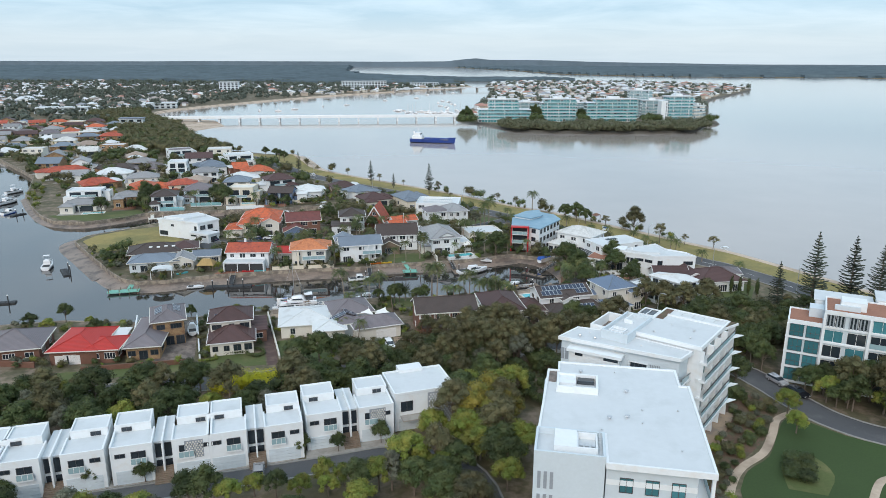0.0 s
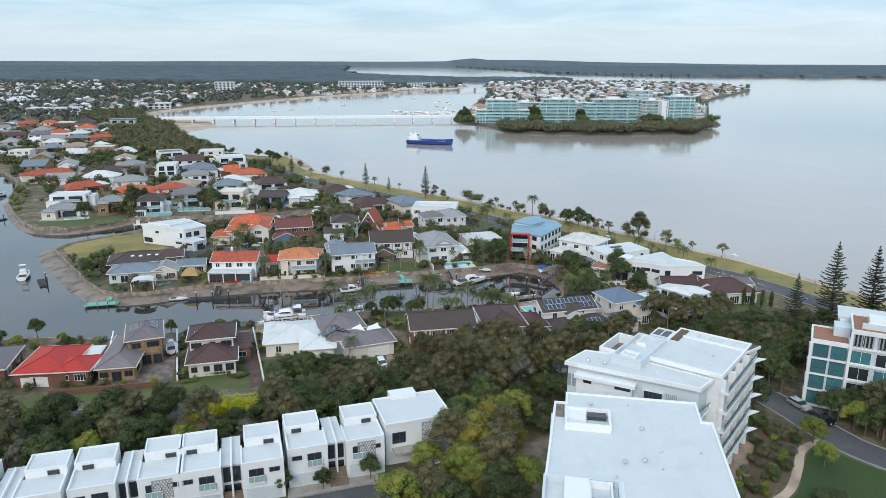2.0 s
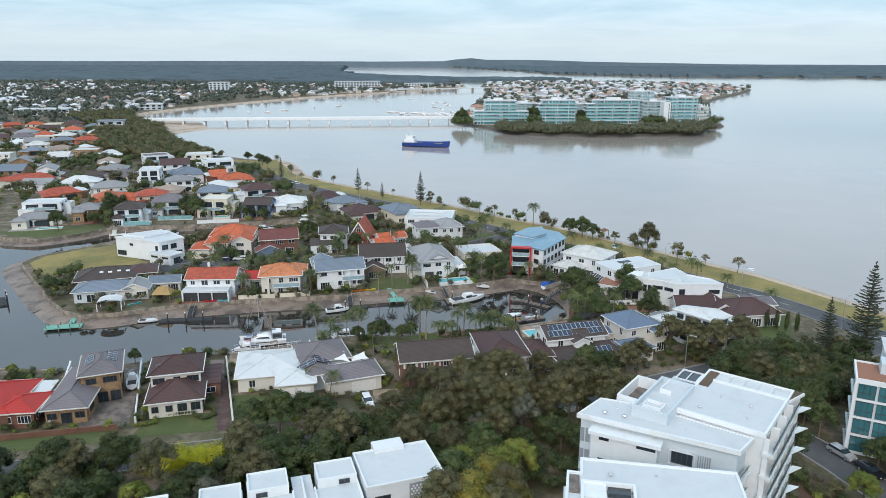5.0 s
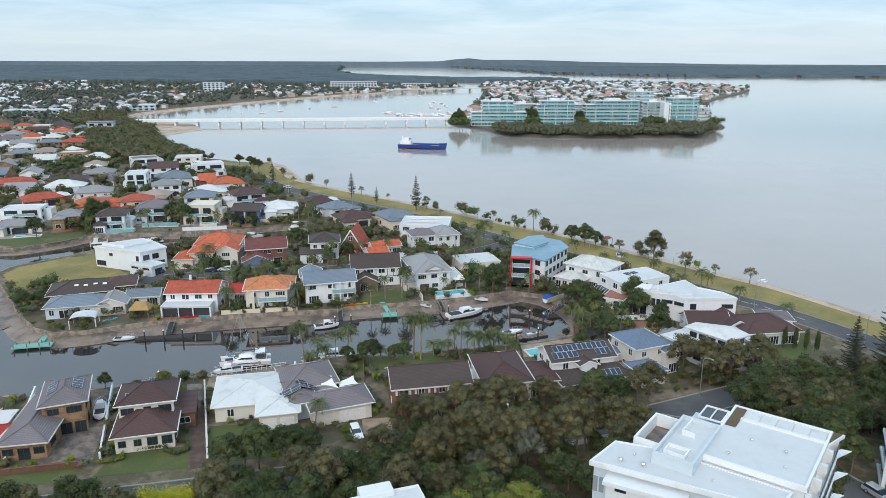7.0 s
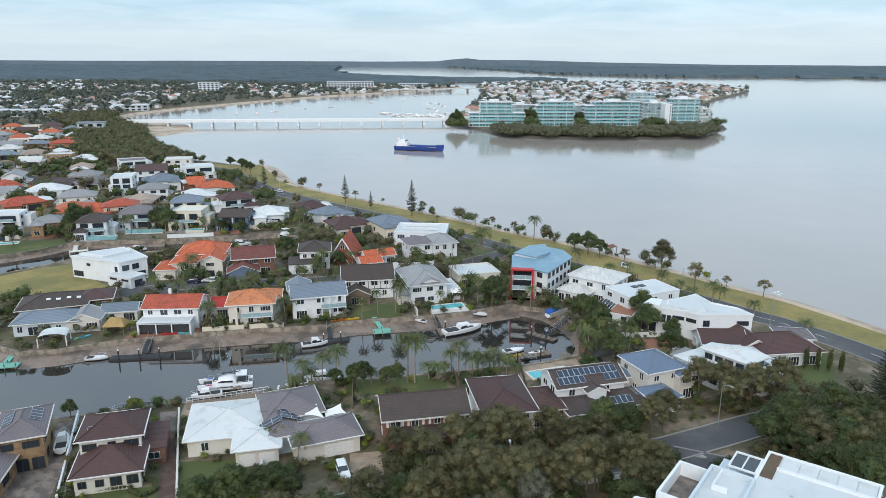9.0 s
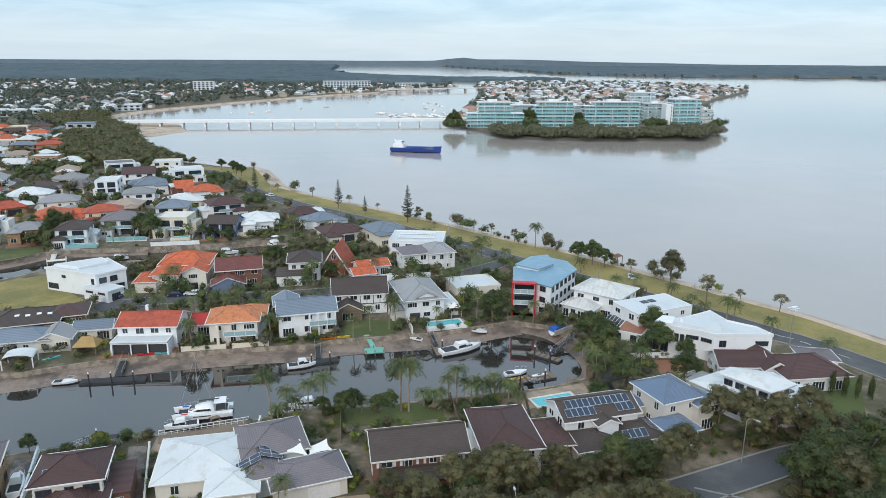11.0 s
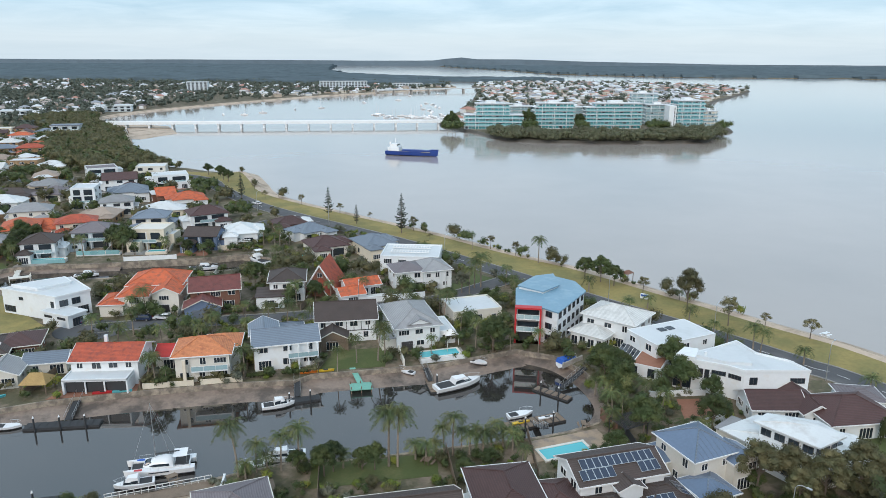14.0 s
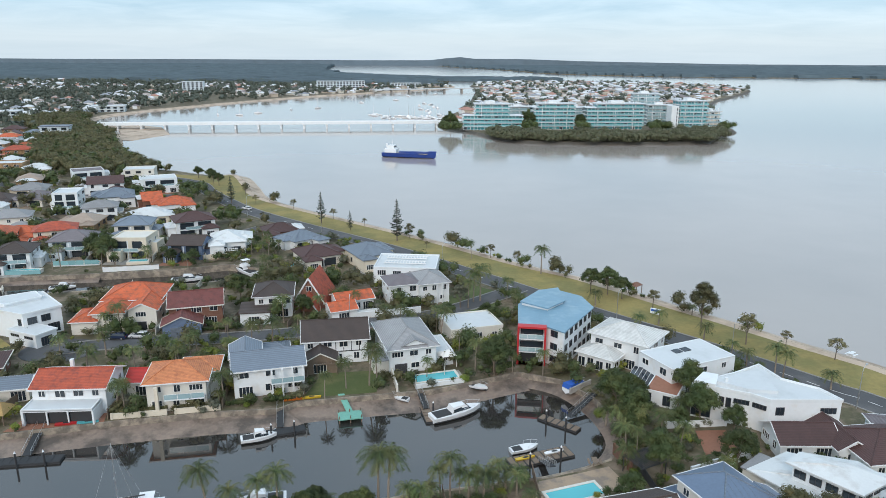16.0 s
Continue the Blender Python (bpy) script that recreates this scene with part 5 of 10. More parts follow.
h = house("terracotta-tiled house with white arched porch", -56.4, 256.5, 4)
wing(h, -8.6, -2.6, 5.6, 8.4, 0, 3.0, OFFWHITE, TERRACOTTA, "hip", 22, 0.5, l=(1,), ridge_mat=TERRACOTTA)
wing(h, -3.4, -1.5, 7.0, 9.0, 0, 4.6, OFFWHITE, TERRACOTTA, "hip", 24, 0.6, l=(1, 1), f=(1, 1), ridge_mat=TERRACOTTA)
wing(h, 0, 7.0, 13.5, 11, 0, 5.2, OFFWHITE, TERRACOTTA, "hip", 24, 0.6, r=(1, 2), l=(1, 2), ridge_mat=TERRACOTTA)
wing(h, 4.2, -1.0, 6.4, 9.0, 0, 5.0, OFFWHITE, TERRACOTTA, "gable", 26, 0.5, "y", f=(1, 1), r=(1, 1), ridge_mat=TERRACOTTA)
# a solid charcoal slab stands in for the shade within the porch
arch = Geo().prism([(1.4, -0.1), (3.6, -0.1), (3.6, 0.1), (1.4, 0.1)], 0, 2.0)
part("doorway", arch, DARKTRIM, h, "charcoal slab for the shade of the arched porch opening", m=pose(1.2, -5.5, 0))

h = house("maroon-roofed timber and brick two-storey house", -40.6, 256.6, 12)
wing(h, 0, 1.0, 12.0, 9.5, 0, 5.4, REDBRICK, MAROONRED, "gable", 24, 0.7, "x", f=(2, 3), r=(1, 2), l=(1, 1))
wing(h, -3.0, -6.5, 8.5, 5.5, 0, 2.8, BLUEWALL, MAROONRED, "gable", 24, 0.5, "y", r=(1,))
garage_door(h, -3.0, -9.27, 0, 5.0, 2.2, SLATEBLUE)

h = house("white two-storey house with brown tiled hip roof", -22.8, 262.0, 6)
wing(h, 0, 1, 9.0, 10, 0, 5.5, WHITE, DARKBROWN, "hip", 24, 0.6, f=(2, 3), r=(1, 2), l=(1, 2))
wing(h, -4.2, -5.2, 7.0, 6.5, 0, 3.0, WHITE, DARKBROWN, "skillion", 4, 0.3, f=(1,), l=(1,))

h = house("steep red-tiled A-frame house with white rafters", -13.6, 270.5, -8)
ga, fill, rdg, _ = gable_roof(9.0, 12, 0.6, 58, 0.4, "y", 0.25)
part("roof", ga, REDORANGE, h)
part("gable", fill, REDBRICK, h)
part("wall", Geo().box(-4.4, 4.4, -5.9, 5.9, -0.1, 0.6), REDBRICK, h)
ga, fill, rdg, _ = gable_roof(5.6, 4.4, 0.4, 56, 0.3, "y", 0.22)
part("porch_roof", ga, REDORANGE, h, m=pose(0.2, -7.6, 0))
part("porch_gable", fill, REDBRICK, h, m=pose(0.2, -7.6, 0))
rafters = Geo()
for s in (-1, 1):
    rafters.tube((0.2 + s * 3.2, -9.95, -0.1), (0.2, -9.95, 4.75), 0.16, 0.16, 4)
part("porch_rafter", rafters, FRAMEW, h)
barge = Geo()
for s in (-1, 1):
    barge.tube((s * 4.85, -6.35, 0.15), (0, -6.35, 7.95), 0.22, 0.22, 4)
part("bargeboard", barge, FRAMEW, h)
window(h, 0, -6.05, 5.2, 0, 1.4, 1.4)
claim(-13.6, 269.5, 10, 17, -8)
h = house("white garage wing with orange tiled roofs", -4.6, 261.5, 20)
wing(h, -2.5, -3.5, 6.4, 6.0, 0, 2.9, WHITE, TERRACOTTA, "gable", 22, 0.5, "x", f=(1,))
wing(h, 2.2, 2.5, 9.5, 6.0, 0, 3.0, WHITE, TERRACOTTA, "gable", 22, 0.5, "x", f=(3,), r=(1,))
box_part(h, "wall", WHITE, -1, 9, -5.6, -5.3, 0, 1.8)

h = house("white two-storey house with dark and grey tiled roofs", 13.2, 270.4, 15)
wing(h, -3.8, 0.5, 8.5, 8.5, 0, 5.4, WHITE, GREYPURPLE, "hip", 20, 0.6, f=(2, 2), l=(1, 2))
wing(h, 3.6, 0, 8.0, 10, 0, 5.4, WHITE, GREYTILE, "hip", 24, 0.6, f=(2, 3), r=(2, 2))
posts(h, 4.2, 7.4, 3, -5.6, 0, 5.2)

h = house("white flat-roofed house with slatted roof pergolas", 11.3, 285.8, -8)
wing(h, 0, 0, 17.5, 14, 0, 5.8, WHITE, WHITEROOF, "flat", f=(4, 4), r=(2, 2), l=(2, 2), parapet=0.4)
for py_ in (-2.5, 2.5):
    for i in range(14):
        box_part(h, "pergola_slat", FRAMEW, -6 + i * 0.85, -5.7 + i * 0.85, py_ - 1.2, py_ + 1.2, 6.5, 6.62)
    for s in (-1.1, 1.0):
        box_part(h, "pergola_beam", FRAMEW, -6.2, 5.6, py_ + s, py_ + s + 0.12, 6.3, 6.5)

HOUSES = (
    ("tan house with a broad blue-grey hip roof", -1.0, 305.5, 12.5, 13, 26, 3.9, CREAM, SLATEBLUE, "hip"),
    ("low house with dark violet tiled roof and solar panels", -17.0, 306.8, 13.7, 11.4, 24, 3.2, OFFWHITE, MAROONTILE, "hip"),
    ("low house with pale blue-grey roof", -24.5, 327.0, 12.5, 10.5, 38, 3.2, WHITE, SLATEBLUE, "hip"),
    ("brick bungalow with maroon tiled roof", -33.5, 339.5, 13.5, 9.5, 18, 2.9, REDBRICK, MAROONTILE, "hip"),
    ("white house with a large white sheet roof", -48.0, 323.5, 12.5, 13, 12, 4.0, WHITE, WHITEMETAL, "hip"),
    ("dark blue gabled house by the second canal", -58.5, 315.8, 12.5, 9.5, -4, 5.0, BLUEWALL, DARKBROWN, "gable"),
    ("cream modern two-storey house with arched glazing", -76.4, 318.0, 12.8, 10, -2, 6.6, CREAM, OFFWHITE, "flat"),
    ("dark-glazed two-storey house with black trim", -96.8, 321.0, 14.5, 11, 8, 5.4, GREYWALL, GREYPURPLE, "hip"),
    ("brown brick waterside house with a grey roof", -125.5, 311.0, 11.5, 9.0, 16, 4.2, TANBRICK, GREYTILE, "hip"),
    ("long low house with a bright red roof by the inlet", -190.0, 392.0, 24.0, 10.0, 34, 3.2, OFFWHITE, REDORANGE, "hip"),
    ("long low dark-roofed brick house", -164.0, 399.5, 21.0, 11.0, 2, 3.2, TANBRICK, DARKBROWN, "hip"),
    ("low brick house with a red tiled roof", -156.0, 352.0, 18.0, 10.0, 36, 3.2, TANBRICK, REDORANGE, "hip"),
    ("white two-storey house with tall dark glazing", -107.5, 306.0, 11.6, 10.5, 10, 5.6, WHITE, DARKBROWN, "hip"),
    ("house with a bright terracotta roof", -121.7, 338.0, 15.0, 9.5, 8, 3.2, OFFWHITE, TERRACOTTA, "hip"),
    ("blue-roofed two-storey house among trees", -84.3, 341.0, 13.5, 10.5, 6, 5.6, OFFWHITE, SLATEBLUE, "hip"),
    ("white house with dark hipped roofs", -66.0, 347.5, 15.5, 11, 26, 5.4, WHITE, MAROONTILE, "hip"),
    ("low bungalow with a tan tent roof", -108.6, 357.0, 14.0, 12, 4, 3.0, TANBRICK, TANROOF, "hip"),
    ("white bungalow near the inlet", -147.5, 320.5, 17.0, 9.0, 8, 5.2, WHITE, WHITEROOF, "flat"),
    ("grey-tiled waterside pavilion with a pool", -141.0, 300.5, 15.0, 8.0, 10, 3.0, OFFWHITE, GREYTILE, "hip"),
    ("white three-storey house with balconies", -126.5, 386.0, 11.0, 12, 10, 8.6, WHITE, WHITEROOF, "flat"),
    ("brick house with an orange-brown roof", -95.5, 392.5, 9.0, 12, 24, 4.4, REDBRICK, TERRACOTTA, "gable"),
    ("white house with a red hip roof", -83.0, 383.5, 15.0, 11, 22, 4.2, WHITE, TERRACOTTA, "hip"),
    ("house with a large blue-grey hip roof", -113.5, 402.0, 16.0, 14, 20, 4.2, WHITE, SLATEBLUE, "hip"),
    ("long white waterfront villa with vertical piers", -106.0, 434.5, 19.0, 12, 22, 6.0, WHITE, WHITEROOF, "flat"),
    ("dark modern two-storey flat-roofed house", -149.0, 459.0, 17.0, 13, 28, 6.0, WHITE, GREYPURPLE, "flat"),
    ("grey-tiled bungalow in the third row", -147.0, 404.0, 15.5, 12, -18, 3.0, OFFWHITE, GREYPURPLE, "hip"),
    ("grey hip-roofed cream bungalow", -160.0, 425.0, 15.0, 12, 12, 3.0, CREAM, GREYTILE, "hip"),
)
def yard(h, name, material, x0, x1, y0, y1, label, category, lift):
    """A paved or planted rectangle in a house's own frame."""
    m = h.matrix_basis
    pts = [m @ Vector((px_, py_, 0)) for px_, py_ in ((x0, y0), (x1, y0), (x1, y1), (x0, y1))]
    structure(name, Geo().prism([(p.x, p.y) for p in pts], LZ - 0.05, LZ + lift), material, label, category)


def glazed_front(h, w, d, ht, storeys):
    """Wide sliding doors across the front, with a shallow white surround."""
    for k in range(storeys):
        z = k * ht / storeys
        for s in (-0.24, 0.22):
            hw = w * rng.uniform(0.13, 0.19)
            box_part(h, "sliding_door", GLASS, s * w - hw, s * w + hw, -d / 2 - 0.1, -d / 2 - 0.02, z + 0.15, z + min(2.5, ht / storeys - 0.35))
    box_part(h, "post", WHITE, -0.12, 0.12, -d / 2 - 1.4, -d / 2 - 1.16, 0, ht - 0.3)


for row_i, (label, x, y, w_, d_, rot, ht, wall_, roof_, kind) in enumerate(HOUSES):
    h = house(label, x, y, rot)
    two = ht > 4.5
    cnt = (0, 2) if two else (1,)
    if ht > 8:
        cnt = (2, 2, 2)
    wing(h, 0, 0, w_ * 0.86, d_, 0, ht, wall_, roof_, kind, 22, 0.6, f=cnt, r=(2,) * len(cnt), l=(1,) * len(cnt), pane=False, dark=rng.random() < 0.5)
    glazed_front(h, w_ * 0.86, d_, ht, 3 if ht > 8 else 2 if two else 1)
    if two and kind != "gable":
        balcony(h, rng.uniform(-1, 1), -d_ / 2 - 0.7, w_ * 0.6, 1.5, 2.8)
    s = rng.choice((-1, 1))
    low = 3.0 if two else ht
    wing(h, s * w_ * 0.28, -d_ / 2 - 1.6, w_ * 0.34, 4.5, 0, low, wall_, roof_, kind if kind != "gable" else "hip", 22, 0.5, f=(1,), pane=False)
    wing(h, -s * w_ * 0.42, d_ * 0.12, w_ * 0.36, d_ * 0.66, 0, low + (1.2 if two and kind == "flat" else 0), wall_, roof_ if rng.random() < 0.7 else WHITEROOF, "flat" if kind == "flat" else "hip", 20, 0.5, r=(1,), l=(1,), pane=False)
    pave, word = ((CONCRETE, "pale concrete"), (PAVING, "tan paved"), (BRICKPAVE, "red paved"))[row_i % 3]
    yard(h, "terrace", pave, -w_ * 0.5, w_ * 0.3, -d_ / 2 - 6.5, -d_ / 2 - 0.05, word + " terrace before a canal house", "terrace", 0.03 + 0.004 * (row_i % 5))

# ---- townhouse terrace ----
def townhouse_pair(label, x, y, rot, patterned):
    """Two white units either side of an open stair; front on the lane."""
    t = thing("townhouse", pose(x, y, LZ, 0, 0, rot), label, "townhouse", "white townhouse terrace")
    for s in (-1, 1):
        xa = s * 4.35
        box_part(t, "wall", WHITE, xa - 2.95, xa + 2.95, 0, 5.2, -0.1, 6.1)
        box_part(t, "front_roof", WHITEROOF, xa - 2.75, xa + 2.75, 0.25, 5.0, 6.1, 6.2)
        rim = Geo().box(xa - 2.98, xa + 2.98, -0.03, 0.22, 6.05, 6.5).box(xa - 2.98, xa - 2.75, 0.22, 5.2, 6.05, 6.5).box(xa + 2.75, xa + 2.98, 0.22, 5.2, 6.05, 6.5)
        part("parapet", rim, WHITE, t)
        xb = s * 4.35
        lo, hi = (xb - 2.4, xb + 2.95) if s > 0 else (xb - 2.95, xb + 2.4)
        box_part(t, "upper_wall", WHITE, lo, hi, 5.2, 9.6, -0.1, 7.15)
        rim = Geo().box(lo - 0.03, hi + 0.03, 5.17, 5.4, 7.15, 7.45).box(lo - 0.03, hi + 0.03, 9.4, 9.63, 7.15, 7.45).box(lo - 0.03, lo + 0.2, 5.4, 9.4, 7.15, 7.45).box(hi - 0.2, hi + 0.03, 5.4, 9.4, 7.15, 7.45)
        part("parapet", rim, WHITE, t)
        box_part(t, "upper_roof", WHITEROOF, lo + 0.2, hi - 0.2, 5.4, 9.4, 7.15, 7.22)
        window(t, xb + s * 1.2, 5.18, 6.62, 0, 1.5, 0.7, True)
        # party wall beside the next unit
        fin = Geo().add([(s * 7.3 - 0.12, -0.05, -0.1), (s * 7.3 + 0.12, -0.05, -0.1), (s * 7.3 + 0.12, 9, -0.1), (s * 7.3 - 0.12, 9, -0.1),
                         (s * 7.3 - 0.12, -0.05, 6.6), (s * 7.3 + 0.12, -0.05, 6.6), (s * 7.3 + 0.12, 9, 6.6), (s * 7.3 - 0.12, 9, 6.6)],
                        [(3, 2, 1, 0), (4, 5, 6, 7), (0, 1, 5, 4), (1, 2, 6, 5), (2, 3, 7, 6), (3, 0, 4, 7)])
        part("party_wall", fin, WHITE, t)
        garage_door(t, xa, -0.02, 0, 5.0, 2.3, GREYWALL)
        window(t, xa + s * 0.9 * -1, -0.02, 4.4, 0, 2.1, 1.9, True)
        window(t, xa + s * 1.7, -0.02, 4.9, 0, 1.5, 0.7, True)
        balcony(t, xa - s * 0.9, -0.15, 2.3, 0.5, 3.3)
    if patterned:
        scr = Geo()
        for i in range(6):
            for j in range(8):
                px_, pz_ = 3.4 + i * 0.42 + 0.2 * (j % 2), 3.0 + j * 0.36
                scr.box(px_, px_ + 0.2, -0.1, -0.04, pz_, pz_ + 0.22)
        part("pattern_screen", scr, OFFWHITE, t, "screen of small raised tiles")
        box_part(t, "screen_panel", LOUVRE, 3.2, 6.0, -0.05, -0.005, 2.9, 5.95)
    box_part(t, "stair_wall", WHITE, -1.38, 1.38, 1.5, 5.0, -0.1, 5.55)
    for s in (-0.9, 0.9):
        window(t, s * 0.75, 1.47, 4.2, 0, 1.1, 2.4, True)
        box_part(t, "sliding_door", GLASS, s * 0.72 - 0.55, s * 0.72 + 0.55, 1.44, 1.5, 0.3, 2.5)
    box_part(t, "screen_wall", WHITE, -0.13, 0.13, 0.2, 8.6, -0.1, 6.35)
    for i in range(9):
        box_part(t, "step", TIMBER, -1.35, 1.35, -1.6 + i * 0.3, -1.28 + i * 0.3, 0.0, 0.18 * (i + 1))
    box_part(t, "link_roof", WHITEROOF, -1.38, 1.38, 1.35, 9.5, 5.55, 5.8)
    claim(x - 5 * math.sin(radians(rot)), y + 5 * math.cos(radians(rot)), 15, 13, rot)
    return t


TH_ROT = 13.8
for i in range(4):
    townhouse_pair("white rendered townhouse pair with roof terraces and garages", -25.2 - 14.0 * i * 0.971 - (1.5 if i > 1 else 0), 100.3 - 14.0 * i * 0.239 - (0.4 if i > 1 else 0), TH_ROT, i in (1, 3))
townhouse_pair("white rendered townhouse pair with patterned screens at the lane's end", -10.6, 105.9, 14.5, True)
t = thing("townhouse", pose(1.2, 114.2, LZ, 0, 0, 16), "large white end townhouse with a patterned screen wall", "townhouse", "white townhouse terrace")
box_part(t, "wall", WHITE, -5.6, 5.6, -3.2, 6.0, -0.1, 6.9)
rim, top = flat_roof(11.2, 9.2, 6.9, 0.35)
part("parapet", rim, WHITE, t, m=pose(0, 1.4, 0))
part("roof", top, WHITEROOF, t, m=pose(0, 1.4, 0))
box_part(t, "roof_box", WHITE, -2.5, 2.0, 5.0, 7.5, -0.1, 7.6)
scr = Geo()
for i in range(9):
    for j in range(14):
        scr.box(0.6 + i * 0.5 + 0.25 * (j % 2), 0.85 + i * 0.5 + 0.25 * (j % 2), -3.32, -3.24, 0.6 + j * 0.42, 0.85 + j * 0.42)
part("pattern_screen", scr, WHITE, t, "screen of small raised tiles")
box_part(t, "screen_panel", LOUVRE, 0.4, 5.5, -3.26, -3.205, 0.3, 6.6)
window(t, -3.4, -3.22, 4.6, 0, 2.2, 1.9, True)
box_part(t, "canopy", CONCRETE, -4.6, 0.4, -5.2, -3.2, 2.7, 2.95)
garage_door(t, -2.6, -3.22, 0, 4.6, 2.3, GREYWALL)
claim(1.2, 115.5, 12, 11, 16)

# ---- apartment blocks ----
FLOOR = 3.15


def storey_windows(t, x0, x1, y, z, side_m, n, glass, w=1.6, hh=2.0):
    for i in range(n):
        x = x0 + (x1 - x0) * (i + 0.5) / n
        q = side_m @ Vector((x, y, z))
        ob = window(t, q.x, q.y, q.z, math.degrees(side_m.to_euler().z), w, hh, True)
        ob.children[0].data = glass


TEALPANE = Geo().box(-0.73, 0.73, -0.02, 0.01, -0.93, 0.93).mesh("pane", TEALGLASS)
def roof_vent(t, x, y, z, k=1.0):
    part("roof_vent", Geo().tube((x, y, z), (x, y, z + 0.3 * k), 0.14 * k, 0.14 * k, 8).tube((x, y, z + 0.3 * k), (x, y, z + 0.42 * k), 0.36 * k, 0.28 * k, 8), ALU, t)


h1 = 17.65
apt = thing("apartment_block", pose(27.5, 83.0, LZ, 0, 0, -13.3), "five-storey white apartment block with flat white roof", "apartment block", "white apartment blocks")
OUT = [(-2.05, -13.6), (10.4, -13.6), (10.4, 9.0), (9.1, 9.0), (9.1, 14.3), (-8.4, 14.2), (-8.4, 11.2), (-9.9, 11.2), (-10.4, -7.0), (-2.05, -7.0)]
rim, inner = edge_band(OUT, 0.3, h1 - 0.55, h1 + 0.22)
part("parapet", rim, WHITE, apt)
part("roof", Geo().prism(inner, h1 - 0.4, h1), WHITEROOF, apt)
box_part(apt, "wall", GREYWALL, -10.2, 8.6, -6.9, 8.9, -0.1, h1 - 0.42)
box_part(apt, "wall", GREYWALL, -8.2, 8.6, 8.9, 14.0, -0.1, h1 - 0.42)
box_part(apt, "wall", GREYWALL, -1.9, 8.6, -12.2, -6.9, -0.1, h1 - 0.42)
# stair core at the front corner, with its plant well
cx0, cx1, cy0, cy1 = -10.5, -2.1, -12.9, -7.05
box_part(apt, "core", GREYWALL, cx0, cx1, cy0, cy1, -0.1, h1 - 0.5)
part("core_parapet", ring_wall(Geo(), cx0 - 0.02, cx1 + 0.02, cy0 - 0.02, cy1 + 0.02, h1 - 0.5, h1 + 0.55, 0.3), GREYWALL, apt)
box_part(apt, "core_roof", WHITEROOF, cx0 + 0.28, cx1 - 0.28, cy0 + 0.28, cy1 - 0.28, h1 - 0.5, h1 - 0.3)
box_part(apt, "plant_box", WHITE, cx0 + 2.3, cx0 + 5.0, cy0 + 1.3, cy1 - 0.5, h1 - 0.3, h1 + 0.75)
part("plant_screen", ring_wall(Geo(), cx0 + 5.0, cx1 - 0.9, cy0 + 1.6, cy1 - 0.5, h1 - 0.3, h1 + 0.55, 0.2), WHITE, apt)
for i in range(3):
    box_part(apt, "condenser", ALU, cx0 + 5.3 + i * 0.7, cx0 + 5.8 + i * 0.7, cy0 + 2.4, cy0 + 3.1, h1 - 0.3, h1 + 0.4)
g = Geo()
for i in range(4):
    g.tube((cx1 - 0.7, cy0 + 0.8 + i * 1.4, h1 - 0.3), (cx1 - 0.7, cy0 + 0.8 + i * 1.4, h1 + 1.1), 0.03, 0.03, 4)
g.tube((cx1 - 0.7, cy0 + 0.8, h1 + 1.1), (cx1 - 0.7, cy0 + 5.0, h1 + 1.1), 0.03, 0.03, 4)
part("guard_rail", g, ALU, apt)
# roof well at the back
wx0, wx1, wy0, wy1 = -8.4, -2.6, 4.0, 8.5
part("roof_well", ring_wall(Geo(), wx0, wx1, wy0, wy1, h1, h1 + 1.0, 0.3), WHITE, apt)
box_part(apt, "well_deck", WHITE, wx0 + 0.3, wx0 + 2.7, wy0 + 1.7, wy1 - 0.3, h1, h1 + 0.75)
box_part(apt, "well_hatch", GLASS, wx0 + 2.9, wx1 - 0.5, wy1 - 1.5, wy1 - 0.3, h1 + 0.02, h1 + 0.55)
box_part(apt, "planter", STAINED, -9.6, -8.5, 7.2, 10.6, h1, h1 + 0.12, "stained gravel planter")
for i, (vx, vy) in enumerate(((1.3, 5.7), (-1.3, -2.5), (1.0, -1.8), (7.8, 1.3), (3.1, 0.7), (-5.0, 11.2), (0.0, 12.0), (-2.4, -5.6), (2.9, -3.0), (7.0, -9.0))):
    roof_vent(apt, vx, vy, h1, 1.0 if i in (0, 1, 2, 5) else 0.45)
for lv in range(5):
    z = lv * FLOOR + 1.7
    storey_windows(apt, -1.0, 8.0, -12.22, z, pose(0, 0, 0), 3, TEALPANE)
    storey_windows(apt, -6.5, 6.5, -10.22, z, pose(0, 0, 0, 0, 0, -90), 5, TEALPANE)
    if lv:
        box_part(apt, "floor_slab", WHITE, 8.6, 10.4, -12.4, 8.9, lv * FLOOR - 0.25, lv * FLOOR)
        box_part(apt, "balustrade_glass", AQUAGLASS, 10.3, 10.35, -12.4, 8.9, lv * FLOOR, lv * FLOOR + 1.0)
    for i in range(3):
        box_part(apt, "louvre", LOUVRE, cx0 + 0.5 + i * 0.75, cx0 + 0.9 + i * 0.75, cy0 - 0.09, cy0 - 0.01, z - 1.1, z + 1.2)
box_part(apt, "floor_band", WHITE, -1.9, 8.6, -12.3, -12.21, h1 - 3.4, h1 - 2.7)
box_part(apt, "corner_post", WHITE, 9.9, 10.3, -13.3, -12.9, -0.1, h1 - 0.56)
claim(27.5, 83, 22, 29, -13.3)

apt = thing("apartment_block", pose(37.9, 109.5, LZ, 0, 0, -40), "white apartment block with stepped roofs and stacked balconies", "apartment block", "white apartment blocks")
h2, hl = 18.1, 17.3
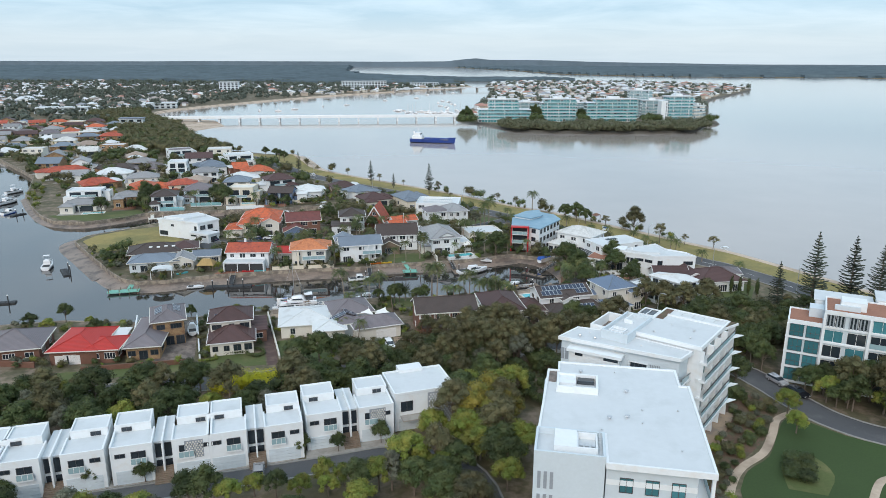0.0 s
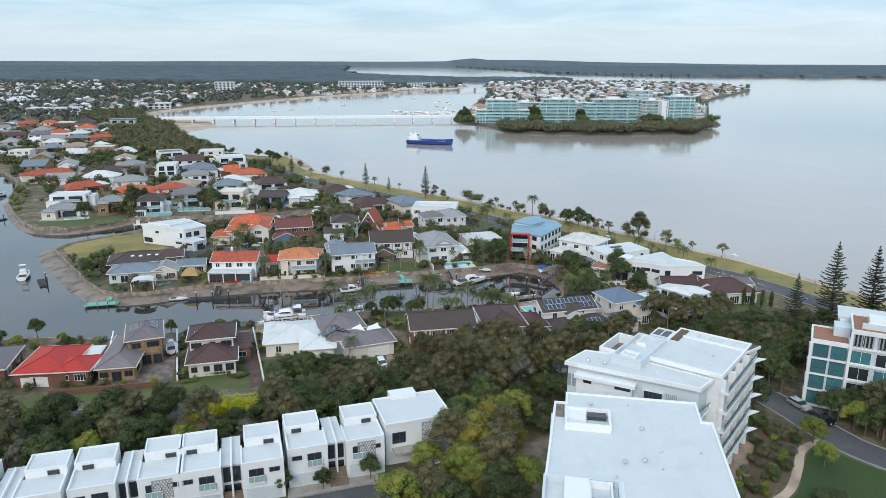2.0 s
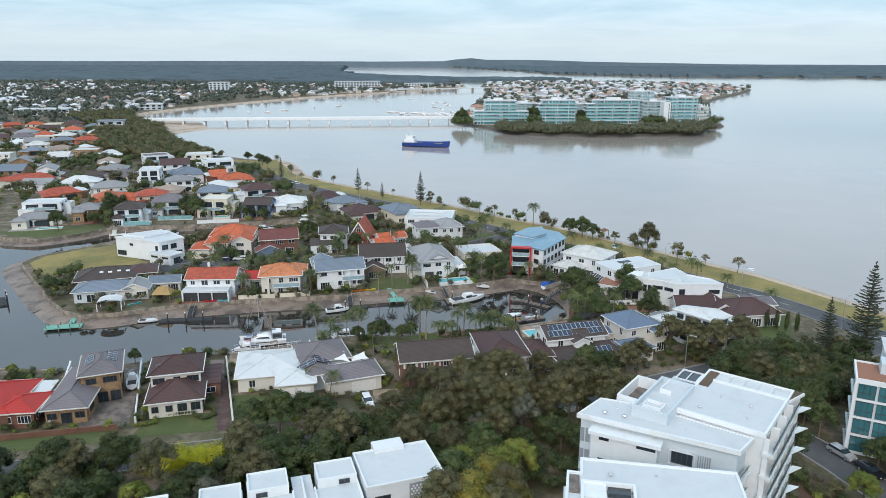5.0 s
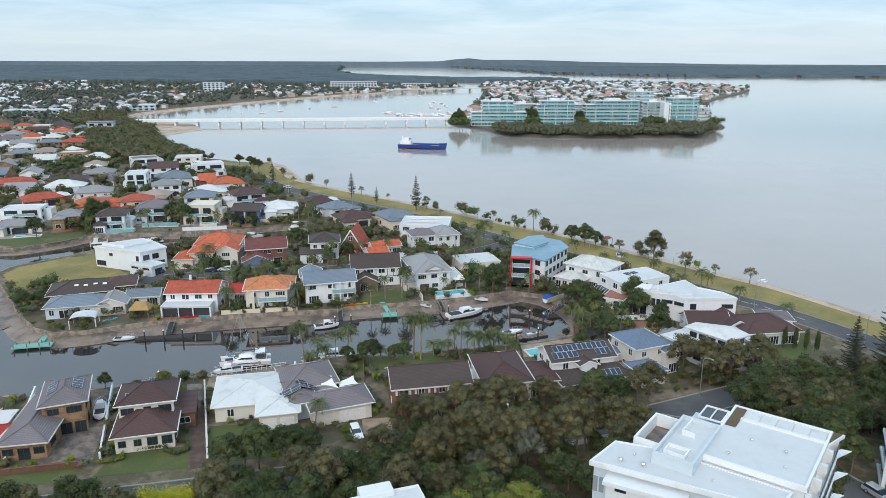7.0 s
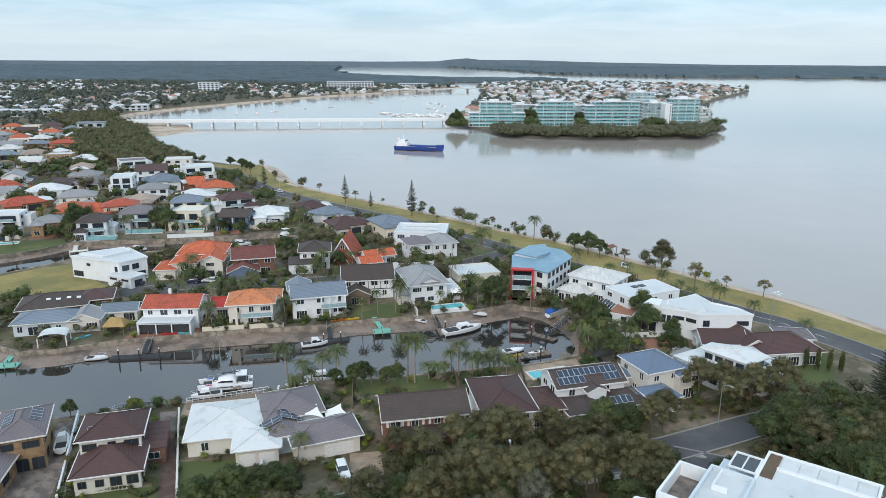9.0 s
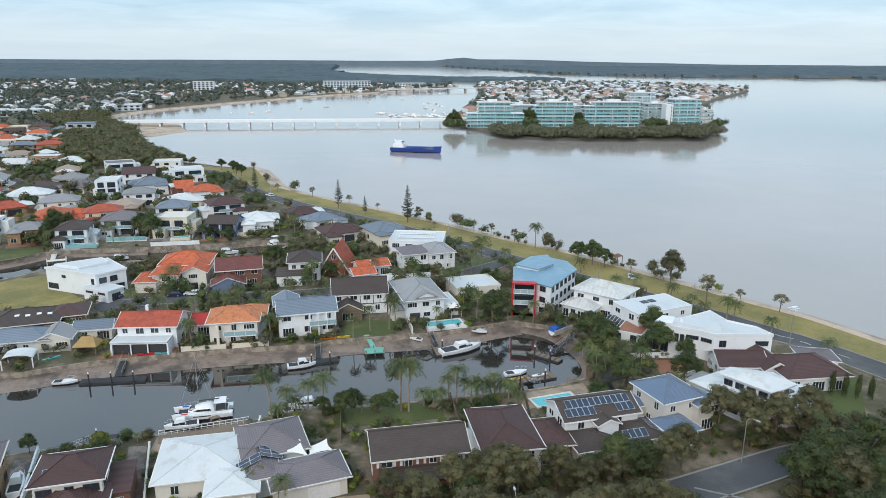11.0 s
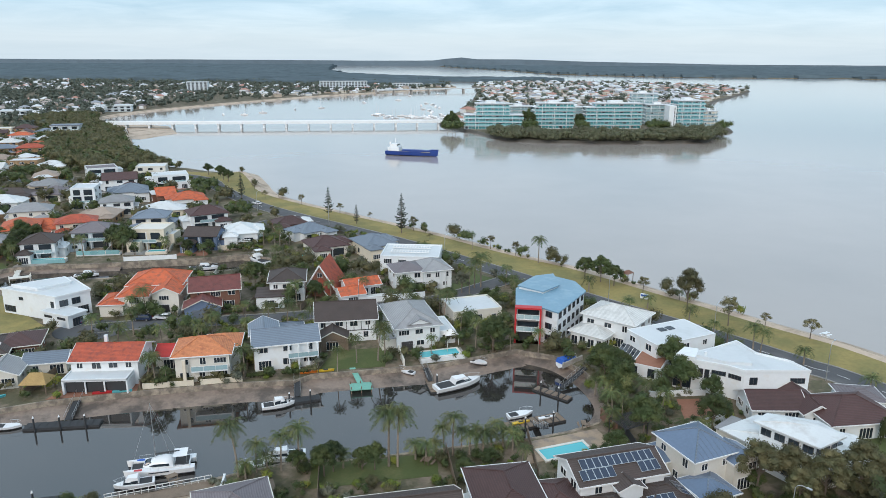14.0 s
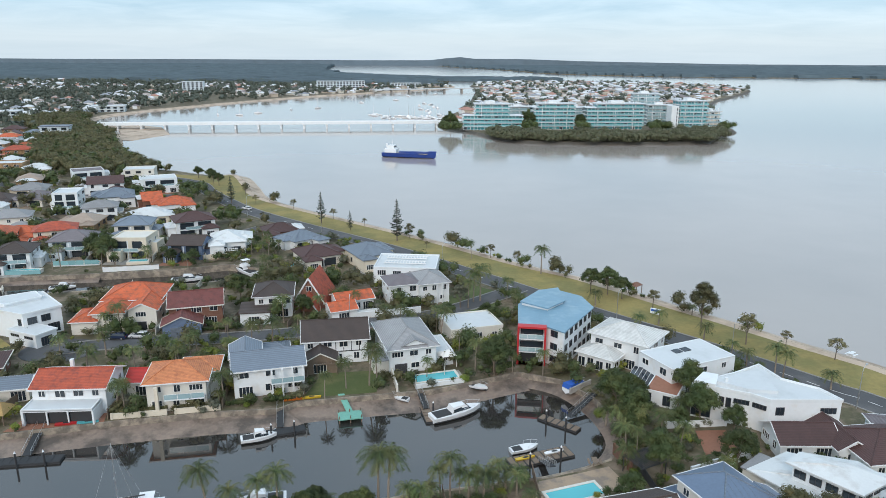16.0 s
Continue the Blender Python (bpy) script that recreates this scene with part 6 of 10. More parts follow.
# upper block
box_part(apt, "wall", WHITE, 0.2, 11.3, 0.1, 14.6, -0.1, h2 - 0.3)
rim, inner = edge_band([(0.0, -0.2), (11.5, -0.2), (11.7, 14.9), (0.0, 14.9)], 0.3, h2 - 0.45, h2 + 0.22)
part("parapet", rim, WHITE, apt)
part("roof", Geo().prism(inner, h2 - 0.3, h2), WHITEROOF, apt)
box_part(apt, "roof_curb", WHITE, 1.6, 11.4, 11.25, 11.6, h2, h2 + 0.3)
box_part(apt, "planter", MULCH, 0.32, 1.6, 9.0, 14.55, h2 + 0.005, h2 + 0.1, "brown planted roof strip")
for i in range(5):
    box_part(apt, "roof_panel", WHITEMETAL, 1.8 + i * 1.92, 3.6 + i * 1.92, 11.8, 14.4, h2 + 0.004, h2 + 0.09)
part("corner_roof", Geo().prism([(11.71, 11.2), (13.0, 15.3), (11.71, 15.3)], h2 - 0.45, h2 - 0.05), WHITE, apt)
part("planter", Geo().prism([(11.75, 12.0), (12.7, 15.1), (11.75, 15.1)], h2 - 0.05, h2 + 0.06), MULCH, apt, "brown planted roof corner")
# lower block
LOW = [(-10.3, -8.0), (9.8, -4.6), (10.3, -0.21), (-4.4, -0.21), (-9.7, -1.9)]
rim, inner = edge_band(LOW, 0.3, hl - 0.5, hl + 0.12)
part("parapet", rim, WHITE, apt)
part("roof", Geo().prism(inner, hl - 0.4, hl), WHITEROOF, apt)
part("wall", Geo().prism([(-10.0, -7.2), (6.6, -4.3), (9.3, -3.7), (9.5, -0.3), (-4.4, -0.3), (-9.4, -2.1)], -0.1, hl - 0.42), GREYWALL, apt)
low_side = pose(-10.0, -7.2, 0, 0, 0, 9.91)
# front box with its own lower roof
hb = 16.2
part("wall", Geo().box(1.9, 10.4, -1.7, -0.05, -0.1, hb - 0.5), WHITE, apt, m=low_side)
part("box_roof", Geo().box(1.6, 10.9, -2.3, -0.05, hb - 0.5, hb), WHITE, apt, m=low_side)
for bx, bw in ((3.6, 1.3), (9.0, 2.4)):
    for lv in range(5):
        part("strip_window", Geo().box(bx - bw / 2, bx + bw / 2, -1.76, -1.69, hb - 1.25 - lv * FLOOR, hb - 0.75 - lv * FLOOR), GLASS, apt, m=low_side)
for lv in range(6):
    z = lv * FLOOR
    if z > hl - 3:
        continue
    for lx in (0.25, 1.0):
        part("louvre", Geo().box(lx - 0.25, lx + 0.3, -0.12, -0.01, z + 0.6, z + 2.6), LOUVRE, apt, m=low_side)
    for ly in (1.2, 2.6, 4.0):
        part("louvre", Geo().box(-0.1, 0.0, ly - 0.3, ly + 0.4, z + 0.6, z + 2.6), LOUVRE, apt, m=pose(-10.02, -7.2, 0, 0, 0, -6.7))
    q = low_side @ Vector((13.2, -0.03, z + 1.5))
    window(apt, q.x, q.y, q.z, 9.91, 2.6, 1.7, True)
    part("window_surround", lattice([-1.6, 1.5], [-1.0, 0.95], 0.1, -0.35, 0.0), WHITE, apt, m=pose(q.x, q.y, q.z, 0, 0, 9.91))
    g = Geo()
    for i in range(6):
        g.box(15.1 + i * 0.28, 15.22 + i * 0.28, -0.12, -0.02, z + 0.6, z + 2.5)
    part("louvre_screen", g, LOUVRE, apt, m=low_side)
    if lv:
        part("balcony_slab", Geo().prism([(6.7, -4.5), (10.0, -4.2), (10.3, -0.35), (9.52, -0.35), (9.32, -3.72), (6.7, -4.32)], z - 0.25, z), WHITE, apt)
        part("handrail", Geo().tube((6.8, -4.45, z + 1.0), (9.9, -4.12, z + 1.0), 0.04, 0.04, 4).tube((9.9, -4.12, z + 1.0), (10.2, -0.4, z + 1.0), 0.04, 0.04, 4), FRAMED, apt)
        part("balustrade_glass", Geo().box(9.98, 10.02, -4.1, -0.4, z, z + 0.95), AQUAGLASS, apt)
# plant enclosure between the roofs
part("plant_wall", ring_wall(Geo(), -4.4, 0.4, -3.9, 7.0, hl - 0.4, h2 + 0.75, 0.3), GREYWALL, apt)
box_part(apt, "plant_roof", WHITEROOF, -4.1, 0.1, -3.6, 6.7, hl - 0.4, h2 + 0.1)
part("roof_hatch", ring_wall(Geo(), -3.6, -1.0, -2.4, -0.4, h2 + 0.1, h2 + 0.5, 0.2), WHITE, apt)
part("screen_wall", Geo().box(-3.2, -3.0, 3.0, 6.7, h2 + 0.1, h2 + 0.75).box(-3.0, -1.6, 3.0, 3.2, h2 + 0.1, h2 + 0.75), WHITE, apt)
box_part(apt, "wall", GREYWALL, -4.3, 0.15, -0.2, 12.4, -0.1, hl - 0.41)
# roof terrace and pergola frame
part("terrace_wall", ring_wall(Geo(), -7.9, -4.41, -0.6, 7.0, -0.1, hl + 0.7, 0.3), WHITE, apt)
box_part(apt, "terrace_deck", STAINED, -7.6, -4.71, -0.3, 6.7, hl - 1.2, hl - 1.0)
part("pergola_frame", ring_wall(Geo(), -3.0, 0.0, 8.6, 12.3, h2 + 0.15, h2 + 0.35, 0.18), WHITE, apt)
box_part(apt, "pergola_bar", WHITE, -1.6, -1.45, 8.78, 12.12, h2 + 0.17, h2 + 0.33)
box_part(apt, "pergola_glass", GLASS, -2.8, -0.2, 8.8, 12.1, h2 + 0.1, h2 + 0.14)
for px_, py_ in ((-2.95, 8.65), (-2.95, 12.15), (-0.15, 8.65), (-0.15, 12.15)):
    box_part(apt, "pergola_post", WHITE, px_, px_ + 0.12, py_, py_ + 0.12, hl - 0.42, h2 + 0.15)
for vx, vy, vz, k in ((-7.4, -5.6, hl, 1), (-4.9, -5.0, hl, 1), (-6.6, -3.4, hl, 0.5), (2.6, -3.3, hl, 0.5), (2.6, 2.2, h2, 0.6), (4.0, 7.0, h2, 0.5), (8.6, 3.0, h2, 0.5), (8.0, 6.5, h2, 0.7)):
    roof_vent(apt, vx, vy, vz, k)
for lv in range(6):
    z = lv * FLOOR
    if z > h2 - 2:
        continue
    top = min(z + FLOOR - 0.3, h2 - 0.5)
    if lv:
        part("balcony_slab", Geo().box(11.3, 12.7, -0.6, 15.4, z - 0.3, z + 0.12), WHITE, apt)
        part("balustrade_glass", Geo().box(12.58, 12.62, -0.5, 15.2, z + 0.12, z + 0.95), AQUAGLASS, apt)
        part("handrail", Geo().box(12.55, 12.67, -0.55, 15.3, z + 0.95, z + 1.03), FRAMED, apt)
        part("sun_blade", Geo().add([(12.7, 13.2, z - 0.05), (13.9, 16.0, z - 0.05), (12.7, 15.7, z - 0.05), (12.7, 13.2, z + 0.1), (13.9, 16.0, z + 0.1), (12.7, 15.7, z + 0.1)],
                                    [(2, 1, 0), (3, 4, 5), (0, 1, 4, 3), (1, 2, 5, 4), (2, 0, 3, 5)]), WHITE, apt, "white pointed sun blade")
    for k, yy in enumerate((1.7, 5.5, 9.3, 13.0)):
        box_part(apt, "sliding_door", GLASS if (k + lv) % 2 else TEALGLASS, 11.3, 11.36, yy - 1.4, yy + 1.4, z + 0.14, min(z + 2.6, top))
    for yy in (3.6, 7.4, 11.2):
        box_part(apt, "pier", WHITE, 11.37, 12.4, yy - 0.15, yy + 0.15, z + 0.121, top)
    box_part(apt, "end_wall", WHITE, 11.37, 12.5, 15.0, 15.3, z + 0.121, top)
    box_part(apt, "end_wall", WHITE, 11.37, 12.0, -0.2, 0.1, z + 0.121, top)
claim(38, 112, 22, 24, -40)

apt = thing("apartment_block", pose(74.4, 126.4, LZ, 0, 0, -30.5), "white framed apartment block with teal glazing and brown ballast roofs", "apartment block", "white apartment blocks")
ha, hc = 13.2, 16.2
box_part(apt, "wall", GREYWALL, 0.3, 6.3, 0.4, 8.0, -0.1, ha - 0.2)
part("parapet", ring_wall(Geo(), 0.0, 6.4, 0.0, 8.3, ha - 0.5, ha + 0.3, 0.3), WHITE, apt)
box_part(apt, "roof", BRICKPAVE, 0.3, 6.1, 0.3, 8.0, ha - 0.2, ha + 0.05, "brown ballast roof")
box_part(apt, "plant_box", GREYWALL, 3.6, 6.3, 4.2, 7.6, ha + 0.05, ha + 1.9)
box_part(apt, "wall", GREYWALL, 6.41, 26.0, 0.3, 9.0, -0.1, hc - 0.2)
part("parapet", ring_wall(Geo(), 6.2, 26.3, -0.2, 9.3, hc - 0.5, hc + 0.3, 0.3), WHITE, apt)
box_part(apt, "roof", BRICKPAVE, 6.5, 26.0, 0.1, 9.0, hc - 0.2, hc + 0.05, "brown ballast roof")
box_part(apt, "plant_box", WHITE, 8.8, 13.2, 2.4, 6.0, hc + 0.05, hc + 1.7)
box_part(apt, "plant_box", GREYWALL, 7.8, 12.2, 1.8, 2.39, hc + 0.05, hc + 1.0)
box_part(apt, "penthouse", WHITE, 4.6, 14.5, 9.31, 16.0, -0.1, hc - 1.0)
box_part(apt, "penthouse_roof", WHITEROOF, 4.2, 15.0, 9.31, 16.5, hc - 1.0, hc - 0.7)
box_part(apt, "penthouse", WHITE, 15.5, 26.0, 9.31, 16.0, -0.1, hc + 0.5)
box_part(apt, "penthouse_roof", WHITEROOF, 15.1, 26.5, 9.31, 16.5, hc + 0.5, hc + 0.8)
for lv in range(4):
    z = lv * FLOOR + 0.6
    box_part(apt, "floor_slab", WHITE, -0.1, 6.19, 0.05, 0.4, z - 0.35, z)
    box_part(apt, "floor_slab", WHITE, -0.05, 0.3, 0.4, 8.0, z - 0.35, z)
    for i in range(2):
        xx = 1.8 + i * 2.9
        gl = box_part(apt, "glazing", TEALGLASS, xx - 1.25, xx + 1.25, 0.3, 0.4, z + 0.05, z + 2.6)
        part("window_frame", lattice([xx - 1.25, xx - 0.45, xx + 0.4, xx + 1.19], [z + 0.05, z + 1.0, z + 2.54], 0.06, 0.22, 0.3), FRAMED, gl)
    for i in range(2):
        box_part(apt, "glazing", TEALGLASS, 0.22, 0.3, 1.0 + i * 3.6, 4.0 + i * 3.6, z + 0.05, z + 2.6)
for lv in range(5):
    z = lv * FLOOR + 0.6
    box_part(apt, "floor_slab", WHITE, 6.2, 26.2, -0.15, 0.3, z - 0.35, z)
    for i in range(5):
        xx = 8.2 + i * 3.9
        if lv == 4 and i < 2:
            for k in range(6):
                box_part(apt, "louvre", LOUVRE, xx - 1.6 + k * 0.6, xx - 1.35 + k * 0.6, 0.0, 0.25, z, z + 2.3)
        gl = box_part(apt, "glazing", (TEALGLASS, GLASS, GLASS)[(i + lv) % 3], xx - 1.6, xx + 1.6, 0.2, 0.29, z, z + 2.4)
        part("window_frame", lattice([xx - 1.6, xx - 0.03, xx + 1.54], [z, z + 2.34], 0.06, 0.12, 0.2), FRAMEW, gl)
    if lv in (2, 3):
        box_part(apt, "balustrade_glass", AQUAGLASS, 14.4, 20.0, -0.14, -0.1, z, z + 1.0)
for xx, yy, hh in ((0.0, 0.0, ha), (6.2, -0.2, hc), (13.9, -0.2, hc), (20.6, -0.2, hc)):
    box_part(apt, "pier", WHITE, xx - 0.06, xx + 0.4, yy - 0.1, yy + 0.4, -0.1, hh - 0.5)
claim(86, 127, 30, 20, -30.5)

# ---- trees and shrubs ----
PHI = 1.618
CORE_V = [Vector(p).normalized() for p in ((-1, PHI, 0), (1, PHI, 0), (-1, -PHI, 0), (1, -PHI, 0), (0, -1, PHI), (0, 1, PHI), (0, -1, -PHI), (0, 1, -PHI), (PHI, 0, -1), (PHI, 0, 1), (-PHI, 0, -1), (-PHI, 0, 1))]
CORE_F = [(0, 11, 5), (0, 5, 1), (0, 1, 7), (0, 7, 10), (0, 10, 11), (1, 5, 9), (5, 11, 4), (11, 10, 2), (10, 7, 6), (7, 1, 8), (3, 9, 4), (3, 4, 2), (3, 2, 6), (3, 6, 8), (3, 8, 9), (4, 9, 5), (2, 4, 11), (6, 2, 10), (8, 6, 7), (9, 8, 1)]


def leaf_cloud(g, r, centre, radii, count, size, up=0.3, core=0.68):
    """Leaf sprays over an uneven lump of twigs, each spray a small blade that faces outwards."""
    cx, cy, cz = centre
    if core:
        g.add([(cx + v.x * radii[0] * k, cy + v.y * radii[1] * k, cz + v.z * radii[2] * k) for v in CORE_V for k in (core * r.uniform(0.75, 1.15),)], CORE_F)
    for _ in range(count):
        d = Vector((r.gauss(0, 1), r.gauss(0, 1), r.gauss(0, 1) + 0.25)).normalized()
        k = r.uniform(0.68, 1.14)
        p = Vector((cx + d.x * radii[0] * k, cy + d.y * radii[1] * k, cz + d.z * radii[2] * k))
        nrm = (d + Vector((r.gauss(0, 0.4), r.gauss(0, 0.4), r.gauss(0, 0.4) + up))).normalized()
        a = Matrix.Rotation(r.uniform(0, 6.28), 3, nrm) @ nrm.orthogonal().normalized()
        s = size * r.uniform(0.6, 1.4)
        b = nrm.cross(a) * (s * r.uniform(0.45, 0.8))
        a = a * s
        n = len(g.v)
        g.v += [tuple(p - a + b), tuple(p - a * 0.8 - b), tuple(p + a - nrm * (0.25 * s))]
        g.f.append((n, n + 1, n + 2))


def tree_proto(seed, height, spread, clumps, leaves, leaf, size=0.3, trunk_r=0.22, bare=0.35, label="", category="tree", flat=0.75, name="tree"):
    r = random.Random(seed)
    t = thing(name, pose(0, 0, -60), label, category)
    wood, crown = Geo(), Geo()
    top = Vector((r.uniform(-0.3, 0.3), r.uniform(-0.3, 0.3), height * (bare + 0.2)))
    wood.tube((0, 0, -0.4), tuple(top * 0.55), trunk_r, trunk_r * 0.75, 7)
    wood.tube(tuple(top * 0.55), tuple(top), trunk_r * 0.75, trunk_r * 0.5, 6)
    for i in range(clumps):
        a = i * 2.4 + r.uniform(-0.5, 0.5)
        k = math.sqrt((i + 0.5) / clumps)
        rad = spread * k * 0.72
        z = height * (bare + (1 - bare) * (0.86 - 0.52 * k * k + r.uniform(-0.13, 0.1)))
        c = Vector((math.cos(a) * rad, math.sin(a) * rad, z))
        wood.tube(tuple(top * r.uniform(0.5, 1.0)), tuple(c), trunk_r * 0.35, trunk_r * 0.1, 4)
        rr = spread * r.uniform(0.15, 0.36)
        leaf_cloud(crown, r, c, (rr, rr, rr * flat), leaves // clumps, size, core=0.42 if leaf is LEAF_PARK else 0.68)
    part("trunk", wood, BARK, t)
    part("crown", crown, leaf, t)
    return t


def palm_proto(seed, height, fronds, length, lean=0.06):
    r = random.Random(seed)
    t = thing("palm_tree", pose(0, 0, -60), "tall slender palm with drooping green fronds", "palm tree")
    wood = Geo()
    pts = [Vector((lean * height * (k / 5) ** 2, 0, height * k / 5)) for k in range(6)]
    pts[0].z = -0.4
    for k in range(5):
        wood.tube(tuple(pts[k]), tuple(pts[k + 1]), 0.2 - 0.018 * k, 0.2 - 0.018 * (k + 1), 7)
    part("trunk", wood, PALMBARK, t)
    crown = Geo()
    top = pts[-1]
    for i in range(fronds):
        a = i * 2.399 + r.uniform(-0.2, 0.2)
        rise = -0.25 + 1.3 * (i + 0.5) / fronds + r.uniform(-0.12, 0.12)
        d = Vector((math.cos(a), math.sin(a), 0))
        side = Vector((-d.y, d.x, 0))
        L = length * r.uniform(0.85, 1.12)
        spine = []
        for k in range(9):
            s = k / 8
            spine.append(top + d * (L * s * (1 - 0.22 * s)) + Vector((0, 0, L * (rise * s - (0.55 + 0.42 * max(rise, 0)) * s * s))))
        for k in range(8):
            p, q = spine[k], spine[k + 1]
            w = length * 0.2 * (0.3 + 0.9 * math.sin(math.pi * (k + 1) / 9.5))
            for sg in (-1, 1):
                for j in range(4):
                    u = p.lerp(q, j / 4)
                    v = p.lerp(q, j / 4 + 0.16)
                    tip = u.lerp(v, 0.5) + side * (sg * w * r.uniform(0.75, 1.1)) + d * (w * 0.55) - Vector((0, 0, w * r.uniform(0.25, 0.95)))
                    n = len(crown.v)
                    crown.v += [tuple(u), tuple(v), tuple(tip)]
                    crown.f.append((n, n + 1, n + 2))
            n = len(crown.v)
            crown.v += [tuple(p - side * 0.045), tuple(p + side * 0.045), tuple(q + side * 0.035), tuple(q - side * 0.035)]
            crown.f.append((n, n + 1, n + 2, n + 3))
    part("crown", crown, LEAF_PALM, t)
    return t


def pine_proto(seed, height, width, tiers):
    """Norfolk pine: a straight mast with level whorls."""
    r = random.Random(seed)
    t = thing("norfolk_pine", pose(0, 0, -60), "tall Norfolk pine with level tiers of branches", "pine tree")
    part("trunk", Geo().tube((0, 0, -0.4), (0, 0, height), width * 0.06 + 0.08, 0.03, 6), BARK, t)
    crown = Geo()
    for i in range(tiers):
        s = i / (tiers - 1)
        z = height * (0.14 + 0.85 * s)
        L = width * (1 - s) ** 0.8 * (0.6 + 0.4 * min(1, s * 6)) + 0.12
        for j in range(7):
            a = j * 6.283 / 7 + i * 0.5 + r.uniform(-0.15, 0.15)
            d = Vector((math.cos(a), math.sin(a), 0))
            sd = Vector((-d.y, d.x, 0))
            l = L * r.uniform(0.55, 1.15)
            zj = z + r.uniform(-0.3, 0.3) * height / tiers
            for k in range(4):
                c = Vector((0, 0, zj)) + d * (l * (k + 0.6) / 4) + Vector((0, 0, 0.34 * l * (k / 4) ** 2))
                w = height / tiers * 0.34 + 0.04 * l
                n = len(crown.v)
                crown.v += [tuple(c - d * l * 0.14 - sd * w * 0.5), tuple(c - d * l * 0.14 + sd * w * 0.5 + Vector((0, 0, w * 0.3))), tuple(c + d * l * 0.16 + sd * w * 0.8), tuple(c + d * l * 0.16 - sd * w * 0.8),
                            tuple(c - Vector((0, 0, w * 0.5))), tuple(c + d * l * 0.2 + Vector((0, 0, w * 0.7)))]
                crown.f += [(n, n + 1, n + 2, n + 3), (n + 4, n + 1, n + 5)]
    part("crown", crown, LEAF_PINE, t)
    return t


def shrub_proto(seed, radius, height, count, leaf, label):
    r = random.Random(seed)
    t = thing("shrub", pose(0, 0, -60), label, "shrub")
    g, stem = Geo(), Geo()
    for i in range(5):
        a = i * 1.26
        c = (math.cos(a) * radius * 0.4, math.sin(a) * radius * 0.4, height * r.uniform(0.4, 0.6))
        stem.tube((0, 0, -0.2), c, 0.05, 0.02, 4)
        leaf_cloud(g, r, c, (radius * 0.65, radius * 0.65, height * 0.45), count // 5 * 3, 0.105)
    part("stem", stem, BARK, t)
    part("crown", g, leaf, t)
    return t


DARK = [tree_proto(10 + i, 8.5, 4.2, 30, 6000, LEAF_DARK, 0.165, label="dense dark green broadleaf tree") for i in range(3)]
OLIVE = [tree_proto(20 + i, 10.5, 4.4, 25, 6000, LEAF_OLIVE, 0.145, label="tall olive-grey gum tree with open crown", bare=0.4, name="gum_tree", category="gum tree") for i in range(3)]
BRIGHT = [tree_proto(30 + i, 7.0, 3.6, 26, 5600, LEAF_BRIGHT, 0.15, label="rounded yellow-green leafy tree") for i in range(2)]
GREYT = [tree_proto(40 + i, 8.0, 3.4, 20, 4200, LEAF_GREY, 0.14, label="feathery grey-green garden tree", bare=0.3) for i in range(2)]
GOLD = [tree_proto(36 + i, 7.6, 4.2, 30, 6200, LEAF_GOLD, 0.15, label="broad golden-olive leafy tree") for i in range(2)]
PARKT = [tree_proto(50 + i, 6.0, 2.6, 14, 1500, LEAF_PARK, 0.13, 0.14, 0.45, "small open park tree on a bare trunk", flat=0.6, name="park_tree") for i in range(3)]
PALMS = [palm_proto(60 + i, 8.0, 24, 3.3, 0.03 + 0.05 * i) for i in range(3)]
SHORTPALMS = [palm_proto(70 + i, 3.6, 22, 2.6, 0.04) for i in range(2)]
PINES = [pine_proto(80, 14, 2.6, 17), pine_proto(81, 19, 4.0, 24)]
SHRUBS = [shrub_proto(90, 1.2, 1.8, 260, LEAF_DARK, "rounded dark green garden shrub"), shrub_proto(91, 1.0, 1.5, 240, LEAF_BRIGHT, "small light green garden shrub"),
          shrub_proto(92, 1.3, 1.7, 260, LEAF_OLIVE, "spreading olive green garden shrub"), shrub_proto(93, 1.0, 1.6, 240, LEAF_GREY, "small grey-green garden shrub")]
LIME = shrub_proto(94, 2.6, 4.6, 900, LEAF_LIME, "bright lime-yellow flowering shrub")
tr = random.Random(11)
BRIGHT_SPOTS = ((19.2, 121.2, 1.0), (9.0, 104.0, 1.05), (10.0, 99.5, 0.9), (-1.0, 95.5, 1.1), (4.5, 93.5, 0.9))
GOLD_SPOTS = ((13.6, 113.2, 1.05), (11.0, 109.2, 1.1), (15.8, 109.6, 0.95))


def plant(proto, x, y, s=1.0, sz=None, z=LZ, spin=None, group=""):
    ob = copy_thing(proto, pose(x, y, z, 0, 0, tr.uniform(0, 360) if spin is None else spin))
    ob.scale = (s, s, sz or s * tr.uniform(0.9, 1.12))
    if group:
        ob["group"] = group
    return ob


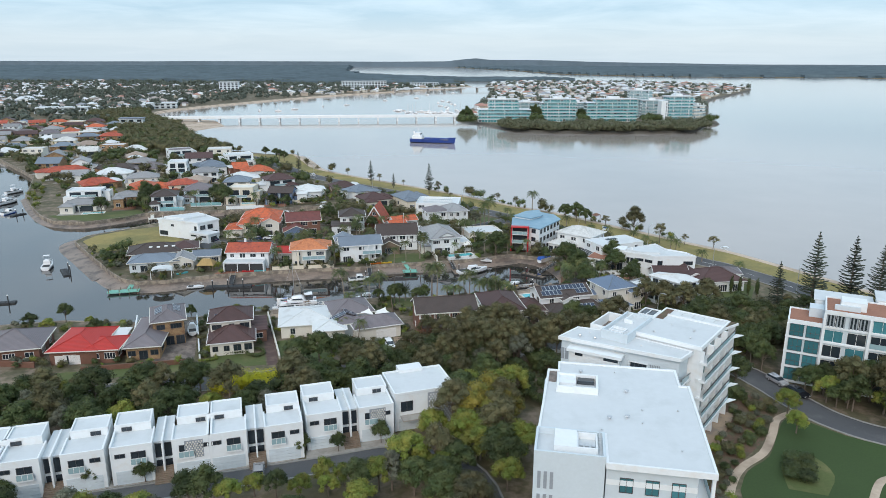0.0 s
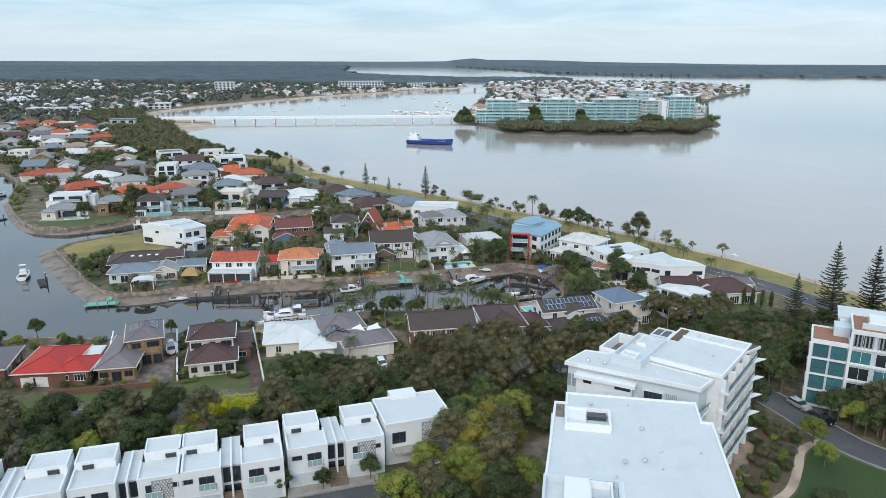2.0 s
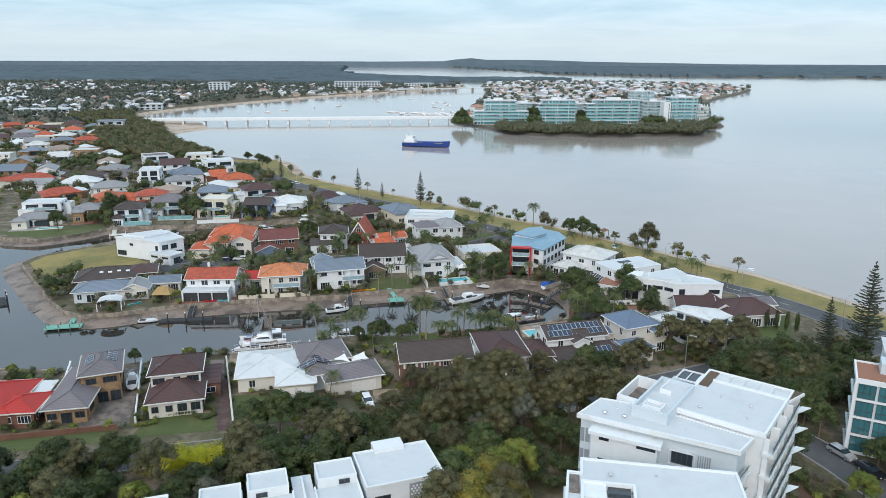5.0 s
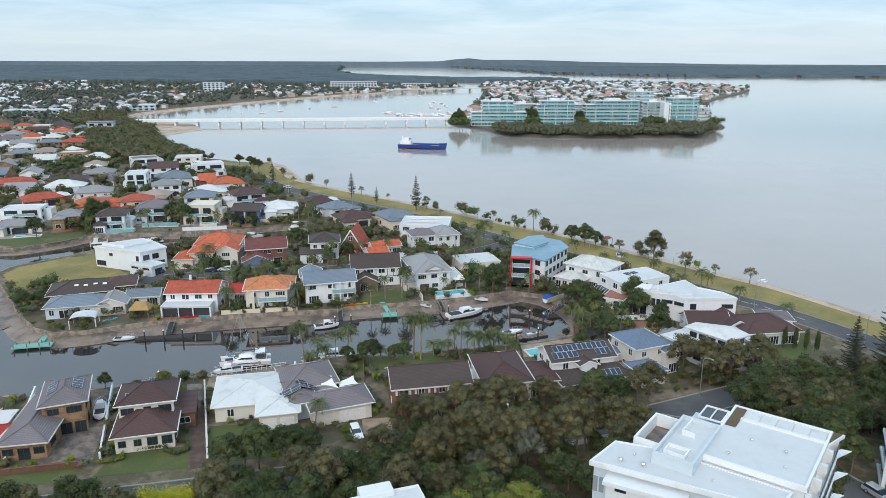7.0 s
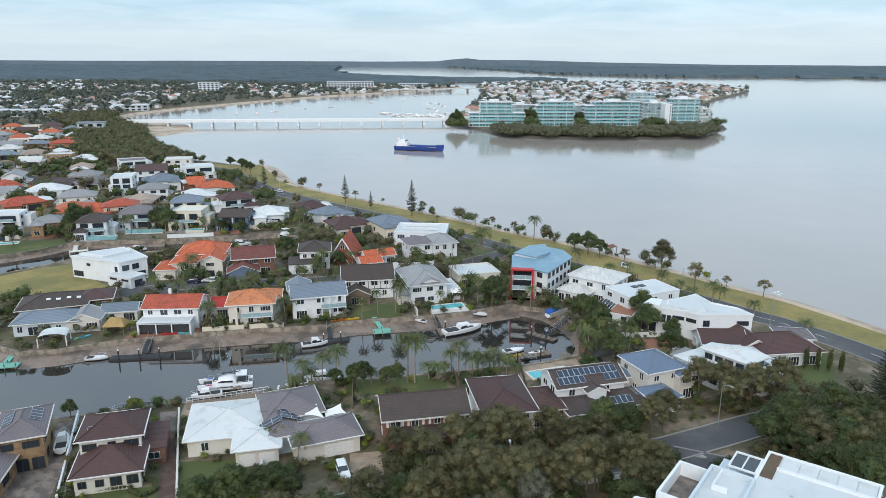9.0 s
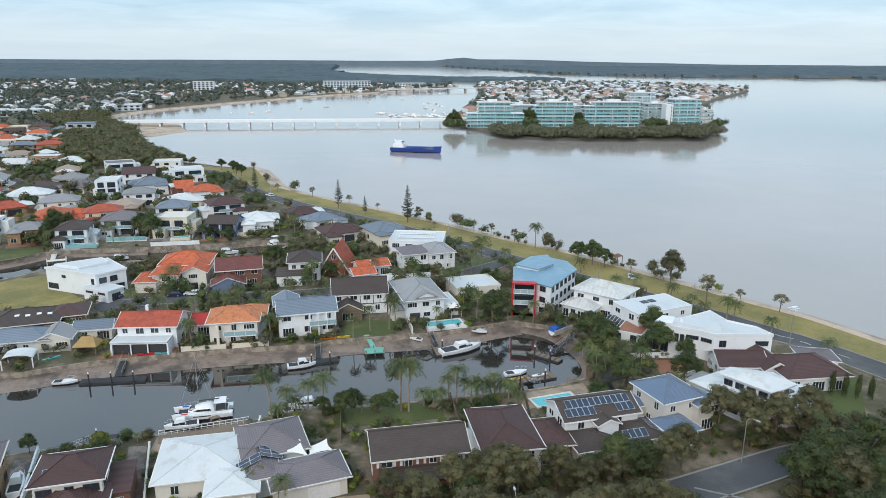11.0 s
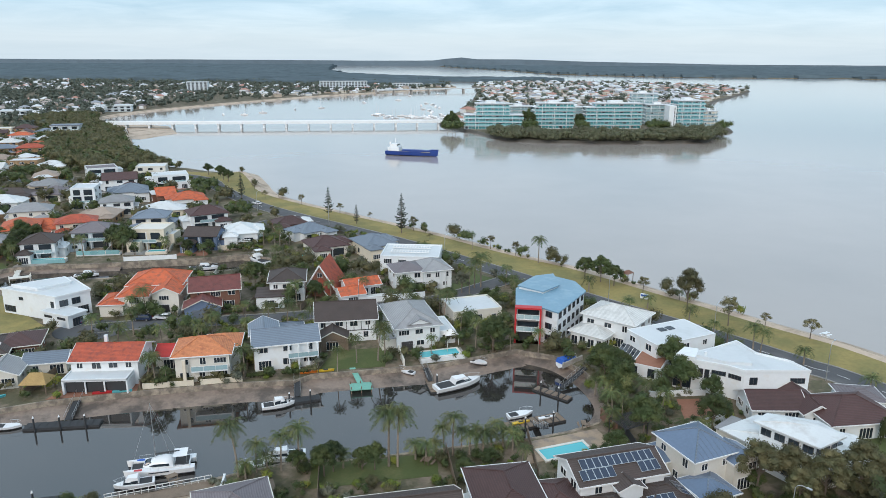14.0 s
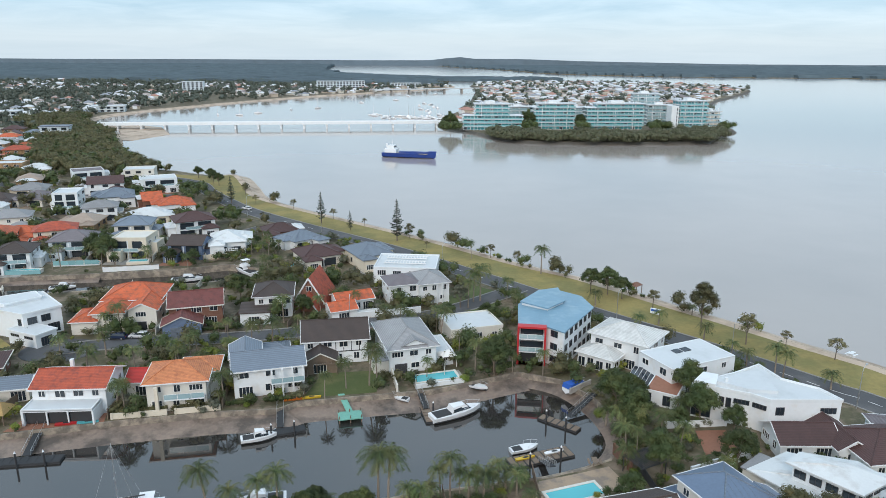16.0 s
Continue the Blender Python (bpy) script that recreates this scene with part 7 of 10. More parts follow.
# the park by the bay
for x, y, ht in ((-20.9, 360.6, 12.3), (-9, 348, 7.6), (8.4, 331.4, 15), (-64.1, 400.6, 12)):
    plant(PINES[0], x, y, ht / 14, ht / 14, group="park trees")
for x, y, ht in ((101.8, 164.3, 21.5), (110.0, 161.9, 21), (117.4, 161.6, 19.3), (90, 159.3, 15.5), (126, 160, 19)):
    plant(PINES[1], x, y, ht / 19, ht / 19, group="large pines")
for x, y, ht in ((-16.9, 367.3, 4.6), (-4, 355.1, 2.9), (12.9, 335.2, 5.2), (38.5, 308.4, 4.7), (45.7, 299.7, 4.6), (74.6, 259.8, 5.4), (87.3, 234.9, 7.3), (95.5, 232.9, 3.8), (102.6, 225.7, 5.5),
                 (-34.9, 385.2, 4.9), (-53, 397.6, 4.3), (-61.9, 420.1, 4.5), (18.4, 321.1, 3)):
    plant(tr.choice(PARKT), x, y, ht / 6.2, group="park trees")
for x, y, ht in ((62, 274, 7.1), (65.8, 270.6, 7.4), (68.6, 266.8, 6.9), (81.4, 245.6, 8.4)):
    plant(tr.choice(OLIVE if ht > 8 else DARK), x, y, ht / 8.8, group="park trees")
for x, y, ht in ((32.2, 308, 6.2), (51.4, 290.6, 9.7), (85.1, 218.4, 8.4), (86.4, 217.5, 7.4), (30.3, 267.4, 12), (28.4, 266.6, 10.2), (26.5, 262, 8)):
    plant(tr.choice(PALMS), x, y, ht / 9.2, group="park palms")
for x, y in ((93.2, 212.1), (81.8, 223.7), (78.3, 237), (71.8, 248), (60, 262), (99, 199)):
    plant(tr.choice(SHORTPALMS), x, y, 1.0, group="park palms")
for x, y in ((-84, 451), (-88, 462), (-80, 445), (-96, 468)):
    plant(tr.choice(DARK), x, y, 0.75)
# palms and hedges along the near bank
for x, y, ht in ((-18.1, 177, 8.5), (-15.4, 177.6, 6.5), (-11.7, 178.2, 7), (-8.9, 178.4, 8.5), (5.2, 178.5, 10), (6.6, 178.3, 9), (14.2, 181, 6), (15.6, 181, 7.5), (17, 180.6, 5), (19.8, 182, 4.5), (23, 182.6, 5.5),
                 (26, 176, 5), (21.5, 152.5, 7), (-12.5, 149.5, 6), (-7.0, 157.0, 4), (45.5, 192, 6), (47, 191, 5), (52, 194, 7), (54, 190.5, 6), (50, 197, 5),
                 (-43, 211, 7), (-41.5, 210.5, 6), (-24.5, 213.5, 7), (-23, 216, 6), (-26, 218, 5), (2.5, 219, 8), (4, 220, 7), (-2, 218, 6), (14, 221, 5), (-39, 209.5, 4), (-55, 300, 5), (-70, 309, 6), (-88, 311, 6), (-36, 238, 5), (-14, 240, 5), (-31, 246, 5)):
    plant(tr.choice(PALMS), x, y, ht / 8.6, group="canal palms")
for x, y, s in ((-3.5, 177.5, 0.6), (-4.8, 176.2, 0.6), (3.0, 177.6, 0.52), (1.0, 177.8, 0.5), (27.8, 222.5, 0.95), (47.6, 204.5, 1.0), (48.6, 209.5, 0.7), (49.4, 199.6, 0.85), (63, 208.5, 0.9), (82, 205, 0.5), (78.5, 200, 0.45), (66, 196.5, 0.6), (49, 197, 0.55),
                (52, 210, 0.7), (-95, 215, 0.6), (-92, 217, 0.5), (-128, 289, 0.9), (20, 252, 0.7), (30, 254, 0.5), (31.5, 250, 0.55), (-33, 270, 0.9), (-15, 258, 0.7)):
    plant(tr.choice(DARK), x, y, s)
plant(GREYT[0], 24.5, 262.5, 0.75)
# gardens over the second canal
for x, y, s in ((-82.8, 310.6, 0.95), (-79.0, 306.2, 0.45), (-61.6, 305.4, 0.6), (-55.0, 306.4, 0.6), (-116.5, 304.5, 0.8), (-120.0, 300.0, 0.6), (-87.0, 312.6, 0.8), (-117.5, 311.5, 0.95), (-115.5, 318.0, 0.85), (-121.0, 320.5, 0.95), (-106.5, 315.5, 0.6), (-88.5, 315.5, 0.85), (-127.5, 319.5, 0.8)):
    plant(tr.choice(DARK), x, y, s)
for x, y, ht in ((-96.0, 302.6, 6.5), (-93.4, 302.2, 7.0), (-112.8, 298.4, 5.5), (-81.4, 302.6, 7.0), (-77.6, 303.4, 4.5), (-67.6, 304.2, 5.0), (-114.2, 299.6, 5.0)):
    plant(tr.choice(PALMS), x, y, ht / 8.6, group="canal palms")
for x, y in ((-38.0, 125.4), (-35.6, 125.9), (-33.2, 126.3), (-30.8, 126.7), (-28.4, 127.1)):
    plant(LIME, x, y, 0.85 + 0.1 * tr.random())
for x, y, s in ((-24.5, 136.6, 0.8), (-20.0, 137.6, 0.85), (-15.5, 138.4, 0.8), (-22.5, 139.2, 0.6), (-12.5, 139.2, 0.7)):
    plant(tr.choice(DARK), x, y, s)
for x, y, s in BRIGHT_SPOTS:
    plant(tr.choice(BRIGHT), x, y, s)
for x, y, s in GOLD_SPOTS:
    plant(tr.choice(GOLD), x, y, s)
# trees before the framed apartment block
for x, y, s in ((82.5, 116.8, 0.95), (77.8, 120.4, 0.75), (86.5, 112.0, 0.95), (90.5, 118.4, 1.0), (94.5, 112.5, 0.9), (99.0, 117.5, 1.0)):
    plant(tr.choice(BRIGHT[:1] + DARK + OLIVE), x, y, s)
for x, y, s in ((76.8, 121.4, 0.72), (79.6, 119.8, 0.8), (83.4, 118.4, 0.9), (87.0, 116.8, 1.0), (73.2, 131.6, 0.75), (72.6, 135.4, 0.85), (91.5, 114.6, 1.0), (75.0, 138.6, 0.9), (95.0, 112.6, 1.0), (81.5, 113.4, 0.8), (79.2, 114.8, 0.6)):
    plant(tr.choice(DARK), x, y, s)
# cypress spires beside the maroon house
for i in range(4):
    t = plant(SHRUBS[0], 88.5 + i * 2.0, 180.5 - i * 0.9, 0.5, 3.0)
plant(SHRUBS[0], 66.0, 168.0, 0.45, 4.4)


def open_ground(x, y, house_margin=1.0, road_margin=0.8):
    if covered(x, y, house_margin) or not inside(x, y, MAIN):
        return False
    if any(inside(x, y, c) for c in CLEAR):
        return False
    return not any(near_path(x, y, p, w + road_margin) for p, w in ROADS)


def scatter(count, box, protos, lo, hi, margin=1.0, road=0.8, gap=2.0, within=None, tall=1.0):
    x0, x1, y0, y1 = box
    taken, tries = [], 0
    while len(taken) < count and tries < count * 30:
        tries += 1
        x, y = tr.uniform(x0, x1), tr.uniform(y0, y1)
        if within and not within(x, y):
            continue
        if any((x - a) ** 2 + (y - b) ** 2 < gap * gap for a, b in taken) or not open_ground(x, y, margin, road):
            continue
        taken.append((x, y))
        s = tr.uniform(lo, hi)
        plant(tr.choice(protos), x, y, s, s * tall * tr.uniform(0.9, 1.1))


above = lambda x, y: 107.5 + 0.22 * (x + 60) < y < 122.5 + 0.2 * (x + 60)
edge_of = lambda x, y: 121 + 0.2 * (x + 60) < y < 127 + 0.2 * (x + 60)
# the belt between the terrace and the street
scatter(84, (-112, 22, 95, 150), DARK + DARK + OLIVE + GREYT + BRIGHT[:1], 0.62, 1.0, 2.2, 0.3, 3.0, within=above)
scatter(46, (-112, 22, 95, 150), DARK + GREYT + OLIVE, 0.45, 0.75, 1.5, 0.3, 2.6, within=edge_of)
scatter(50, (-112, 22, 95, 150), SHRUBS, 0.9, 1.6, 1.5, 0.3, 1.8, within=above)
# tall gums along the street
gums = lambda x, y: abs(y - (144.2 + 0.17 * x)) < 5.0
scatter(24, (3, 62, 136, 160), OLIVE + OLIVE + DARK, 0.6, 0.86, 1.5, 0.0, 3.2, within=gums)
for i in range(15):
    x = 3.5 + i * 2.75 + tr.uniform(-0.7, 0.7)
    y = 133.6 + 0.165 * (x - 3.5) + tr.uniform(-1.6, 1.6)
    k = tr.uniform(0.82, 1.08)
    plant(tr.choice(OLIVE + OLIVE + DARK[:1]), x, y, k * 0.86, k, group="street gums")
for x, y, k in ((64.0, 148.5, 0.95), (68.5, 151.5, 1.05), (73.5, 153.8, 1.1), (79.0, 155.6, 1.0), (84.0, 155.0, 0.95), (66.5, 145.0, 0.8), (77.0, 150.2, 0.9)):
    plant(tr.choice(DARK), x, y, k)
scatter(20, (-2, 70, 120, 148), DARK + OLIVE, 0.7, 0.95, 2.0, 0.5, 3.4, within=lambda x, y: y < 139 + 0.14 * x)
scatter(30, (60, 100, 138, 176), DARK + OLIVE, 0.6, 0.95, 1.5, 0.6, 3.4, within=lambda x, y: y < 170 - 0.1 * (x - 60) and not (78 < x < 98 and y > 163))
scatter(34, (2, 16, 62, 118), DARK + BRIGHT + OLIVE, 0.7, 1.0, 1.5, 0.4, 3.0)
for x, y, s in ((68, 138.5, 0.9), (73.4, 138.8, 0.85), (79, 141, 0.9), (75, 146, 0.95), (57, 133, 0.8), (69.5, 149, 0.9), (82, 147, 0.9)):
    plant(tr.choice(DARK), x, y, s)
scatter(6, (6, 18, 98, 122), BRIGHT, 0.85, 1.1, 1.5, 0.4, 3.4)
scatter(34, (-80, 4, 60, 100), BRIGHT + BRIGHT + DARK + GREYT, 0.5, 0.85, 1.0, 0.2, 2.8, within=lambda x, y: y < 89.3 + 0.24 * (x + 45))
scatter(22, (66, 125, 96, 130), DARK + OLIVE + BRIGHT, 0.6, 0.9, 1.5, 0.6, 3.4, within=lambda x, y: y > 104 - 0.1 * (x - 66) or x > 96)
for x, y in ((-49.5, 95.2), (-41.5, 96.0), (-27.6, 100.2), (-18.6, 103.0), (-12.6, 103.6), (-5.6, 106.0), (-60, 91.5)):
    plant(SHRUBS[0] if tr.random() < 0.4 else DARK[0], x, y, 0.45 if tr.random() < 0.6 else 0.38)
scatter(60, (44, 72, 84, 126), SHRUBS, 0.5, 1.1, 0.8, 0.3, 1.2, within=lambda x, y: inside(x, y, [(45, 84), (52, 97), (60, 105), (66, 113), (68, 118), (62, 124), (50, 105), (44, 95)]))
for x, y in ((61, 92), (62.5, 94.5), (63.5, 97), (60, 95), (61.5, 97.5), (59, 93)):
    plant(SHRUBS[0], x, y, 1.3, 1.0)
# verge trees opposite the terrace
for i in range(22):
    x = -64 + i * 3.1 + tr.uniform(-0.8, 0.8)
    y = 92 + 0.247 * (x + 45) - 5.2 - tr.uniform(0, 4.5)
    plant(tr.choice(BRIGHT + BRIGHT + GREYT + DARK[:1]), x, y, tr.uniform(0.5, 0.85))
# gardens
scatter(120, (-100, 80, 138, 182), SHRUBS, 0.5, 1.1, 0.3, 0.3, 1.6)
scatter(26, (-100, 75, 143, 182), DARK + BRIGHT + SHORTPALMS, 0.35, 0.6, 0.6, 0.5, 3.0)
scatter(45, (-60, 95, 205, 225), SHRUBS, 0.5, 1.15, 0.3, 0.3, 1.7)
scatter(24, (-60, 95, 212, 262), SHORTPALMS + PALMS, 0.5, 0.8, 0.8, 0.6, 3.0, within=lambda x, y: not inside(x, y, PARK_POLY))
scatter(30, (43, 70, 183, 212), SHORTPALMS + SHRUBS + DARK[:1], 0.5, 0.9, 0.5, 0.5, 1.8)


scatter(26, (-62, 40, 212, 268), PALMS, 0.6, 0.95, 0.9, 0.7, 2.6)
scatter(20, (-110, 5, 290, 340), PALMS + SHORTPALMS, 0.5, 0.8, 0.9, 0.7, 2.6, within=lambda x, y: not inside(x, y, PARK_POLY))


for x, y, s in ((9.5, 180.2, 0.9), (11.2, 179.6, 1.0), (12.8, 180.6, 0.8), (18.4, 181.2, 1.0), (20.6, 181.0, 1.1), (22.2, 182.6, 0.9), (24.2, 183.2, 1.0), (25.6, 181.6, 0.9), (26.6, 184.0, 0.8), (-2.0, 178.4, 0.8),
                (44.2, 187.5, 1.0), (45.6, 195.0, 1.0), (46.6, 199.5, 1.1), (45.0, 201.5, 0.9), (-13.6, 177.0, 1.0), (-16.8, 176.0, 0.9), (-17.2, 155.4, 1.0), (-16.6, 158.0, 0.9)):
    plant(tr.choice(SHORTPALMS), x, y, s, group="canal palms")
for x, y, s in ((10.4, 181.0, 0.9), (13.8, 179.4, 1.0), (19.4, 180.0, 0.9), (23.2, 181.4, 1.0), (27.4, 185.2, 0.8), (6.0, 179.4, 0.8), (-8.0, 177.6, 1.0), (-6.6, 179.2, 0.9), (46.0, 197.0, 1.2), (47.4, 193.4, 1.1), (44.6, 204.0, 1.2)):
    plant(tr.choice(SHRUBS), x, y, s)


def clump_stuff(name, label, leaf, spots_, lo, hi, per, size):
    g = Geo()
    r = random.Random(3)
    for x, y in spots_:
        s = r.uniform(lo, hi)
        for _ in range(3):
            leaf_cloud(g, r, (x + r.uniform(-0.4, 0.4) * s, y + r.uniform(-0.4, 0.4) * s, LZ + s * r.uniform(0.5, 0.8)), (s * 0.42, s * 0.42, s * 0.38), per // 3, size * s / 6)
    return tagged(part(name, g, leaf), label, "trees", kind="stuff")


def spread(count, box, ok, gap, seed):
    r = random.Random(seed)
    x0, x1, y0, y1 = box
    cells, out, tries = {}, [], 0
    while len(out) < count and tries < count * 25:
        tries += 1
        x, y = r.uniform(x0, x1), r.uniform(y0, y1)
        c = (int(x // gap), int(y // gap))
        if c in cells or not ok(x, y):
            continue
        cells[c] = 1
        out.append((x, y))
    return out


garden_ok = lambda x, y: open_ground(x, y, 0.4, 0.4) and not inside(x, y, [(27, 179), (44, 186), (42, 194), (25, 187)]) and not (y < 190 and near_path(x, y, BANK_NEAR, 2.5)) and not inside(x, y, PARK_POLY) and not (x < -76 and 236 < y < 275)
low_view = lambda x, y: (x < -28 and near_path(x, y, [(-125, 272), (-60, 284), (-25, 292)], 13)) or (-62 < x < 12 and 292 < y < 345) or inside(x, y, [(27, 179), (44, 186), (42, 194), (25, 187)])
for k, leaf in enumerate((LEAF_DARK, LEAF_BRIGHT, LEAF_OLIVE, LEAF_GREY)):
    clump_stuff("garden_shrubs", ("dark green", "light green", "olive", "grey-green")[k] + " shrubs massed in the canal gardens", leaf,
                spread((330, 170, 230, 110)[k], (-125, 95, 206, 345), garden_ok, 1.7, 40 + k), 0.9, 3.0, 110, 0.55)
    clump_stuff("bank_shrubs", ("dark green", "light green", "olive", "grey-green")[k] + " shrubs massed round the near houses", leaf,
                spread((230, 110, 130, 70)[k], (-110, 80, 138, 205), garden_ok, 1.5, 50 + k), 0.7, 1.9, 180, 0.5)
clump_stuff("garden_trees", "dark green trees massed in the canal gardens", LEAF_DARK, spread(70, (-125, 95, 210, 345), lambda x, y: open_ground(x, y, 1.6, 0.6) and garden_ok(x, y) and not low_view(x, y), 4, 56), 2.6, 5.0, 540, 0.3)
clump_stuff("garden_trees", "olive green trees massed in the canal gardens", LEAF_OLIVE, spread(45, (-125, 95, 210, 345), lambda x, y: open_ground(x, y, 1.6, 0.6) and garden_ok(x, y) and not low_view(x, y), 4, 57), 2.6, 5.5, 540, 0.3)
clump_stuff("belt_understory", "dense dark understory of the tree belt", LEAF_DARK, spread(210, (-112, 62, 104, 150), lambda x, y: open_ground(x, y, 0.8, 0.2) and (above(x, y) if x < 2 else y < 146 + 0.14 * x and y > 118), 2.4, 58), 2.0, 4.5, 420, 0.32)
clump_stuff("street_understory", "low olive scrub along the street", LEAF_OLIVE, spread(130, (2, 100, 128, 176), lambda x, y: open_ground(x, y, 0.8, 0.2) and (gums(x, y) or x > 62) and y < 170, 2.4, 59), 1.5, 3.5, 360, 0.33)

# ---- further rows of houses ----
fr_ = random.Random(21)
FAR_ROOFS = (TERRACOTTA, MAROONTILE, GREYPURPLE, GREYTILE, SLATEBLUE, WHITEMETAL, WHITEMETAL, WHITEMETAL, PALEROOF, REDORANGE, GREYTILE, TANROOF, MAROONTILE)
FAR_WALLS = (WHITE, OFFWHITE, CREAM, WHITE, TANBRICK)
ROOF_WORDS = {"terracotta_tiles": "terracotta", "maroon_tiles": "maroon", "grey_violet_tiles": "dark grey", "grey_tiles": "grey", "blue_grey_roof": "blue-grey", "white_sheet_roof": "white",
              "tan_tiles": "tan", "dark_brown_tiles": "brown", "pale_tile_roof": "pale grey", "brick_red_tiles": "red"}


FAR_YARDS = [Geo(), Geo(), Geo()]


def far_house(x, y, rot, w, d, wins):
    wl_, rf_ = fr_.choice(FAR_WALLS), fr_.choice(FAR_ROOFS)
    two = fr_.random() < 0.5
    ht = 5.4 if two else 3.0
    h = house(f"{'two-storey' if two else 'single-storey'} house with {ROOF_WORDS[rf_.name]} roof", x, y, rot, "far suburb houses")
    flat = rf_ is WHITEMETAL and two
    cnt = (wins, wins) if two else (wins,)
    wing(h, 0, 0, w, d, 0, ht, wl_, WHITEROOF if flat else rf_, "flat" if flat else fr_.choice(("hip", "hip", "gable")), 23, 0.6, f=cnt, pane=False, ridge_mat=False, dark=fr_.random() < 0.4)
    s = fr_.choice((-1, 1))
    top = WHITEROOF if flat else rf_
    wing(h, s * w * 0.3, -d * 0.5 - 1.2, w * 0.38, 4, 0, 3.0, wl_, top, "flat" if flat else "hip", 23, 0.5, ridge_mat=False)
    wing(h, -s * w * 0.45, d * fr_.uniform(-0.1, 0.15), w * 0.32, d * 0.7, 0, 3.0, wl_, top if fr_.random() < 0.7 else WHITEROOF, "flat" if flat else "hip", 20, 0.5, ridge_mat=False)
    if fr_.random() < 0.6:
        box_part(h, "sliding_door", GLASS, -s * w * 0.12 - w * 0.2, -s * w * 0.12 + w * 0.2, -d / 2 - 0.1, -d / 2 - 0.02, 0.15, 2.5)
    FAR_YARDS[fr_.randrange(3)].merge(Geo().box(-w * 0.62, w * 0.62, -d * 0.5 - 6.5, -d * 0.5 - 0.2, -0.05, 0.03 + 0.004 * fr_.randrange(6)), h.matrix_basis)


def in_woods(x, y):
    return near_path(x, y, [(-150, 520), (-190, 590), (-215, 660), (-250, 730), (-300, 800)], 34 + 0.02 * y)


for row in range(34):
    for col in range(21):
        u, v = col * 16.5 + fr_.uniform(-2, 2), row * 18.0 + (4 if row % 2 else -4) + fr_.uniform(-2, 2)
        x, y = -80 - u * 0.93 - v * 0.36, 345 - u * 0.25 + v * 0.93
        if y < 300 or y > 700 or x < -0.56 * y - 14 or covered(x, y, 5.0) or not open_ground(x, y, 5.5, 3.5) or in_woods(x, y):
            continue
        if not all(inside(x + dx, y + dy, MAIN) for dx, dy in ((12, 0), (-12, 0), (0, 12), (0, -12))) or inside(x, y, PARK_POLY):
            continue
        far_house(x, y, fr_.choice((14, 20, 110, 8)) + fr_.uniform(-4, 4), fr_.uniform(12, 16), fr_.uniform(9, 12.5), 3)
for g, m_, word in zip(FAR_YARDS, (CONCRETE, PAVING, GRASS), ("pale concrete terraces", "tan paved terraces", "small lawns")):
    tagged(part("house_yards", g, m_), word + " before the further houses", "yards", kind="stuff")
row_ok = lambda x, y: x > -0.56 * y - 14 and open_ground(x, y, 0.5, 0.5) and not inside(x, y, PARK_POLY)
clump_stuff("suburb_trees", "dark trees among the further houses", LEAF_DARK, spread(300, (-330, -40, 345, 720), row_ok, 4.5, 60), 2.5, 6.5, 150, 0.55)
clump_stuff("suburb_trees", "olive trees among the further houses", LEAF_OLIVE, spread(240, (-330, -40, 345, 720), row_ok, 4.5, 61), 2.5, 6, 150, 0.55)
clump_stuff("suburb_shrubs", "bright green shrubs among the further houses", LEAF_BRIGHT, spread(150, (-330, -40, 300, 560), row_ok, 3, 62), 1.5, 3.5, 66, 0.8)
clump_stuff("cove_woods", "dense olive woodland beside the cove", LEAF_OLIVE, spread(420, (-400, -90, 470, 880), lambda x, y: in_woods(x, y) and inside(x, y, MAIN), 6.0, 63), 5, 8.5, 390, 0.3)
seen_ = lambda x, y: abs(x - 0.06 * y) < 0.70 * y + 40
# ---- far town on the mainland ----
def town(name, spots_, lo, hi, label):
    walls, roofs = Geo(), Geo()
    r = random.Random(9)
    for x, y in spots_:
        w, d, ht, rot = r.uniform(lo, hi) * 0.85, r.uniform(8, 11), r.choice((2.8, 3.0, 5.2)), r.choice((15, 20, 105, 110)) + r.uniform(-8, 8)
        walls.obox(x, y, w, d, LZ - 1, LZ + ht, rot)
        if r.random() < 0.6:
            walls.obox(x + r.uniform(-4, 4), y - r.uniform(4, 7), w * 0.45, 5, LZ - 1, LZ + 3.2, rot)
        g, _, _ = hip_roof(w, d, LZ + ht, 22, 0.5)
        roofs.merge(g, pose(x, y, 0, 0, 0, rot))
    tagged(part(name + "_walls", walls, TOWNWALL), label + ", pale walls", "houses", kind="stuff")
    tagged(part(name + "_roofs", roofs, TOWNROOF), label + ", mixed tiled and metal roofs", "roofs", kind="stuff")


def ramp_mat(name, stops, rough):
    m = mat(name, (0.5, 0.5, 0.5), rough)
    nd, ln = m.node_tree.nodes, m.node_tree.links
    geo = nd.new("ShaderNodeNewGeometry")
    rp = nd.new("ShaderNodeValToRGB")
    rp.color_ramp.interpolation = "CONSTANT"
    for i, c in enumerate(stops):
        el = rp.color_ramp.elements[i] if i < 2 else rp.color_ramp.elements.new(i / len(stops))
        el.position, el.color = i / len(stops), (*c, 1)
    ln.new(geo.outputs["Random Per Island"], rp.inputs[0])
    ln.new(rp.outputs[0], nd["Principled BSDF"].inputs["Base Color"])
    return m


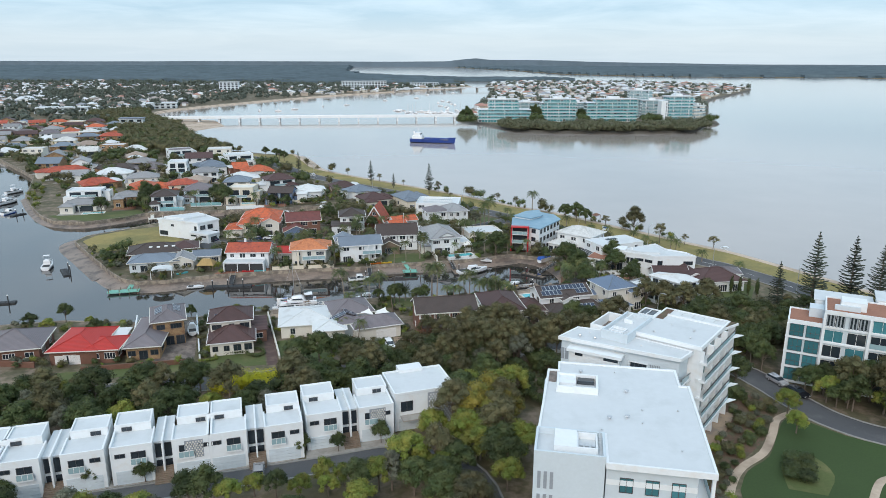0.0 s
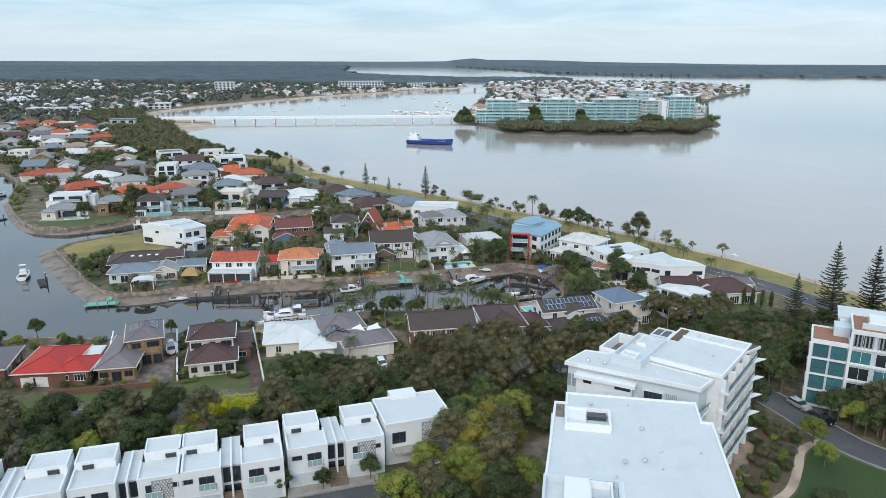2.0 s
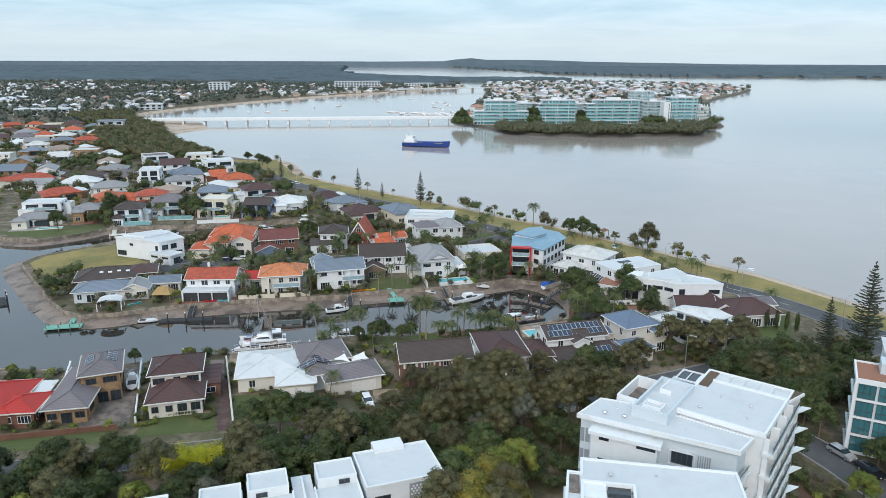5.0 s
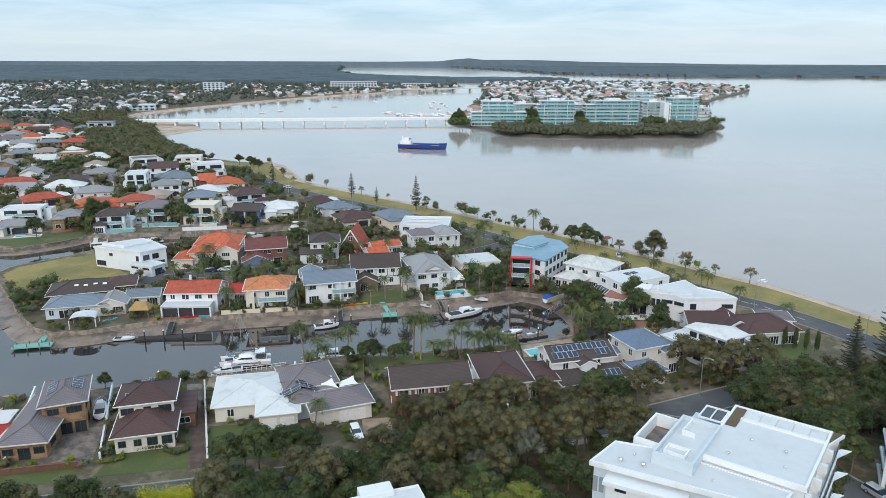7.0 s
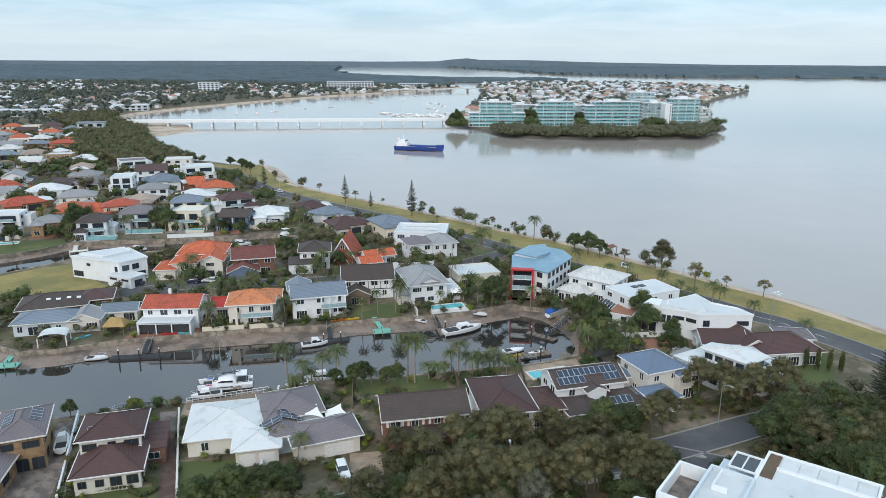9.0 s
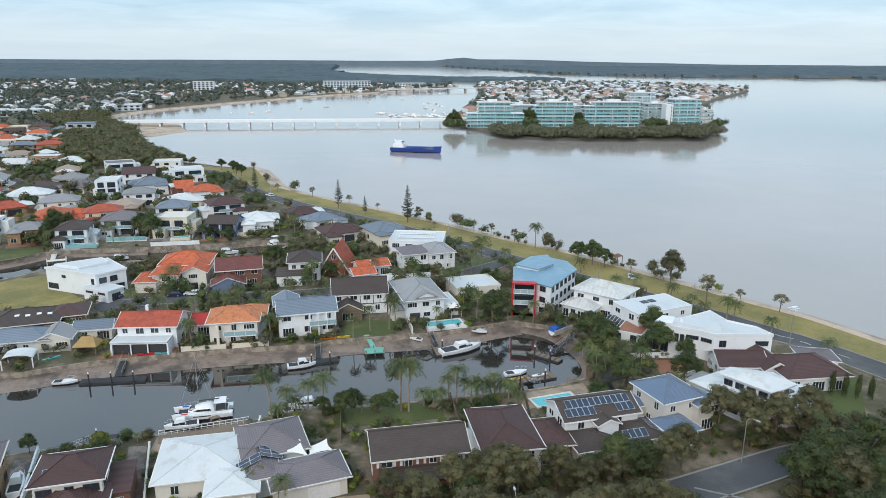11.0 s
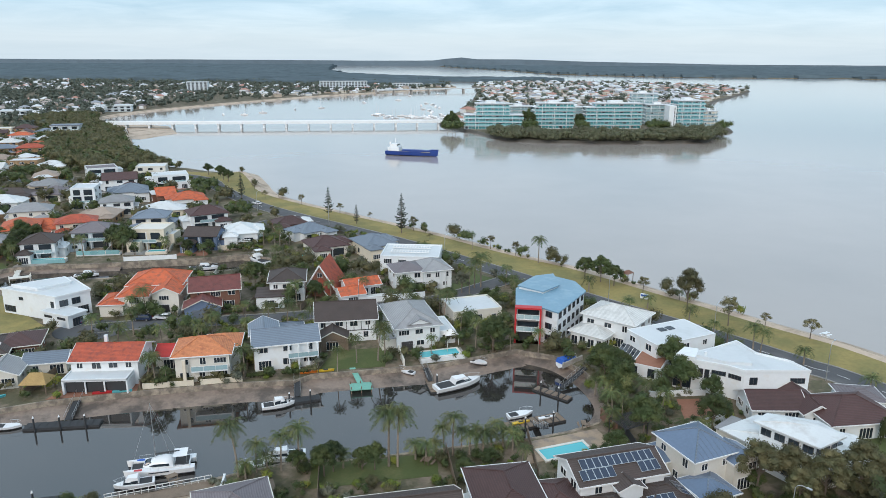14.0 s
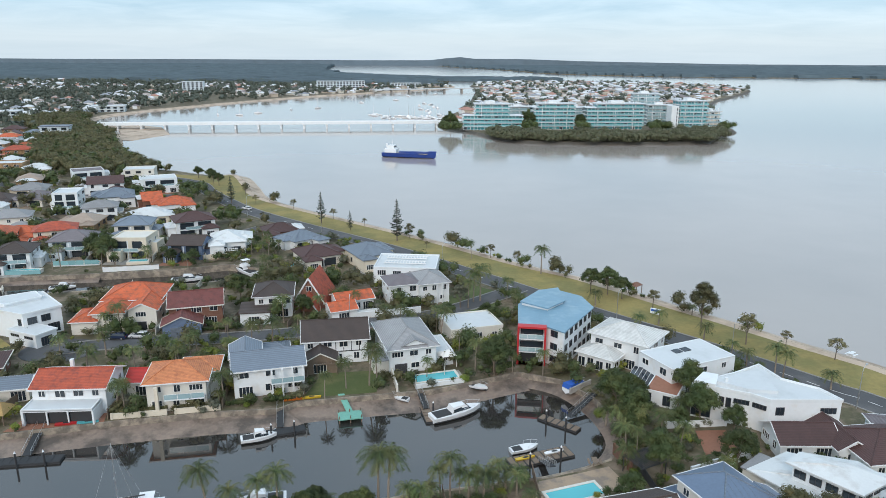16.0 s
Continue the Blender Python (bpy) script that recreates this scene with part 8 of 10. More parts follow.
TOWNROOF = ramp_mat("town_roofs", ((0.62, 0.65, 0.67), (0.28, 0.3, 0.33), (0.4, 0.2, 0.15), (0.6, 0.62, 0.63), (0.2, 0.17, 0.17), (0.5, 0.52, 0.55), (0.38, 0.32, 0.29), (0.66, 0.68, 0.7)), 0.6)
TOWNWALL = ramp_mat("town_walls", ((0.72, 0.72, 0.7), (0.6, 0.56, 0.48), (0.76, 0.76, 0.76), (0.5, 0.42, 0.34)), 0.7)
main_ok = lambda x, y: inside(x, y, MAIN) and seen_(x, y) and not near_path(x, y, shore_far, 16) and not in_woods(x, y)
cluster = lambda x, y: main_ok(x, y) and noise.noise(Vector((x * 0.007, y * 0.005, 4.4))) > -0.12
town("mainland_town", spread(760, (-1150, 130, 700, 1650), cluster, 15, 31), 10, 17, "houses of the distant mainland town")
town("outer_town", spread(330, (-1500, -300, 1000, 1900), cluster, 22, 32), 12, 22, "houses of the distant outer town")
clump_stuff("town_trees", "trees among the distant town houses", LEAF_HAZED, spread(3400, (-1250, 130, 690, 1900), main_ok, 11, 33), 4.5, 9, 24, 1.4)
clump_stuff("cove_trees", "dark scrub along the cove", LEAF_DARK, spread(500, (-420, -100, 490, 900), lambda x, y: in_woods(x, y) and inside(x, y, MAIN), 7, 37), 4, 7, 33, 1.1)

# ---- the island suburb and its apartment towers ----
ISLE = smooth_path([(52, 790), (54, 745), (72, 716), (94, 655), (116, 632), (160, 625), (205, 623), (247, 630), (268, 655), (290, 690), (306, 700), (318, 730), (330, 780), (400, 950), (473, 1116), (565, 1250), (690, 1440), (735, 1560),
                    (700, 1750), (500, 1900), (300, 1900), (190, 1760), (170, 1500), (130, 1200), (100, 1000), (70, 880), (52, 790)], 3)[:-1]
g = Geo().prism(ISLE, -3, LZ)
structure("island_ground", g, LAND, "flat built-up island in the bay", "island")
structure("island_shore", strip(ISLE + ISLE[:1], [(0.5, LZ + 0.02), (-1.0, LZ - 0.2), (-4, -0.5)]), ROCK, "rock revetment round the island", "seawall")
isle_ok = lambda x, y: inside(x, y, ISLE) and y > 790 and not near_path(x, y, ISLE + ISLE[:1], 9)
town("island_town", spread(800, (40, 750, 800, 1900), isle_ok, 19, 34), 11, 18, "houses of the island suburb")
clump_stuff("island_trees", "trees among the island houses", LEAF_HAZED, spread(500, (40, 750, 770, 1900), lambda x, y: inside(x, y, ISLE) and y > 745, 16, 35), 5, 9, 21, 1.5)


def mangrove_ok(x, y):
    return near_path(x, y, [(98, 660), (130, 638), (200, 633), (246, 640), (268, 668)], 17 + 4 * math.sin(x * 0.21) + 3 * math.sin(x * 0.083)) and not near_path(x, y, [(88, 719), (290, 719)], 9)


clump_stuff("mangroves", "dense olive mangroves along the island shore", LEAF_MANGROVE, spread(760, (78, 290, 615, 712), mangrove_ok, 3.6, 36), 2.5, 8.2, 150, 0.42)


def tower(label, x, y, rot, w, d, floors, group="island apartment towers", setbacks=(), wide=0.9, glass=None, bays=9):
    t = thing("apartment_tower", pose(x, y, LZ, 0, 0, rot), label, "apartment tower", group)
    fh = 3.2
    for lv in range(floors):
        z = lv * fh
        x0, x1 = -w / 2, w / 2
        for level, cut0, cut1 in setbacks:
            if lv >= level:
                x0, x1 = -w / 2 + cut0, w / 2 - cut1
        box_part(t, "floor_slab", WHITE, x0 - wide, x1 + wide, -d / 2 - wide, d / 2 + wide, z + fh - 0.28, z + fh)
        gl = box_part(t, "glazing", glass or TOWERGLASS, x0, x1, -d / 2, d / 2, z, z + fh - 0.28)
        n = max(3, int(bays * (x1 - x0) / w))
        xs_ = [x0 + (x1 - x0 - 0.3) * i / n for i in range(n + 1)]
        part("window_frame", lattice(xs_, [z, z + fh - 0.7], 0.3, -d / 2 - 0.14, -d / 2), WHITE, gl)
        ys_ = [-d / 2 + (d - 0.3) * i / 3 for i in range(4)]
        part("window_frame", lattice(ys_, [z, z + fh - 0.7], 0.3, -0.14, 0.0), WHITE, gl, m=Matrix(((0, 1, 0, x0), (1, 0, 0, 0), (0, 0, 1, 0), (0, 0, 0, 1))))
        if lv:
            part("balustrade_glass", Geo().box(x0 - wide, x1 + wide, -d / 2 - wide, -d / 2 - wide + 0.08, z, z + 1.3), AQUAGLASS if glass else TURQUOISE, t)
        # flat dark glass panels take the place of shaded balcony recesses
        for k in range(max(1, n // 5)):
            i = (lv * 3 + k * 5 + floors) % n
            box_part(t, "balcony_recess", GLASS, xs_[i] + 0.35, xs_[i + 1] - 0.05, -d / 2 - 0.1, -d / 2 - 0.02, z + 0.1, z + fh - 0.75)
        if lv % 2 == 0:
            for i in range(3):
                xx = x0 + (x1 - x0) * (0.18 + 0.32 * i)
                box_part(t, "blade_wall", WHITE, xx - 0.25, xx + 0.25, -d / 2 - wide, -d / 2, z, z + fh * 2 - 0.28)
    box_part(t, "roof", WHITEROOF, x0 - wide - 0.4, x1 + wide + 0.4, -d / 2 - wide - 0.4, d / 2 + wide, floors * fh, floors * fh + 0.5)
    box_part(t, "plant_room", WHITE, x0 + (x1 - x0) * 0.3, x0 + (x1 - x0) * 0.6, -d / 4, d / 4, floors * fh + 0.5, floors * fh + 2.6)
    return t


clump_stuff("tower_trees", "dark trees between the island towers", LEAF_DARK, spread(60, (44, 312, 700, 712), lambda x, y: any(abs(x - c) < w for c, w in ((56, 6), (126, 4.5), (174, 3.5), (242, 8), (304, 4))), 3.2, 71), 5, 9, 150, 0.5)
tower("stepped aqua-glass apartment tower on the island", 94.7, 722, -3, 52, 16, 7, setbacks=((4, 10.5, 12.5),), bays=17)
tower("aqua-glass apartment block with curved white slabs", 150.5, 727, -2, 35, 15, 7, setbacks=((6, 3, 0),), bays=11)
tower("long aqua-glass apartment block with stepped ends", 205.5, 727, 0, 51, 15, 7, setbacks=((6, 9, 0),), bays=15)
tower("tall pale apartment tower behind the others", 251, 775, -8, 24, 15, 9, glass=AQUAGLASS, bays=7)
tower("pale blue apartment block behind the others", 259.5, 757, -8, 23, 14, 6, glass=AQUAGLASS, bays=7)
tower("teal-glass tower at the island's end", 272, 716, 4, 25, 16, 8, bays=8)
box = thing("blade_tower", pose(255.2, 712, LZ), "white blade-like stair tower", "apartment tower", "island apartment towers")
part("wall", Geo().box(-3.4, 3.2, -6, 6, 0, 21.5), WHITE, box)
for i in range(6):
    part("slot_window", Geo().box(1.2, 2.0, -6.05, -5.98, 1 + i * 3.3, 3.4 + i * 3.3), GLASS, box)
tower("cream apartment block on the point", 292.5, 720, 10, 12, 14, 5, glass=CREAM, bays=4)
tower("low pale apartment block between the towers", 180, 770, 0, 30, 14, 5, glass=AQUAGLASS, bays=10)
tower("low pale apartment block behind the first tower", 128, 780, 0, 26, 14, 5, glass=AQUAGLASS, bays=9)
for x, y, k in ((53, 718, 1.5), (57, 716, 1.9), (60, 718, 1.6), (123, 721, 1.9), (127, 722, 2.1), (130, 720, 1.8), (172, 720, 1.5), (175, 722, 1.6), (236, 714, 0.9), (241, 713, 1.1), (246, 714, 0.9), (303, 722, 0.8), (306, 724, 0.7)):
    plant(tr.choice(DARK[:2]), x, y, tr.uniform(0.9, 1.15), k)

# ---- bridge ----
bridge = thing("road_bridge", pose(0, 0, 0), "long low white concrete road bridge across the bay", "bridge")
axis = smooth_path([(-300, 742), (-226, 745), (-146, 749), (-64, 754), (20, 759), (60, 764), (85, 775)], 4)
part("deck", strip(axis, [(5, 4.0), (5, 5.3), (-5, 5.3), (-5, 4.0), (5, 4.0)]), WHITE, bridge)
for s in (4.8, -5.0):
    part("railing", strip(axis, [(s, 5.3), (s, 6.3), (s + 0.2, 6.3), (s + 0.2, 5.3)]), WHITE, bridge)
for px_, py_ in resample(axis, 20)[1:-1]:
    part("pier", Geo().obox(px_, py_, 1.6, 8.5, -3, 4.4, 4), WHITE, bridge)
    part("pier_cap", Geo().obox(px_, py_, 2.4, 10.5, 3.7, 4.39, 4), WHITE, bridge)
for px_, py_ in resample(axis, 7)[1:-1]:
    part("lamp_post", Geo().tube((px_, py_, 5.3), (px_, py_, 11), 0.12, 0.08), ALU, bridge)
bridge2 = thing("road_bridge", pose(0, 0, 0), "short white bridge far across the channel", "bridge")
ax2 = [(-30, 1385), (40, 1420), (110, 1450), (170, 1470)]
part("deck", strip(ax2, [(4, 5), (4, 6.5), (-4, 6.5), (-4, 5), (4, 5)]), WHITEROOF, bridge2)
for px_, py_ in resample(ax2, 7):
    part("pier", Geo().obox(px_, py_, 2, 7, -3, 5, 25), CONCRETE, bridge2)

# ---- far shore ----
def canopy(name, x0, x1, y0, y1, step, ok, lo, hi, label, seed):
    nx, ny = int((x1 - x0) / step) + 1, int((y1 - y0) / step) + 1
    g = Geo()
    idx = {}
    for j in range(ny):
        for i in range(nx):
            x, y = x0 + i * step, y0 + j * step
            n = noise.noise(Vector((x * 0.011, y * 0.011, seed))) + 0.8 * noise.noise(Vector((x * 0.06, y * 0.06, seed)))
            idx[i, j] = len(g.v)
            g.v.append((x + step * 0.3 * noise.noise(Vector((x, y, 1.5))), y, lo + (hi - lo) * (0.5 + 0.5 * n)))
    for j in range(ny - 1):
        for i in range(nx - 1):
            if ok(x0 + (i + 0.5) * step, y0 + (j + 0.5) * step):
                g.f.append((idx[i, j], idx[i + 1, j], idx[i + 1, j + 1], idx[i, j + 1]))
    count = {}
    for f in g.f:
        for a, b in zip(f, f[1:] + f[:1]):
            count[frozenset((a, b))] = count.get(frozenset((a, b)), 0) + 1
    low = {}
    for e_, c in count.items():
        if c == 1:
            a, b = tuple(e_)
            for k in (a, b):
                if k not in low:
                    low[k] = len(g.v)
                    g.v.append((g.v[k][0] + 5 * noise.noise(Vector((k * 1.7, 0, seed))), g.v[k][1] - 9 - 5 * noise.noise(Vector((k * 1.3, 2, seed))), 0.6))
            g.f.append((a, b, low[b], low[a]))
    # the canopy material has the haze in its colour
    return tagged(part(name, g, HAZED_WOODS), label, "forest", kind="stuff")


FARLAND = [(520, 3700), (600, 2900), (760, 2650), (950, 2480), (1300, 2400), (1500, 2380), (1560, 2290), (1650, 2330), (1900, 2300), (4800, 2400), (4800, 4950), (300, 4950), (380, 4300)]
structure("far_land", Geo().prism(FARLAND, -3, 1.5), LAND, "low wooded far shore", "ground")
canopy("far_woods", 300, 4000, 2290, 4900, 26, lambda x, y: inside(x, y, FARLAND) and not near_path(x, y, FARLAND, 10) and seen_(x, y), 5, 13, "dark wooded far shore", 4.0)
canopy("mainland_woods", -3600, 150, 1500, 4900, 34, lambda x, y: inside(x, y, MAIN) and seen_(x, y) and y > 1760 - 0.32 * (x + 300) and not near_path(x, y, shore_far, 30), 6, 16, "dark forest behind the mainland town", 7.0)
MIDLAND = [(60, 2100), (150, 1990), (330, 1980), (480, 2080), (420, 2200), (150, 2240), (-60, 2400)]
structure("mid_land", Geo().prism(MIDLAND, -3, 1.5), LAND, "low wooded spit across the channel", "ground")
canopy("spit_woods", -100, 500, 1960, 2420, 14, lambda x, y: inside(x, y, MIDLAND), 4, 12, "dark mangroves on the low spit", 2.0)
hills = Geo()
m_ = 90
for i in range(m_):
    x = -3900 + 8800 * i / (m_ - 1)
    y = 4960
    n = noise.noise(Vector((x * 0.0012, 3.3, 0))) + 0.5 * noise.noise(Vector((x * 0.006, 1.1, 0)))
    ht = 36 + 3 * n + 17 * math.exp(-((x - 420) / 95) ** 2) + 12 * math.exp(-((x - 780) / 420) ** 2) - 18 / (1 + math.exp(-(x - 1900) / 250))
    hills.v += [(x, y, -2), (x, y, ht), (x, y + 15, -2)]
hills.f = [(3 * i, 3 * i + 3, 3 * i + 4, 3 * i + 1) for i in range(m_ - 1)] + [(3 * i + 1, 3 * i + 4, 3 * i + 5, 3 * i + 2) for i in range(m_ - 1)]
tagged(part("backdrop_hills", hills, HAZED_HILLS), "hills along the horizon with blue-grey haze painted into their colour", "hills", kind="structure")

# ---- boats and jetties ----
def hull(L, B, H, n=10, bow=0.0):
    """A boat's hull, bow at +x."""
    g = Geo()
    secs = []
    for i in range(n + 1):
        s = i / n
        w = B / 2 * (1 - max(0, (s - 0.45) / 0.55) ** 2.2) * (0.88 + 0.12 * min(1, s * 4))
        zt = H * (0.82 + 0.18 * s * s) + bow * s ** 3
        x = -L / 2 + L * s
        secs.append([(x, -w, zt), (x - 0.02 * L * s, -w * 0.82, H * 0.15), (x - 0.05 * L * s, 0, -0.3), (x - 0.02 * L * s, w * 0.82, H * 0.15), (x, w, zt)])
    g.v = [p for s in secs for p in s]
    for i in range(n):
        for j in range(4):
            g.f.append((i * 5 + j, (i + 1) * 5 + j, (i + 1) * 5 + j + 1, i * 5 + j + 1))
        g.f.append((i * 5 + 4, (i + 1) * 5 + 4, (i + 1) * 5, i * 5))
    g.f.append((0, 1, 2, 3, 4))
    return g


def taper_box(x0, x1, w0, w1, z0, z1, rake=0.6):
    return Geo().add([(x0, -w0 / 2, z0), (x1, -w1 / 2, z0), (x1, w1 / 2, z0), (x0, w0 / 2, z0), (x0 + rake * 0.3, -w0 * 0.42, z1), (x1 - rake, -w1 * 0.4, z1), (x1 - rake, w1 * 0.4, z1), (x0 + rake * 0.3, w0 * 0.42, z1)],
                     [(3, 2, 1, 0), (4, 5, 6, 7), (0, 1, 5, 4), (1, 2, 6, 5), (2, 3, 7, 6), (3, 0, 4, 7)])


def motor_boat(label, x, y, rot, L, B, H, cabin=True, z=0.05, accent=None, fly=False):
    t = thing("motor_boat", pose(x, y, z, 0, 0, rot), label, "boat", "moored boats")
    part("hull", hull(L, B, H), HULLW, t, smooth=False)
    part("boot_stripe", hull(L * 0.995, B * 1.01, H * 0.3), accent or PONTOON, t)
    part("cockpit", Geo().box(-L * 0.44, -L * 0.12, -B * 0.36, B * 0.36, H * 0.7, H * 0.9), PONTOON, t)
    if cabin:
        c = part("cabin", taper_box(-L * 0.14, L * 0.26, B * 0.72, B * 0.5, H * 0.85, H * 0.85 + 1.1, L * 0.12), HULLW, t)
        part("windscreen", taper_box(-L * 0.12, L * 0.262, B * 0.735, B * 0.515, H * 0.95, H * 0.85 + 0.75, L * 0.09), GLASS, c)
    if fly:
        part("flybridge", taper_box(-L * 0.16, L * 0.1, B * 0.6, B * 0.5, H * 0.85 + 1.1, H * 0.85 + 1.6, 0.5), HULLW, t)
        part("canopy", Geo().box(-L * 0.14, L * 0.02, -B * 0.3, B * 0.3, H * 0.85 + 2.9, H * 0.85 + 3.0), HULLW, t)
        for sx in (-L * 0.13, L * 0.01):
            for sy in (-B * 0.28, B * 0.28):
                part("canopy_post", Geo().tube((sx, sy, H * 0.85 + 1.5), (sx, sy, H * 0.85 + 2.9), 0.03, 0.03, 4), ALU, t)
    g = Geo()
    for s in (-1, 1):
        pts = [(L * 0.05, s * B * 0.47, H * 0.9 + 0.6), (L * 0.3, s * B * 0.38, H * 0.95 + 0.65), (L * 0.48, 0, H + 0.7)]
        for a, b in zip(pts, pts[1:]):
            g.tube(a, b, 0.025, 0.025, 4)
        for p in pts[:2]:
            g.tube((p[0], p[1], H * 0.85), p, 0.02, 0.02, 4)
    part("bow_rail", g, ALU, t)
    return t


def pontoon(label, x, y, rot, w, d, piles=2):
    t = thing("pontoon", pose(x, y, 0.0, 0, 0, rot), label, "pontoon", "canal pontoons")
    part("float", Geo().box(-w / 2, w / 2, -d / 2, d / 2, -0.25, 0.4), PONTOON, t)
    for i in range(max(2, int(w / 1.2))):
        xx = -w / 2 + (i + 0.5) * w / max(2, int(w / 1.2))
        part("deck_board", Geo().box(xx - 0.5, xx + 0.5, -d / 2 + 0.08, d / 2 - 0.08, 0.4, 0.46), PONTOON if "black" in label else TIMBER, t)
    for i in range(piles):
        xx = -w / 2 + w * (i + 0.5) / piles
        p = part("pile", Geo().tube((xx, -d / 2 - 0.2, -2), (xx, -d / 2 - 0.2, 2.6), 0.16, 0.16, 8), PONTOON, t)
        part("pile_cap", Geo().tube((xx, -d / 2 - 0.2, 2.6), (xx, -d / 2 - 0.2, 3.0), 0.19, 0.03, 8), HULLW, p)
    return t


def gangway(label, p, q, w=1.0, material=None):
    t = thing("gangway", pose(0, 0, 0), label, "gangway", "canal gangways")
    p, q = Vector(p), Vector(q)
    d = (q - p).normalized()
    s = Vector((-d.y, d.x, 0)).normalized() * (w / 2)
    up = Vector((0, 0, 0.12))
    vs = [p - s, q - s, q + s, p + s]
    part("deck", Geo().add([tuple(v) for v in vs] + [tuple(v + up) for v in vs], [(3, 2, 1, 0), (4, 5, 6, 7), (0, 1, 5, 4), (1, 2, 6, 5), (2, 3, 7, 6), (3, 0, 4, 7)]), material or PONTOON, t)
    for k in (-1, 1):
        g = Geo()
        a, b = p + s * k, q + s * k
        h_ = Vector((0, 0, 0.95))
        g.tube(tuple(a + h_), tuple(b + h_), 0.035, 0.035, 4)
        n = 6
        for i in range(n + 1):
            c = a.lerp(b, i / n)
            g.tube(tuple(c), tuple(c + h_), 0.03, 0.03, 4)
            if i < n:
                g.tube(tuple(c), tuple(a.lerp(b, (i + 1) / n) + h_), 0.02, 0.02, 4)
        part("handrail", g, ALU, t)
    return t


# sailing and power catamaran at the near jetty
yacht = thing("catamaran", pose(-31.8, 182.6, 0.05, 0, 0, 190), "white sailing catamaran with red bow stripe and furled sail", "boat", "moored boats")
for sy in (-1.75, 1.75):
    part("hull", Geo().merge(hull(12.5, 1.7, 1.5, 12, 0.25), pose(0, sy, 0)), HULLW, yacht)
    part("boot_stripe", Geo().merge(hull(12.4, 1.73, 0.4, 12), pose(0, sy, 0)), PONTOON, yacht)
    part("hull_window", Geo().box(-1.8, 1.8, sy * 1.487 - 0.02, sy * 1.487 + 0.02, 0.95, 1.15), GLASS, yacht)
part("bridge_deck", Geo().box(-5.4, 2.6, -1.7, 1.7, 0.85, 1.5), HULLW, yacht)
part("trampoline", Geo().box(2.6, 5.0, -1.0, 1.0, 1.3, 1.34), PONTOON, yacht)
part("crossbeam", Geo().tube((5.0, -1.8, 1.45), (5.0, 1.8, 1.45), 0.1, 0.1, 6), ALU, yacht)
yacht.scale = (0.86, 0.86, 0.86)
dome = Geo()
for k, (sx, sw, sz) in enumerate(((-2.6, 3.9, 1.5), (-2.3, 3.7, 2.5), (-1.0, 3.4, 2.75), (0.8, 3.0, 2.6), (2.2, 2.2, 2.05), (3.0, 1.6, 1.5))):
    dome.v += [(sx, -sw / 2, 1.45), (sx, -sw / 2 * 0.92, 1.45 + (sz - 1.45) * 0.6), (sx, -sw / 2 * 0.55, sz), (sx, sw / 2 * 0.55, sz), (sx, sw / 2 * 0.92, 1.45 + (sz - 1.45) * 0.6), (sx, sw / 2, 1.45)]
    if k:
        dome.f += [((k - 1) * 6 + q, k * 6 + q, k * 6 + q + 1, (k - 1) * 6 + q + 1) for q in range(5)]
dome.f.append((0, 1, 2, 3, 4, 5))
cab = part("cabin", dome, HULLW, yacht, smooth=True)
for sy in (-1, 1):
    part("side_window", Geo().add([(-1.9, sy * 1.9, 1.75), (1.2, sy * 1.62, 1.75), (1.9, sy * 1.3, 1.75), (0.9, sy * 1.52, 2.2), (-1.7, sy * 1.8, 2.25)], [(0, 1, 2, 3, 4)] if sy < 0 else [(4, 3, 2, 1, 0)]), GLASS, cab)
part("windscreen", taper_box(1.0, 2.75, 2.3, 1.75, 1.85, 2.3, 0.45), GLASS, cab)
part("cockpit", Geo().box(-5.2, -2.7, -1.6, 1.6, 1.5, 1.62), PONTOON, yacht)
part("bimini", Geo().box(-5.0, -2.5, -1.5, 1.5, 3.2, 3.3), HULLW, yacht)
for sx in (-4.9, -2.7):
    for sy in (-1.4, 1.4):
        part("bimini_post", Geo().tube((sx, sy, 1.5), (sx, sy, 3.2), 0.03, 0.03, 4), ALU, yacht)
part("bow_stripe", Geo().box(3.0, 4.6, 1.5, 2.1, 1.52, 1.58), REDPAINT, yacht)
part("bow_stripe", Geo().box(3.0, 4.6, -2.1, -1.5, 1.52, 1.58), TARP, yacht)
part("boom", Geo().tube((0.7, 0, 3.5), (-3.6, 0, 3.7), 0.16, 0.12, 6), PONTOON, yacht)
part("mast", Geo().tube((0.7, 0, 2.6), (0.7, 0, 14), 0.09, 0.06, 6), ALU, yacht)
part("spreader", Geo().tube((0.7, -1.2, 8), (0.7, 1.2, 8), 0.03, 0.03, 4), ALU, yacht)
for ex, ey in ((5.0, 0.0), (-3.0, -2.4), (-3.0, 2.4)):
    part("stay", Geo().tube((0.7, 0, 13.8), (ex, ey, 1.5), 0.022, 0.022, 4), ALU, yacht)
for sy in (-2.5, 2.5):
    g = Geo()
    for i in range(8):
        g.tube((-5.4 + i * 1.35, sy * (1 if i < 6 else 0.92), 1.4), (-5.4 + i * 1.35, sy * (1 if i < 6 else 0.92), 2.15), 0.02, 0.02, 4)
    g.tube((-5.4, sy, 2.15), (1.4, sy, 2.15), 0.02, 0.02, 4).tube((1.4, sy, 2.15), (4.05, sy * 0.92, 2.15), 0.02, 0.02, 4)
    part("guard_rail", g, ALU, yacht)
motor_boat("small white cuddy-cabin boat", -34.5, 178.2, 195, 6.0, 2.2, 0.9)
